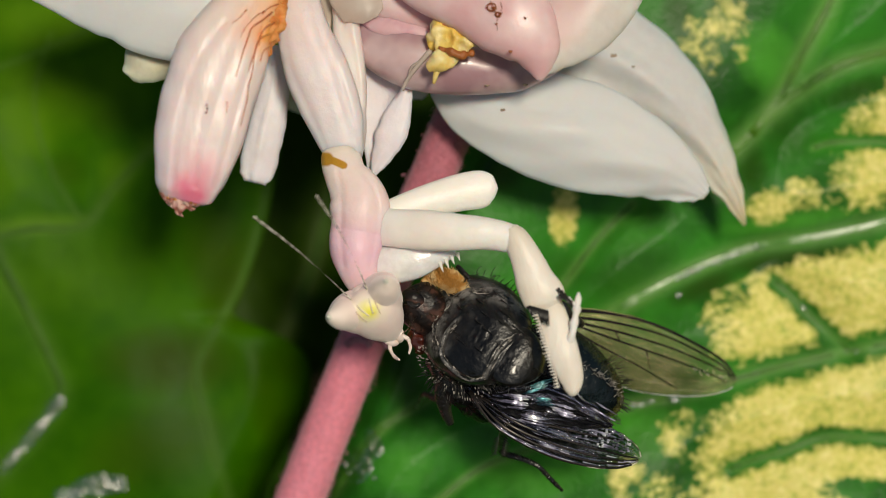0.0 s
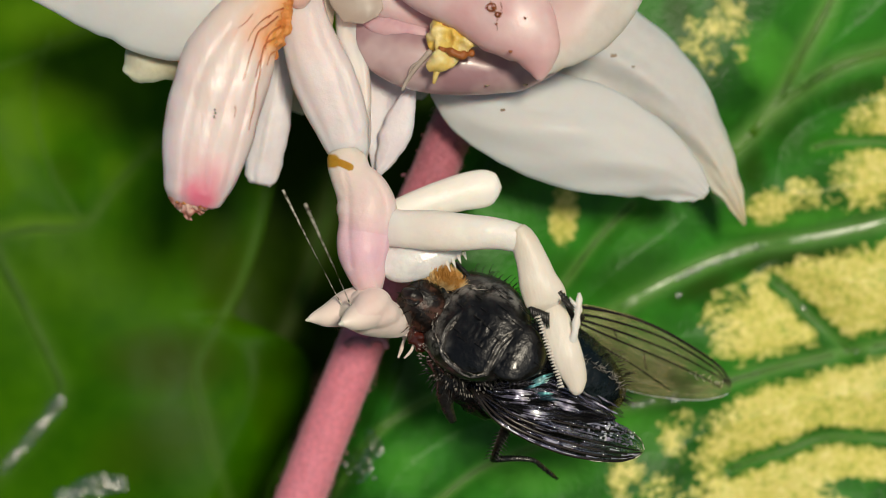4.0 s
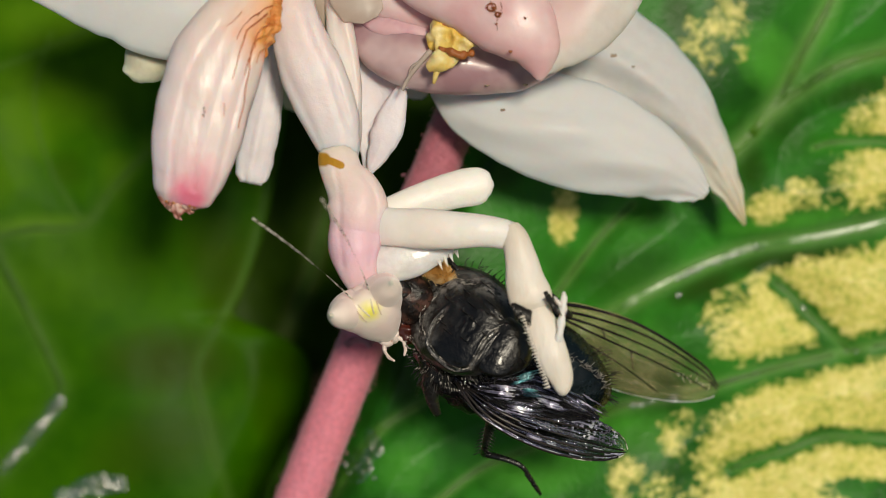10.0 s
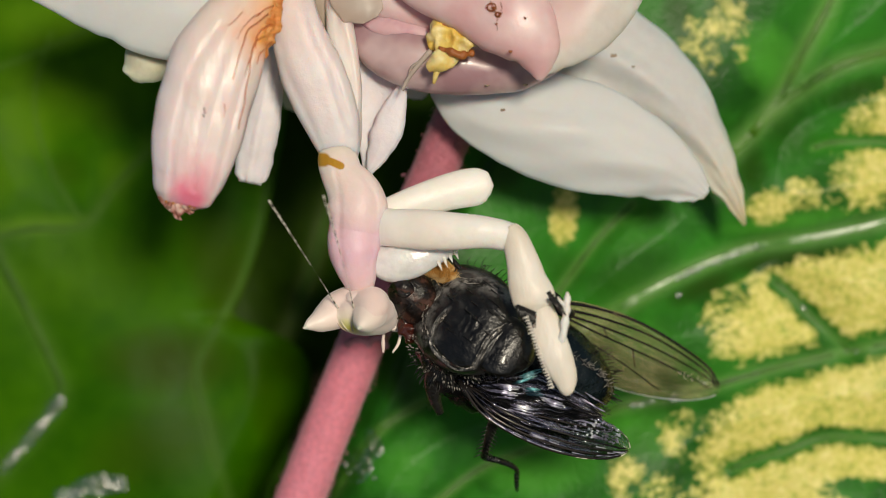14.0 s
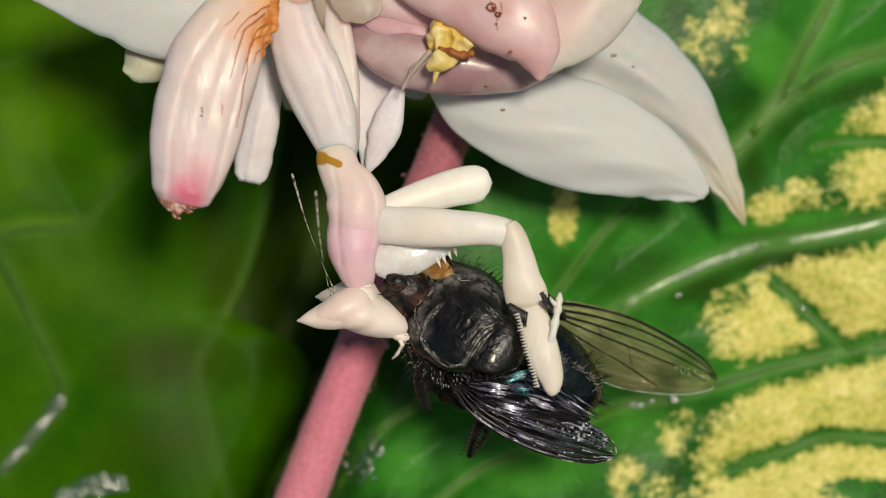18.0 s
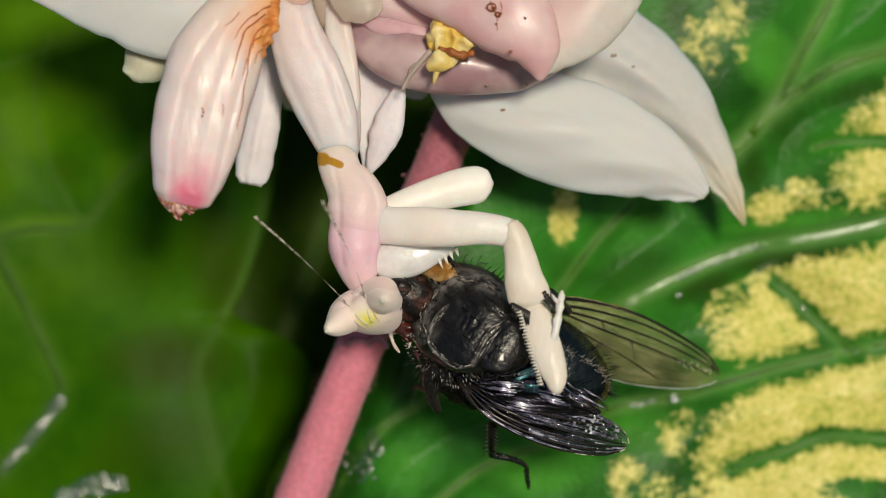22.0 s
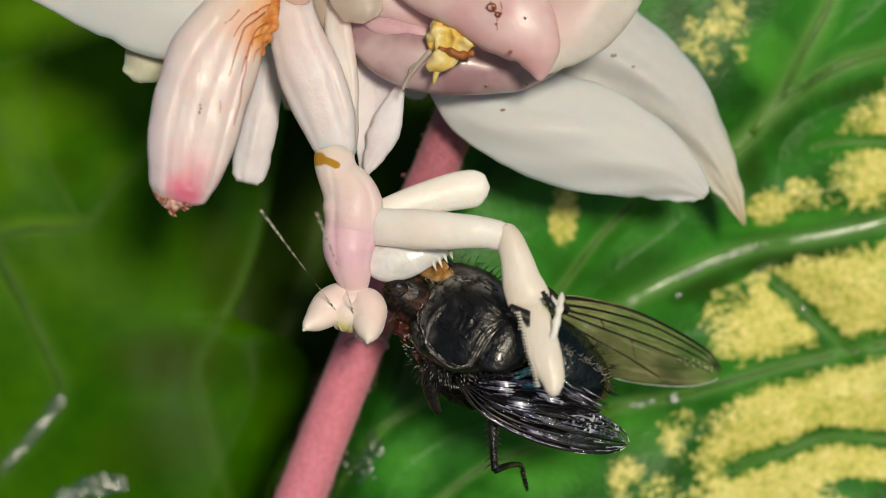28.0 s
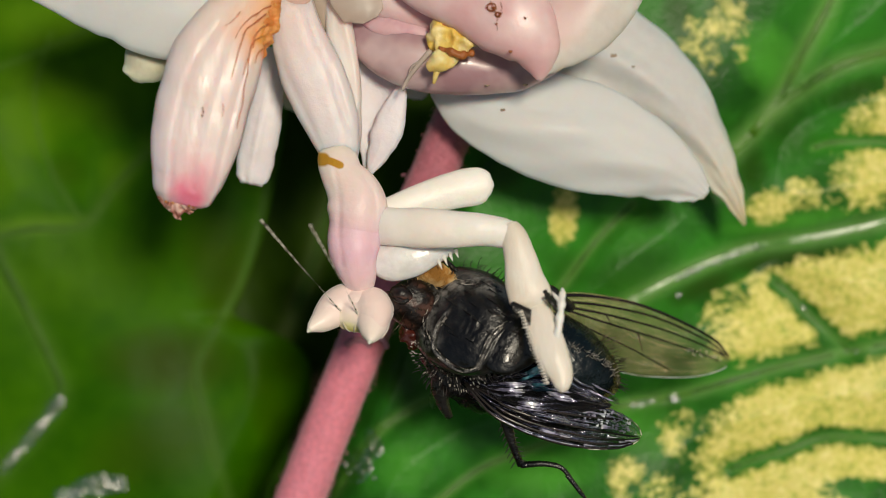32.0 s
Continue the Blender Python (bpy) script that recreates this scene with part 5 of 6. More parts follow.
def fly_parts():
    m = fly
    seams = [[(780, 550), (763, 567), (752, 592), (751, 613), (770, 636), (797, 653), (826, 648)], [(824, 648), (838, 624), (848, 606), (864, 589), (894, 573), (910, 569)]]
    grooves = [[(790, 522), (812, 548), (846, 590)], [(836, 520), (858, 548), (878, 566)], [(800, 560), (822, 600)]]
    dome = loft([(733, 526, 0.1, 34, 30), (745, 532, 0.2, 62, 52), (770, 545, 0.3, 84, 66), (800, 561, 0.4, 93, 72), (830, 577, 0.4, 92, 72), (856, 591, 0.3, 80, 64), (876, 602, 0.1, 56, 48), (888, 608, 0.0, 30, 30)], 150, 20, rough=1.0, seed=2, power=2.7)
    # the pale seam lines paint in glints besides the grey powder
    dome = lean_back(carve(carve(carve(dome, [[(742, 552), (752, 528), (775, 508), (800, 500)], [(832, 500), (860, 508), (885, 525)], [(742, 600), (738, 575)]], 0.6, 10, 0.5), grooves, 3.2, 1.8), seams, 5.0, 2.0, 1.0, 0.3))
    part("thorax", dome, DUST, m, "black thorax with grey dust and painted glints along its seams")
    lying = Geo()
    rng = random.Random(41)
    for x0, y0, n in ((780, 528, 4), (806, 512, 5), (838, 504, 4), (762, 560, 3), (864, 520, 2)):
        for q in range(n):
            x, y = x0 + q * 21 + rng.uniform(-9, 9), y0 + q * 18 + rng.uniform(-9, 9)
            ll = rng.uniform(12, 30)
            a, b = drape(dome, [(x, y), (x + ll * 0.8, y + ll * 0.62)], 0.8)
            lying.add(rod([a, (a + b) / 2 + Vector((0, 0, 1.5)) * GRID, b + Vector((0, 0, 4)) * GRID], 1.3, 0.4, 5))
    part("bristles", lying, HAIR, m)
    # pale flecks: powder, and glints painted along the seams
    flecks = Geo()
    for line in seams + [[(742, 600), (736, 570), (744, 545), (760, 520)], [(775, 508), (800, 498), (832, 498)]]:
        g = glide(line, 8)
        for _ in range(26):
            q = rng.randrange(len(g) - 2)
            x, y = g[q] + np.array([rng.uniform(-5, 5), rng.uniform(-5, 5)])
            ex, ey = g[q + 1] - g[q]
            n = math.hypot(ex, ey)
            ll = rng.uniform(3, 11)
            a, b = drape(dome, [(x, y), (x + ex / n * ll, y + ey / n * ll)], 0.4)
            flecks.add(rod([a, (a + b) / 2, b], rng.uniform(0.6, 1.6), 0.5, 5))
    part("pale_flecks", flecks, SEAM, m, "pale flecks of dust and painted glints along the seams")
    part("side_plate", loft([(742, 596, 0.3, 10, 10), (752, 616, 0.4, 20, 18), (774, 640, 0.5, 22, 18), (806, 656, 0.3, 12, 12)], 16, 6, rough=5, seed=3), CHITIN, m)
    part("underbody", loft([(742, 606, -0.7, 26, 24), (776, 650, -0.7, 40, 32), (826, 690, -0.7, 40, 32), (876, 716, -0.8, 30, 24), (900, 726, -0.9, 12, 10)], 24, 7, rough=9, seed=13, freq=2200), CHITIN, m, "black bristly flank")
    part("scutellum", lean_back(carve(loft([(836, 598, 1.2, 28, 10), (852, 603, 1.65, 48, 13), (874, 611, 1.72, 53, 14), (896, 621, 1.4, 47, 13), (914, 629, 0.9, 30, 11), (924, 633, 0.4, 12, 7)], 72, 14, rough=1.6, seed=4, power=2.9), [[(846, 640), (862, 616), (890, 600)]], 0.8, 2, 0.3, 0.8)), DUST, m, "rounded grey-black shield plate")
    part("abdomen", loft([(880, 612, -1.0, 62, 52), (920, 634, -1.1, 82, 62), (965, 655, -1.2, 84, 62), (1010, 678, -1.4, 70, 54), (1045, 694, -1.5, 46, 38), (1066, 704, -1.6, 18, 16)], 28, 7, ridge=(0, 0, 0), rough=1.5), TEAL, m, "glossy blue-black abdomen")
    part("head", loft([(684, 512, 0.2, 16, 16), (696, 518, 0.5, 36, 30), (716, 528, 0.7, 46, 36), (738, 540, 0.6, 40, 32), (752, 546, 0.3, 22, 20)], 20, 6, rough=10, seed=6), BROWN, m, "half-eaten dark brown head")
    part("eye", loft([(698, 566, 0.2, 8, 8), (706, 580, 0.4, 15, 12), (716, 598, 0.3, 14, 11), (724, 610, 0.1, 6, 6)], 24, 8, rough=9, freq=2600), GARNET, m, "torn red-brown compound eye")
    part("eye", loft([(688, 502, 1.3, 8, 8), (698, 510, 1.6, 14, 10), (710, 516, 1.6, 12, 9), (720, 520, 1.4, 6, 6)], 14, 5, rough=4), BROWN, m, "dark torn compound eye")
    part("cheek_tuft", loft([(716, 484, 0.6, 6, 5), (738, 478, 0.8, 13, 8), (764, 474, 0.8, 14, 8), (790, 476, 0.5, 6, 5)], 14, 6, rough=9, seed=7, freq=2600).add(hairs(1000, (754, 480, 0.75), (38, 13, 9), (0.3, 1.0, 0.15), 15, 0.6, 5)), GOLD, m, "orange hairy patch")
    part("face_hair", hairs(70, (716, 528, 0.7), (36, 44, 34), (-0.2, -0.3, 0.3), 14, 1.1, 15), HAIR_BROWN, m)
    part("antenna", tube([(690, 515, 1.6), (702, 523, 2.0), (712, 520, 2.0)], 6, 3), CHITIN, m)
    # wings
    wing = part("wing", sheet(WING_ROWS, 0.8, 16, 8, pleat=(6, 2.0, 0), edge=2, seed=3), WING, m, "clear brown-tinted wing with dark veins", at(955, 540, -0.6))
    lines = [([(0.0, -0.2), (0.15, -0.85), (0.4, -0.97), (0.7, -0.97), (0.95, -0.8)], 3.4), ([(0.02, 0), (0.2, -0.6), (0.45, -0.78), (0.7, -0.72), (0.88, -0.5)], 2.4), ([(0.05, 0), (0.25, -0.4), (0.5, -0.5), (0.75, -0.42), (0.95, -0.3)], 2.2),
             ([(0.05, 0.1), (0.25, -0.15), (0.5, -0.18), (0.72, 0.0), (0.82, 0.2)], 2.0), ([(0.05, 0.3), (0.22, 0.25), (0.4, 0.3), (0.55, 0.75)], 1.8), ([(0.4, -0.18), (0.42, 0.28)], 1.5), ([(0.25, -0.4), (0.28, -0.15)], 1.5)]
    for pts, r in lines:
        part("vein", rod(on_sheet(WING_ROWS, pts, 8, pleat=(6, 2.0, 0), lift=0.6), r, r * 0.6, 6), VEIN, wing)
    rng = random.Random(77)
    # short pale slashes stand in for sparkle on the clear film
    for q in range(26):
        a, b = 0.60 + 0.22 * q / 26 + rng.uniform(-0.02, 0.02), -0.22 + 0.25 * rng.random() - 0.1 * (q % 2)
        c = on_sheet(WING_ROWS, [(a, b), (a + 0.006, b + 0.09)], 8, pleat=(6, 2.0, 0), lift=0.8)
        part("wing_sparkle", rod([c[0], (c[0] + c[1]) / 2, c[1]], 0.9, 0.5, 4), SEPAL, wing, "pale slash painted as sparkle on the wing film")
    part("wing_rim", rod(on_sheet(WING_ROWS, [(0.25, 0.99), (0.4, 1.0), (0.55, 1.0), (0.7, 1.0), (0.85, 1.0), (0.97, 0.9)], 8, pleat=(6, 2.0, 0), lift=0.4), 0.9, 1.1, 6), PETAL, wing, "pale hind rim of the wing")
    pl = (9, 3.0, 0.6)
    low = part("wing", sheet(LOW_WING, 1.0, 40, 8, pleat=pl, edge=3, seed=6), WING_DARK, m, "dark pleated wing folded against the body", at(790, 680, 0.6))
    for pts, r in (([(0.02, 0.4), (0.2, 0.97), (0.45, 1.0), (0.7, 1.0), (0.9, 0.98)], 3.4), ([(0.03, 0.2), (0.22, 0.68), (0.48, 0.74), (0.72, 0.76), (0.95, 0.7)], 3.0), ([(0.05, 0.1), (0.25, 0.4), (0.5, 0.46), (0.75, 0.5), (0.97, 0.4)], 2.6),
                   ([(0.06, 0.0), (0.28, 0.1), (0.5, 0.12), (0.74, 0.18), (0.93, 0.1)], 2.4), ([(0.08, -0.2), (0.3, -0.3), (0.5, -0.36), (0.66, -0.5), (0.74, -0.8)], 2.6), ([(0.1, -0.5), (0.3, -0.72), (0.5, -0.85), (0.62, -0.95)], 2.0), ([(0.45, -0.33), (0.5, 0.12)], 1.6)):
        part("vein", rod(on_sheet(LOW_WING, pts, 8, pleat=pl, lift=1.6), r, r * 0.5, 6), VEIN, low)
    part("wing_rim", rod(on_sheet(LOW_WING, [(0.45, 1.03), (0.6, 1.04), (0.75, 1.04), (0.9, 1.04), (0.98, 0.8)], 8, pleat=pl, lift=0.8), 0.8, 1.0, 6), HAIR_PALE, low, "pale rim of the wing")
    part("wing_rim", rod(on_sheet(LOW_WING, [(0.8, -0.98), (0.87, -1.0), (0.94, -0.95), (0.99, -0.5)], 8, pleat=pl, lift=0.8), 0.8, 1.0, 6), HAIR_PALE, low, "pale rim of the wing")
    # pale slivers stand in for glints along the pleats
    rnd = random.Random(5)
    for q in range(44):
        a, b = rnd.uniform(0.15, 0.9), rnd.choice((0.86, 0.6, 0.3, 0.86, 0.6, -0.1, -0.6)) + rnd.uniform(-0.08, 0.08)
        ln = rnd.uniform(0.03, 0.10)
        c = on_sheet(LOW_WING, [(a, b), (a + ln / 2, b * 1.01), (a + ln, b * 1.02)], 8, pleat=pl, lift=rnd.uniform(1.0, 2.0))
        part("wing_glint", rod(c, rnd.uniform(0.8, 1.9), 0.4, 5), GLINT, low, "pearly sliver painted as a wing glint")
    # pale slivers painted as the sparkle of the crumpled cell near the tip
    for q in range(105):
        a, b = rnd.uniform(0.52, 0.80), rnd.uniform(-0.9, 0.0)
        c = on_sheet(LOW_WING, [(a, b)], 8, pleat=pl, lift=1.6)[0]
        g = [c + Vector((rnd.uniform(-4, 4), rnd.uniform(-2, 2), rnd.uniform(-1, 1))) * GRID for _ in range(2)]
        part("wing_glint", rod([g[0], c, g[1]], rnd.uniform(0.9, 2.6), 0.8, 5), GLINT, low, "pearly sliver painted as a wing glint")
    part("wing_root", sheet([(838, 684, 1.2, 12, 0), (876, 690, 1.7, 30, -6), (926, 694, 1.8, 38, -8), (976, 710, 1.5, 32, -7), (1024, 728, 1.0, 18, -3), (1052, 740, 0.6, 4, 0)], 2.0, 30, 8, pleat=(7, 5.0, 0.4), edge=5, seed=4), WING_ROOT, m, "dark crumpled wing root with a blue sheen")
    # thin pale and cyan strips stand in for highlights at the wing base
    for x, y, w, a, k, count, mt in ((882, 684, 2.25, 24, 0.10, 5, GLINT), (920, 660, 2.1, 20, -0.3, 4, GLINT_CYAN), (964, 704, 2.0, 20, 0.3, 4, GLINT), (1036, 708, 1.0, 28, 0.6, 2, GLINT), (930, 690, 2.2, 16, 0.1, 3, GLINT_CYAN), (905, 722, 1.9, 22, 0.25, 3, GLINT)):
        for q in range(count):
            cx, cy, aa, b = x + rnd.uniform(-8, 8), y + 5.2 * q, a * rnd.uniform(0.6, 1.2), rnd.uniform(1.5, 3.6)
            part("wing_base_glint", sheet([(cx - aa, cy - aa * k, w - 0.1, b * 0.4, 0), (cx - aa * 0.3, cy - aa * k * 0.2, w + 0.08, b, 0), (cx + aa * 0.4, cy + aa * k * 0.5, w + 0.08, b * 0.8, 0), (cx + aa, cy + aa * k, w - 0.12, b * 0.3, 0)], 0.8, 8, 6, pleat=(4, 1.0, x), edge=2, seed=x + q), mt, m, "pearly strip painted as a glint at the wing base")
    part("wing_hinge", loft([(948, 522, 0.2, 8, 8), (966, 532, 0.2, 14, 12), (984, 548, -0.2, 10, 8), (1000, 560, -0.6, 4, 4)], 10, 5, rough=4), CHITIN, m)
    # bristles
    part("bristles", lean_back(hairs(190, (812, 567, 0.1), (90, 92, 58), (0.3, -0.05, 0.0), 20, 0.7, 2, 0.45)), HAIR, m)
    part("bristles", lean_back(hairs(60, (812, 560, 0.9), (70, 78, 46), (0.9, -0.5, 0.0), 14, 0.7, 12)), HAIR, m)
    part("bristles", lean_back(hairs(40, (885, 614, 1.0), (36, 50, 34), (0.7, -0.35, 0.0), 20, 0.9, 3, 0.5)), HAIR, m)
    part("bristles", hairs(130, (1010, 678, -1.3), (66, 66, 50), (0.5, -0.2, 0.0), 20, 0.8, 4, 0.5), HAIR, m)
    part("bristles", hairs(150, (766, 640, 0.0), (44, 40, 34), (-0.2, -0.4, 0.2), 18, 1.0, 8), HAIR, m)
    # short pale hairs, some standing in for glints on the flank
    part("pale_bristles", hairs(210, (780, 640, 0.5), (78, 40, 34), (0.0, -0.5, 0.2), 6, 1.2, 9), SEAM, m)
    fringe = Geo()
    rng = random.Random(23)
    edge = glide([(985, 622, 0.4), (1008, 636, 0.3), (1034, 654, 0.1), (1056, 672, -0.2), (1068, 696, -0.6)], 10)
    for _ in range(55):
        x, y, w = edge[rng.randrange(len(edge))]
        x, y = x + rng.uniform(-3, 3), y + rng.uniform(-3, 3)
        fringe.add(tube([(x, y, w), (x + rng.uniform(-6, 12), y + rng.uniform(-10, 8), w + 0.1)], rng.uniform(0.5, 1.3), 0.3, 4, 1))
    part("pale_fringe", fringe, SEAM, m, "whitish fringe at the wing root")
    # legs
    part("leg", loft([(776, 640, -0.4, 14, 12), (756, 672, -0.6, 18, 15), (756, 706, -1.0, 12, 11), (766, 734, -1.4, 7, 6)], 10, 5), CHITIN, m, "black bristly leg")
    part("leg", tube([(780, 455, 0.0), (795, 470, 0.4), (810, 490, 0.4)], 5, 4), CHITIN, m)
    return wing


wing_part = fly_parts()
KNEE, ANKLE, SHOULDER = at(862, 742, 0.0), at(846, 838, 0.2), at(765, 672, -0.6)


def fly_legs():
    hind = part("hind_leg", loft([(868, 726, 0.0, 13, 11), (858, 765, 0.1, 10, 9), (850, 805, 0.2, 7, 7), (846, 838, 0.2, 7, 7)], 12, 5), CHITIN, fly, "black bristly hind leg", KNEE)
    spine_row("bristle", spines(((862, 750, 0.4), (848, 825, 0.4)), (0.9, 0.5), 12, 9, 1.4) + spines(((852, 750, 0.4), (840, 825, 0.4)), (-0.9, 0.5), 11, 8, 1.4), HAIR, hind)
    o = ANKLE
    foot = part("foot", rod([o, o + Vector((40, 2, 0)) * GRID, o + Vector((72, -6, 0)) * GRID, o + Vector((92, -34, 0)) * GRID, o + Vector((112, -66, 0)) * GRID], 6.5, 3, 8), CHITIN, hind, "jointed black foot", ANKLE)
    for k in (0.25, 0.45, 0.62, 0.78):
        c = o + Vector((76 + 36 * k, -12 - 54 * k, 0)) * GRID
        part("foot_joint", rod([c - Vector((3, -5, 0)) * GRID, c, c + Vector((3, -5, 0)) * GRID], 5.0, 3.8, 7), CHITIN, foot)
    s = SHOULDER
    fore = part("fore_leg", rod([s, s + Vector((-70, -30, 0)) * GRID, s + Vector((-130, -26, 0)) * GRID, s + Vector((-170, -44, 0)) * GRID, s + Vector((-200, -60, 0)) * GRID], 8, 3, 8), CHITIN, fly, "thin black bristly foreleg", SHOULDER)
    return hind, foot, fore


hind_leg, hind_foot, fore_leg = fly_legs()


# ---- motions ----


def spin(rx, ry, rz):
    """A turn given as axis times angle, in degrees."""
    v = Vector((rx, ry, rz))
    return Matrix.Rotation(radians(v.length), 4, v.normalized()) if v.length > 1e-6 else Matrix.Identity(4)


def sway(ob, rows):
    """Keys a thing on the stage: seconds, turn, shift in millimetres."""
    base = STAGE @ Matrix.Translation(ORIGIN[ob.name])
    walk(ob, [(t, base @ Matrix.Translation(Vector(m) / 1000) @ spin(*r)) for t, *r, m in ((q[0], *q[1:4], q[4:]) for q in rows)])


def bend(ob, rows):
    """Keys a part about its joint: seconds, turn and, where given, shift in millimetres."""
    rest = Matrix.Translation(ORIGIN[ob.name] - ORIGIN[ob.parent.name])
    walk(ob, [(q[0], rest @ Matrix.Translation(Vector(q[4:] or (0, 0, 0)) / 1000) @ spin(*q[1:4])) for q in rows])


def motions():
    mantis_rows = [(0, -0.5, -0.5, -0.2, 0.224, -0.049, 0.139), (0.5, -0.5, -0.7, -0.5, 0.215, -0.013, 0.212), (1, -1.8, -1.7, -2, 0.012, 0.064, 0.562), (1.5, -0.1, 0.1, 0.5, 0.346, -0.097, -0.269), (2, -0.7, 0.3, -1.5, 0.141, 0.009, 0.167),
        (2.5, -1, -0.3, -0.7, 0.188, 0.007, -0.036), (3, 1, 1.4, 0.6, 0.32, -0.058, -0.358), (3.5, 0.2, 1.1, 0.4, 0.355, -0.082, -0.521), (5.5, 0.2, 0.7, 1.3, 0.14, -0.127, 0.013), (6, 0, 0, 0, -0, 0, -0),
        (6.5, 0.1, 0.8, 0.1, 0.018, -0.052, -0.04), (7, 0.6, 0, 0.5, -0.027, -0.037, 0.197), (7.5, -0.2, 0.2, -0.4, -0.09, 0.037, 0.088), (8, 0.4, 1, 0.8, -0.056, -0.071, -0.017), (8.5, 0.2, -0.5, 0.4, -0.262, 0.02, -0.053),
        (9, -0.1, 1.2, 0.4, -0.19, 0.02, -0.166), (9.5, -0.8, 0.6, 0.4, -0.136, 0.012, 0.104), (10, 0.2, 0.8, 0.9, -0.109, -0.058, 0.257), (10.5, 1.4, 2.3, 2, -0.018, -0.117, 0.012), (11, 0.7, 0.8, 1, -0.069, -0.088, 0.508),
        (11.5, 0.6, 1, 0.5, -0.147, -0.029, 0.286), (12, 0.8, 1.6, 0.4, -0.132, -0.013, 0.079), (12.5, 1.1, 1.1, 1, -0.111, -0.066, 0.264), (13, 0.8, 1.4, 1.3, -0.107, -0.109, 0.1), (13.5, 0.5, 1.8, 1, -0.007, -0.097, 0.356),
        (14, 0.5, 1.1, 0.7, -0.096, -0.067, 0.331), (14.5, 0, 0.6, 0.3, -0.182, -0.027, 0.163), (16.5, 0.3, 0.4, 1.2, -0.287, 0.06, 0.117), (17, 0.6, 0.6, 2, -0.136, -0.06, -0.124), (17.5, 0.2, 0.9, 1.2, -0.262, -0.008, -0.09),
        (18, 0.4, 0.5, 1.2, -0.249, 0.009, -0.059), (18.5, 1.2, 1.1, 1.8, -0.326, 0.016, -0.296), (19, 1, 1.3, 2.1, -0.232, -0.02, -0.331), (19.5, 2.1, 2, 2.8, -0.151, -0.099, -0.378), (20, 0.8, 0.8, 2.1, -0.312, 0.002, -0.217),
        (20.5, -1.2, -0.4, -0.5, -0.34, 0.121, 0.02), (21, 0.1, 0.2, 0.8, -0.35, 0.021, -0.012), (21.5, -0.2, 0.8, 0.6, -0.327, 0.028, -0.089), (22, -0.4, 0.5, 1.5, -0.231, -0.064, -0.09), (22.5, 1.4, 1.8, 2.3, -0.154, -0.04, -0.14),
        (23, 0.2, 1.2, 1.3, -0.198, 0.004, -0.175), (23.5, 0.4, 0.8, 1.4, -0.167, -0.016, 0.105), (24, -0.6, 1, 0.6, -0.16, -0.031, 0.046), (24.5, -0.5, 1.1, 0.3, -0.187, -0.014, -0.026), (25, 0.2, 1.1, 1.6, -0.133, -0.065, 0.06),
        (25.5, 0.2, 1.4, 1.2, -0.153, -0.048, -0.126), (27.5, 1.5, 0.4, 0.2, 0.133, -0.093, 0.149), (28, -0.8, 0.3, 0.1, -0.21, -0.043, -0.116), (28.5, -0.6, 1.5, 0.7, -0.086, -0.09, -0.278), (29, -0.2, 0.5, 1.3, -0.086, -0.145, -0.087),
        (29.5, -0.9, 0.3, 0.4, -0.299, 0.002, -0.109), (30, -0.2, 1, 1.1, -0.226, -0.019, -0.313), (30.5, 0.2, 0.3, 1.3, -0.245, -0.008, -0.204), (31, -0.4, 0.4, 0.9, -0.246, -0.012, -0.23), (31.5, 0, 1, 1.4, -0.145, -0.059, -0.373),
        (32, -0.4, 0, 1.1, -0.153, -0.072, -0.069)]
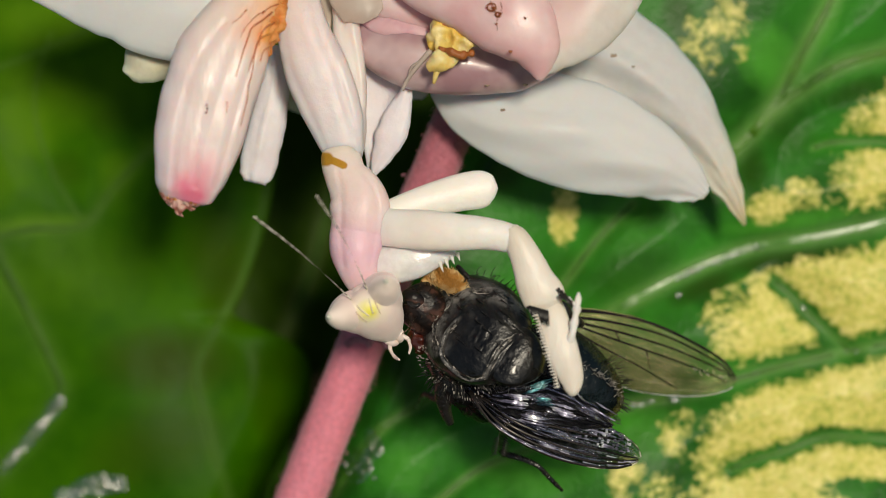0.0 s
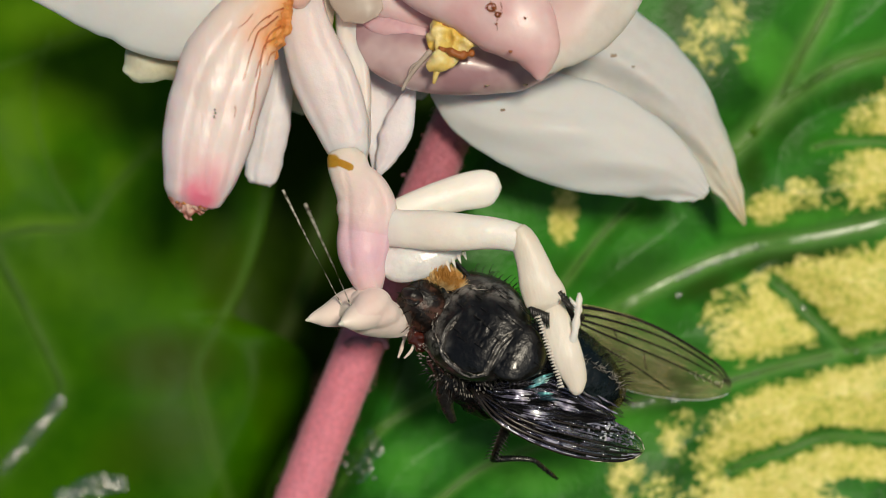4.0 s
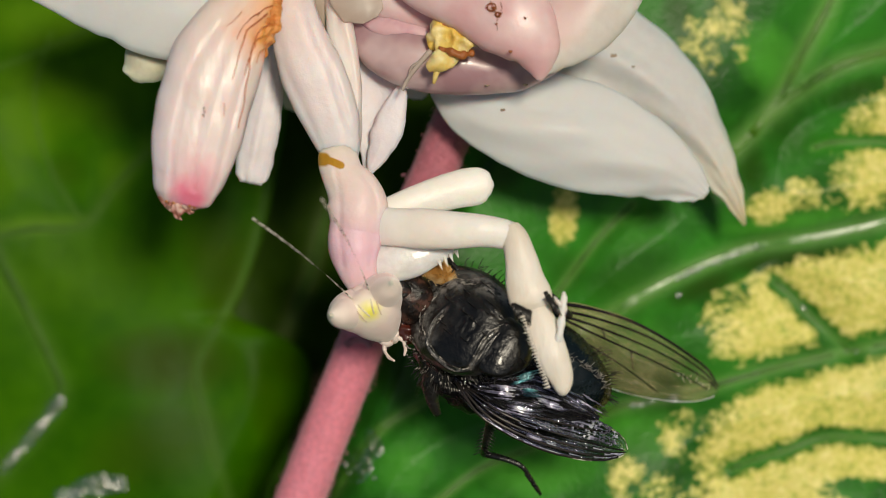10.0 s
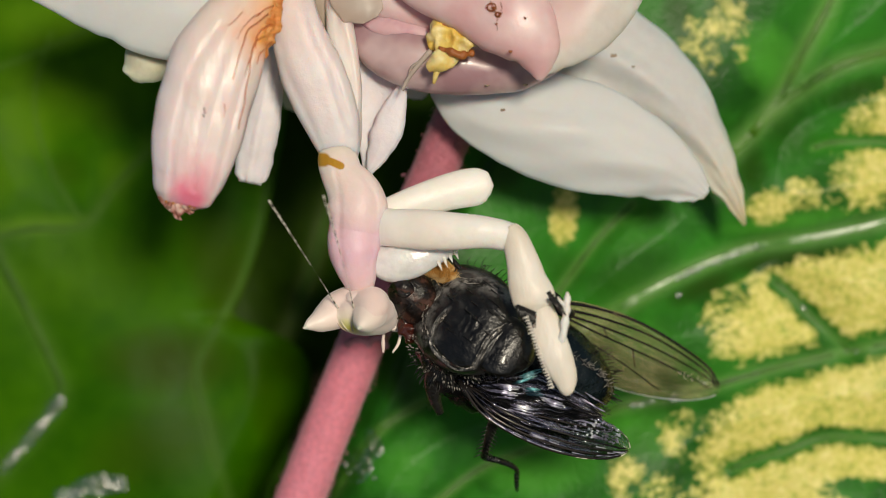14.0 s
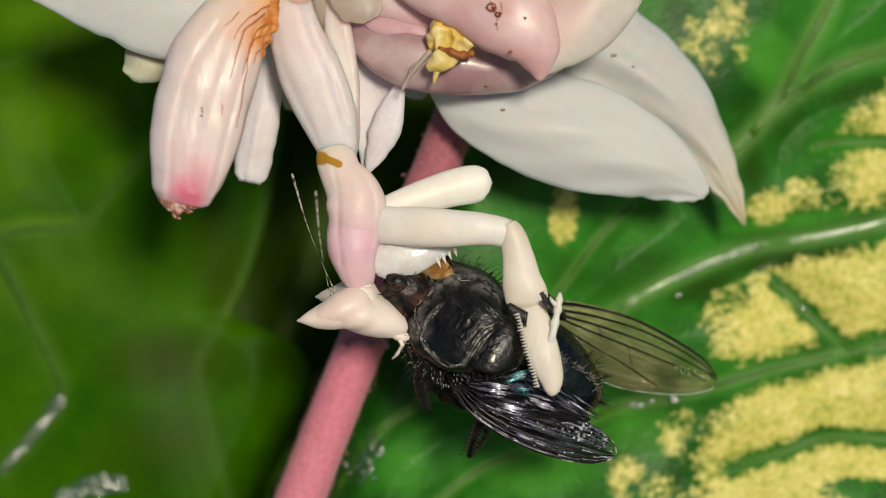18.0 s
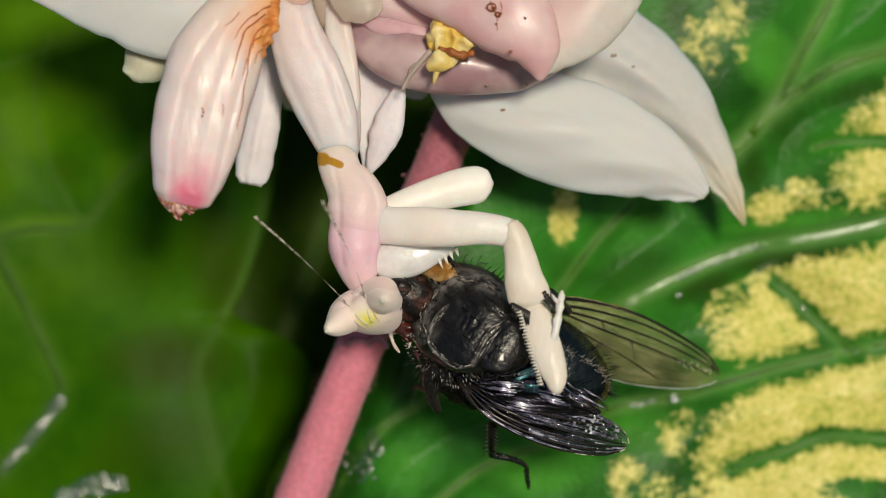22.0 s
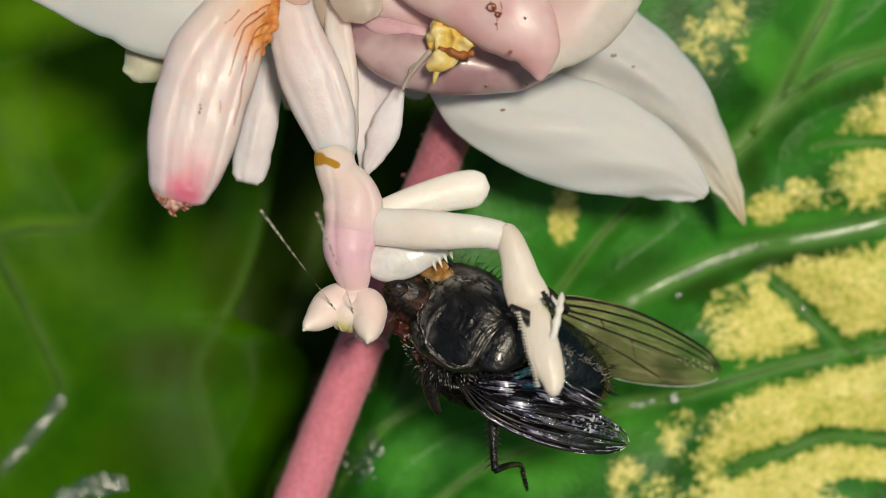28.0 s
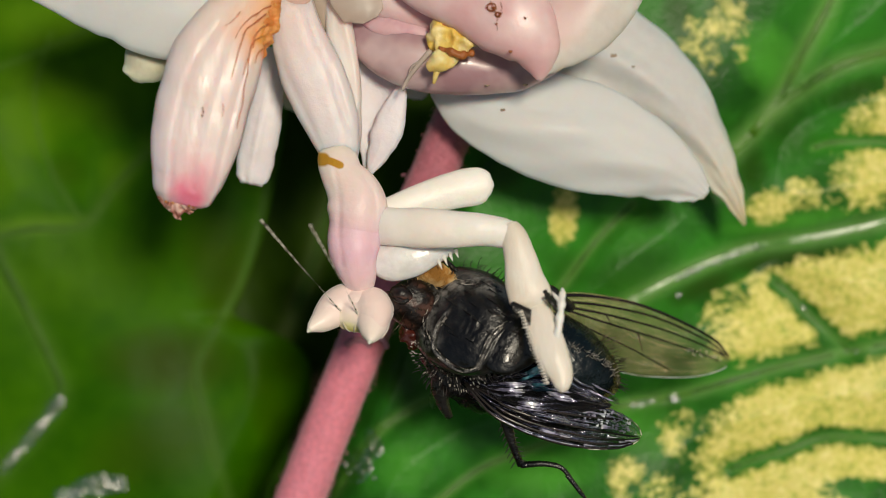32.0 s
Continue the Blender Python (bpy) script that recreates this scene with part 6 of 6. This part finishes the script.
    fly_rows = [(0, 0.2, 0.4, 0.5, 0.876, -0.479, 0.004), (0.5, 0.1, 0.1, -3.4, 0.229, -0.212, 0.002), (1, 0.1, -0.2, -5.5, -0.291, -0.191, -0.003), (1.5, 1, 1.1, 2.6, 0.851, -0.315, 0.01), (2, 0.2, -0, 0.5, -0.022, -0.413, 0),
        (2.5, 0.9, 0.4, 2, 0.253, -0.316, 0.003), (3, 1.1, 0.9, 4.2, 0.929, -0.424, 0.009), (3.5, -0.2, 0.4, 2.4, 0.902, -0.358, 0.011), (5.5, -0.1, 0.1, 1.4, 0.591, -0.12, 0.007), (6, 0, 0, 0, 0, 0, 0),
        (6.5, 0.6, 0.2, 1.1, 0.172, -0.185, 0.014), (7, 1.2, -0.4, 2.9, 0.295, -0.271, 0.013), (7.5, 0.4, 0.2, 0.4, -0.174, -0.147, 0.006), (8, -0, 0.1, 2.1, 0.393, -0.289, 0.022), (8.5, 0, -0.2, 0.6, -0.193, -0.043, 0.002),
        (9, -0.4, -0.3, 2, 0.031, -0.07, 0.003), (9.5, 0, -0.2, 1, 0.123, -0.001, 0.004), (10, -0, -0.2, 0, 0.249, -0.014, 0.015), (10.5, -0.2, 0.2, 0.7, 0.685, 0.108, 0.017), (11, 0.5, 0.1, -0.3, 0.327, 0.087, 0.016),
        (11.5, 0, -0.1, -1, 0.1, 0.075, 0.017), (12, -0.1, -0.3, -0.9, 0.09, 0.071, 0.012), (12.5, 0.6, 0.5, 0.4, 0.389, -0.025, 0.022), (13, 0.5, 0.2, 0.2, 0.324, 0.115, 0.01), (13.5, -0.4, 0.9, -0.4, 0.501, 0.176, 0.017),
        (14, 0.5, 0.2, 0.1, 0.381, 0.041, 0.017), (14.5, 1.2, 0.4, 0.5, 0.048, 0.045, -0.001), (16.5, -0.2, -0.1, -0.2, 0.184, -0.137, 0.024), (17, -0.3, 0, -2.4, 0.284, 0.125, 0.016), (17.5, -0.2, -0.1, -1.8, 0.138, -0.127, 0.021),
        (18, -0.3, 0.2, -2.5, -0.021, 0.161, 0.027), (18.5, -0.4, 0.1, -0.5, 0.169, -0.082, 0.04), (19, -0.4, 0.2, -0, 0.34, 0.031, 0.034), (19.5, 0.1, 0.4, -2.4, 0.408, 0.451, 0.011), (20, -0.3, -0, -0.8, 0.159, 0.158, 0.019),
        (20.5, -0.1, -0.2, 0.6, -0.517, 0.149, 0), (21, -0, -0.1, 0.3, -0.187, 0.015, 0), (21.5, -0.1, -0.1, -0, -0.15, 0.176, -0), (22, 0.2, 1.2, 0.9, 0.248, 0.142, 0.001), (22.5, 0.3, 3.2, 0.1, 0.555, 0.321, -0.012),
        (23, -0.4, 1.2, 1.1, 0.314, 0.107, 0), (23.5, -0, 1.3, -1.6, 0.409, 0.291, 0.002), (24, -0.9, 1.2, -0, 0.309, 0.182, 0.008), (24.5, -0.4, 0.7, -2.4, 0.056, 0.246, -0.002), (25, 0.6, 2.9, -0.3, 0.583, 0.262, -0.008),
        (25.5, -0.3, 1.1, -0.8, 0.397, 0.209, 0.007), (27.5, -0.1, 0.4, 2.7, 0.814, 0.263, 0.001), (28, -0, -0.1, 1.6, 0.146, 0.137, -0.006), (28.5, -0.1, 0.1, 2.8, 0.5, 0.136, -0.005), (29, -0.1, 0.3, 2.7, 0.602, 0.095, 0.001),
        (29.5, -0.1, -0.1, 2.7, 0.078, 0.096, -0.005), (30, -0, 0.1, 3.8, 0.515, -0.033, -0.004), (30.5, -0, 0.1, 6.1, 0.421, -0.12, -0.003), (31, 0, 0.1, 2.7, 0.5, -0.077, -0.004), (31.5, 0, -0, 4, 0.623, 0.008, -0.009),
        (32, 0, -0.1, 5, 0.43, -0.034, -0.009)]
    femur = [(0, 7.9, 5.8, 14.5), (0.5, -1.3, 0.9, 3.9), (1, -2.4, 1, 5.2), (1.5, 15, 6.2, 10.7), (2, 15.9, 5.4, 7.4),
        (2.5, 16.2, 6, 9.4), (3, 13.5, 6, 11.1), (3.5, 14.4, 6, 10.7), (5.5, 15.2, 4, 3.1), (6, 2, 0.6, 0.5),
        (6.5, 15.5, 3.5, 1.3), (7, 15.1, 3.7, 2.2), (7.5, 15.9, 3.3, 0.3), (8, 4.4, 1.7, 3), (8.5, 0.2, 0.3, 1),
        (9, 3.4, 1.3, 2), (9.5, 3.3, 1.5, 2.7), (10, 3.4, 1.5, 2.8), (10.5, 8.3, 2.9, 4.1), (11, 4, 1.9, 3.7),
        (11.5, 4.8, 2, 3.6), (12, 3.8, 1.8, 3.5), (12.5, 14.1, 4.4, 5.2), (13, 0.4, 0.9, 2.9), (13.5, 1.3, 1.8, 5.2),
        (14, 5.1, 2.8, 5.9), (14.5, -1, 0.9, 3.7), (16.5, 15.3, 3.8, 2.4), (17, 15.3, 2.3, -2.6), (17.5, 15.2, 3.7, 2.3),
        (18, 15.3, 3.5, 1.4), (18.5, 14.4, 3.2, 1.1), (19, 14.5, 3.4, 1.8), (19.5, -5, -1.3, -1.2), (20, 14.8, 3, 0.2),
        (20.5, -1.5, -0.8, -1.7), (21, 8.1, 1.3, -1), (21.5, -8.1, -1.8, -0.5), (22, 15.9, 3.7, 1.7), (22.5, 13.8, 4, 4.1),
        (23, 15.1, 4.1, 3.6), (23.5, 14.7, 5, 6.9), (24, 8, 3.5, 6.5), (24.5, 3.2, 2, 4.5), (25, 14.7, 5.4, 8.3),
        (25.5, 14.8, 4.7, 6), (27.5, -11.5, 1.5, 12.7), (28, 4.4, 2.8, 6.5), (28.5, 3, 2.6, 6.7), (29, 8.9, 3.7, 6.6),
        (29.5, 6, 2.4, 4.2), (30, 15.4, 4.5, 4.8), (30.5, 15.3, 4.2, 4.1), (31, 15.7, 4.8, 5.7), (31.5, 10.5, 3.3, 4.1),
        (32, 4.4, 1.8, 3.2)]
    tibia = [(0, 6.7, 1.9, 2.4, 0.913, 0.19, -0.575), (0.5, -1, -0.1, 0.9, 0.241, 0.077, 0.064), (1, -3.6, -0.7, 1.3, 0.321, 0.121, 0.125), (1.5, 6.1, 1.9, 3.9, 0.687, 0.06, -1.002), (2, 6.6, 2.1, 4.2, 0.491, -0.014, -1.037),
        (2.5, 7, 2.2, 4.2, 0.608, 0.029, -1.066), (3, 4.7, 1.7, 4.8, 0.716, 0.073, -0.909), (3.5, 5.5, 1.8, 4.5, 0.691, 0.062, -0.962), (5.5, 5.8, 1.4, 0.1, 0.225, -0.094, -0.976), (6, 2, 0.5, -0.1, 0.039, -0.027, -0.127),
        (6.5, 5.9, 1.6, 1.2, 0.109, -0.122, -0.985), (7, 5.5, 1.6, 2.6, 0.166, -0.108, -0.965), (7.5, 6.2, 1.6, 1.2, 0.05, -0.134, -1.007), (8, 5.5, 1.5, 1.1, 0.202, -0.025, -0.285), (8.5, 6.1, 1.5, -0.2, 0.064, 0.008, -0.017),
        (9, 5.9, 1.5, 0.8, 0.137, -0.027, -0.217), (9.5, 6.7, 1.7, 0.2, 0.183, -0.015, -0.215), (10, 5.6, 1.8, 4.3, 0.191, -0.015, -0.222), (10.5, 4.1, 1.4, 3.5, 0.285, -0.047, -0.537), (11, 5.1, 1.6, 3.5, 0.249, -0.008, -0.262),
        (11.5, 5.2, 1.6, 3.4, 0.242, -0.021, -0.312), (12, 4.8, 1.6, 3.6, 0.234, -0.01, -0.25), (12.5, 4.7, 1.7, 4.6, 0.356, -0.056, -0.914), (13, 4.9, 1.6, 3.6, 0.189, 0.033, -0.034), (13.5, 5.1, 1.6, 3.3, 0.334, 0.056, -0.1),
        (14, 5.2, 1.8, 4.8, 0.39, 0.017, -0.342), (14.5, 5.8, 2, 5.6, 0.234, 0.069, 0.043), (16.5, 5.6, 1.8, 3.9, 0.179, -0.105, -0.974), (17, -4.3, -0.7, 3, -0.14, -0.168, -0.958), (17.5, 5.6, 1.6, 2.4, 0.172, -0.107, -0.972),
        (18, 2.2, 0.5, -0.3, 0.119, -0.119, -0.97), (18.5, 4.7, 1.4, 2.3, 0.1, -0.123, -0.913), (19, 4.9, 1.3, 1.1, 0.14, -0.114, -0.921), (19.5, -0.1, -0.3, -2, -0.098, 0.086, 0.304), (20, -1.4, -0.2, 1.2, 0.043, -0.135, -0.937),
        (20.5, -5.6, -1.4, 0, -0.116, 0.01, 0.1), (21, -6.7, -1.6, 0.2, -0.041, -0.117, -0.504), (21.5, 0.3, 0, -0.6, -0.07, 0.171, 0.491), (22, -4.9, -1.2, 0.2, 0.137, -0.115, -1.015), (22.5, -2.4, -0.8, -2.3, 0.284, -0.076, -0.885),
        (23, 1.5, 0.4, -0.2, 0.251, -0.087, -0.968), (23.5, -3.1, -1.2, -3.8, 0.458, -0.025, -0.958), (24, -5.1, -1.4, -1, 0.431, -0.001, -0.528), (24.5, -6, -1.8, -3, 0.296, 0.015, -0.218), (25, 1.4, 0.1, -2.4, 0.546, 0.006, -0.964),
        (25.5, -2, -0.8, -2.4, 0.406, -0.042, -0.961), (27.5, -11.7, -2.7, 0.9, 0.737, 0.498, 0.608), (28, -8.5, -2.1, -0.2, 0.427, 0.036, -0.305), (28.5, -9.3, -2.3, 0, 0.432, 0.058, -0.215), (29, -9.6, -2.2, 1.1, 0.436, -0.007, -0.59),
        (29.5, -8.1, -1.8, 1.8, 0.283, -0.024, -0.391), (30, -1.3, 0.1, 3.7, 0.33, -0.065, -0.996), (30.5, -3.4, -0.3, 4.3, 0.283, -0.078, -0.981), (31, 6.3, 1.9, 3.6, 0.386, -0.048, -1.018), (31.5, -7.4, -1.4, 3.7, 0.286, -0.062, -0.678),
        (32, -9.5, -1.9, 3.9, 0.216, -0.022, -0.285)]
    head = [(0, 57.1, 11.5, 32.2), (1, 53.2, 27.2, 28.2), (2, 62, 1.9, 30.1), (3, 70.9, -21.1, 35.1), (3.5, 72.5, -33.1, 36.9),
        (5.5, 79.9, -85.7, 46.7), (6, 74, -67.2, 37.1), (7, 71.5, -34.1, 44), (8, 65.8, -27.8, 40.3), (9, 59.1, -37.6, 48.7),
        (10, 58.2, 12.1, 26.7), (11, 59.6, 14.3, 27.8), (12, 64.9, 1.9, 32.8), (13, 83.1, -23.8, 26.5), (14, 84.7, -27.4, 27),
        (14.5, 80.4, -30.5, 22.1), (16.5, 79.2, -81.8, 40.8), (17, 76.9, -105.8, 50.7), (18, 66.8, -99.3, 54.8), (19, 72.4, -109.9, 31.5),
        (20, 79.1, -57.5, 17.2), (21, 76.8, -23.4, 34.5), (22, 73.9, 1.6, 34.2), (23, 75.5, -3.7, 38.4), (24, 80.9, -9.6, 27),
        (25, 81.2, -20.6, 34.3), (25.5, 83.5, -15.4, 30.4), (27.5, 86, -16.1, 3.8), (28, 102, -19.2, 4.6), (28.5, 98.9, -22, -0.7),
        (29, 95.2, -23.5, 23.1), (29.5, 98.6, -24.4, 21.2), (30, 93.9, -23.7, 27.3), (31, 91.1, -19.5, 20.8), (32, 102.6, -23.7, 11)]
    ant0 = [(0, -27.6, 0, 12.2), (1, -26.8, 0, 19.8), (2, -31.4, 0, 5.4), (3, -43.9, 0, -2.4), (6, -52.9, 0, -1.5),
        (7, -42.6, 0, -11.1), (8, -36.8, 0, -9.2), (9, -32.5, 0, -19.4), (10, -30, 0, 18.6), (11, -35.3, 0, 13.9),
        (12, -38.2, 0, 9.3), (13, -53.7, 0, 13.7), (14, -51.1, 0, 11.2), (17, -67.9, 0, 10.5), (18, -60.9, 0, -5.3),
        (19, -59.6, 0, 6.9), (20, -50.4, 0, 19.1), (21, -44.3, 0, 10.2), (22, -45.1, 0, 9.7), (23, -44.2, 0, 8),
        (24, -51.2, 0, 15.5), (25, -51.7, 0, 6), (28, -53, 0, 36.7), (29, -48.2, 0, 19.3), (30, -51.4, 0, 18.2),
        (31, -46.4, 0, 22.8), (32, -50.1, 0, 29.2)]
    ant1 = [(0, -14.7, 0, -8.2), (1, -9.3, 0, -2.1), (2, -32.5, 0, -12.7), (3, -36.6, 0, -21.7), (6, -56.7, 0, -16.1),
        (7, -41.6, 0, -26.7), (8, -41, 0, -23.7), (9, -32.1, 0, -41.6), (10, -14.7, 0, -3.9), (11, -37.8, 0, -11.7),
        (12, -28.2, 0, -16.4), (13, -55.6, 0, -8.6), (14, -53.1, 0, -10.8), (17, -78, 0, 2.3), (18, -74.3, 0, -23.5),
        (19, -64.7, 0, 0.5), (20, -60.2, 0, -13.9), (21, -41.8, 0, -24.1), (22, -31.1, 0, -16.9), (23, -40.2, 0, -16.5),
        (24, -36.6, 0, -12.1), (25, -40.4, 0, -22.9), (28, -55.7, 0, 13.8), (29, -50.4, 0, -7.6), (30, -46.7, 0, -13.9),
        (31, -42.7, 0, -1.9), (32, -51.5, 0, 9.4)]
    wing = [(0, 0, 0, 3.9), (0.5, 0, 0, 4.2), (1, 0, 0, 5.6), (1.5, 0, 0, -0.7), (2, 0, 0, -0.5),
        (2.5, 0, 0, -1.3), (3, 0, 0, -1.5), (6, 0, 0, 0), (6.5, 0, 0, -1.2), (7, 0, 0, -2.8),
        (7.5, 0, 0, -1.5), (10, 0, 0, -1), (10.5, 0, 0, -1.4), (11, 0, 0, -2.2), (11.5, 0, 0, -2.1),
        (12, 0, 0, -1.2), (12.5, 0, 0, -2.4), (13, 0, 0, -1.8), (13.5, 0, 0, -0.9), (14, 0, 0, -1.3),
        (14.5, 0, 0, -1.5), (18, 0, 0, 4.5), (18.5, 0, 0, 5.3), (19, 0, 0, 3.2), (19.5, 0, 0, 4.1),
        (22, 0, 0, 1.4), (22.5, 0, 0, 2.5), (23, 0, 0, 1.4), (23.5, 0, 0, 2.6), (24, 0, 0, 2.1),
        (24.5, 0, 0, 3.1), (25, 0, 0, 2.6), (25.5, 0, 0, 2.7), (27.5, 0, 0, 1.7), (28, 0, 0, 1.5),
        (29.5, 0, 0, 1.1), (30, 0, 0, 1.7), (30.5, 0, 0, 0.3), (31, 0, 0, 2.3), (31.5, 0, 0, 2),
        (32, 0, 0, 1.4)]
    hind = [(0, 60.7, -10.1, 2.6), (1, 30.6, -3.5, 23.4), (2, 70.8, -10, 26.2), (3, 58, -10.6, -10.5), (6, 35.3, -6.3, -4),
        (7, 49.9, -8.1, 4.4), (8, 60.9, -10.8, -6.8), (9, 56.6, -10.8, -16.7), (10, 48.3, -8.3, -1.1), (11, 57.9, -9.2, 8.6),
        (12, 41.3, -6.9, 0.9), (13, 25.7, -4.3, 0), (14, 40.8, -7.1, -3.1), (17, 62.3, -9.2, 18.9), (18, 41.5, -7.3, -3.5),
        (19, 45.8, -6.2, 20.8), (20, 21.5, -2.3, 17.9), (21, 25.7, -3.3, 13.6), (22, 42.8, -6.7, 7.4), (23, 35.1, -4.9, 14.6),
        (24, 4.7, 1, 24.4), (25, 31.4, -4.6, 9.7), (28, 4.2, 0, 10.4), (29, 43.3, -6.8, 6.6), (30, 41.6, -6.5, 7.3),
        (31, 44.6, -8.5, -12.8), (32, 20.8, -1.8, 23.4)]
    foot = [(0, -10.9, -18.4, 7.7), (0.5, 14.4, 24.5, -3), (1, 39.7, 67.3, -14.1), (2, 21.7, 36.8, -58.8), (2.5, 7.2, 12.2, -20.2),
        (3, -7.2, -12.3, 18.5), (4.5, 16.2, 27.5, 0.8), (6, 39.4, 66.8, -18.4), (7, 31.8, 54, -36.3), (8, 27.2, 46.1, -42.9),
        (8.5, 11.5, 19.4, -9.9), (9, -4.6, -7.9, 22.3), (10, -6.4, -10.8, -3.5), (10.5, 11, 18.7, -24.1), (11, 28.6, 48.6, -44.1),
        (12, 3, 5.2, -19), (13, 16.4, 27.9, -24.4), (14, 6.7, 11.3, -30.8), (17, 27, 45.9, -49.8), (18, 37.3, 63.4, -25.9),
        (19, 34.1, 57.8, -32.4), (20, 22.3, 37.9, -34.8), (21, 18.4, 31.2, -36.1), (22, 3.7, 6.2, -35.9), (23, 22.8, 38.8, -39.3),
        (24, 31.3, 53, -6), (25, 38.3, 65, -12.4), (28, 26.2, 44.4, -16.6), (29, 4.3, 7.3, -40), (30, 4.2, 7.1, -36.6),
        (31, 35.4, 60.1, -27.9), (31.5, 14.3, 24.3, -26.8), (32, -6.8, -11.5, -23.4)]
    fore = [(0, 19.9, -66.4, 9.6), (1, 21.3, -71.1, 16.3), (2, 19.8, -65.9, -4.8), (3, 21.9, -72.9, 15.6), (6, 22.3, -74.4, 19.5),
        (7, 21.5, -71.5, 16), (8, 21, -70.2, 8.7), (9, 21.5, -71.7, 17), (10, 21.6, -72.1, 11), (11, 18.2, -60.6, 4.2),
        (12, 22.5, -74.9, 23.9), (13, 21.5, -71.7, 24.3), (14, 21.8, -72.5, 24.5), (16.5, 21.8, -72.6, 15.8), (17, 20.8, -69.5, 21.7),
        (17.25, 10.6, -35.3, -4.1), (17.5, -0, 0.1, -27.8), (17.75, 11.2, -37.4, -4.9), (18, 22.1, -73.6, 20.3), (18.5, 22, -73.2, 14.6),
        (18.75, 11.3, -37.7, -14), (19, 0, -0.1, -39.6), (19.5, 7.5, -24.9, -29.4), (20, 21.3, -70.9, 11), (21, 22.2, -74.1, 17),
        (22, 20.5, -68.3, 15.3), (23, 21.2, -70.8, 16.5), (24, 21.7, -72.5, 12.7), (25, 21.5, -71.6, 25.6), (28, 22, -73.5, 24.2),
        (29, 21.6, -71.9, 19.9), (30, 21.7, -72.4, 21.1), (31, 22.7, -75.8, 25.6), (32, 21.8, -72.6, 17.1)]
    sway(mantis, mantis_rows)
    sway(fly, fly_rows)
    bend(femur_part, femur)
    bend(tibia_part, tibia)
    bend(head_part, head)
    bend(antennae[0], ant0)
    bend(antennae[1], ant1)
    bend(wing_part, wing)
    bend(hind_leg, hind)
    bend(hind_foot, foot)
    bend(fore_leg, fore)


motions()
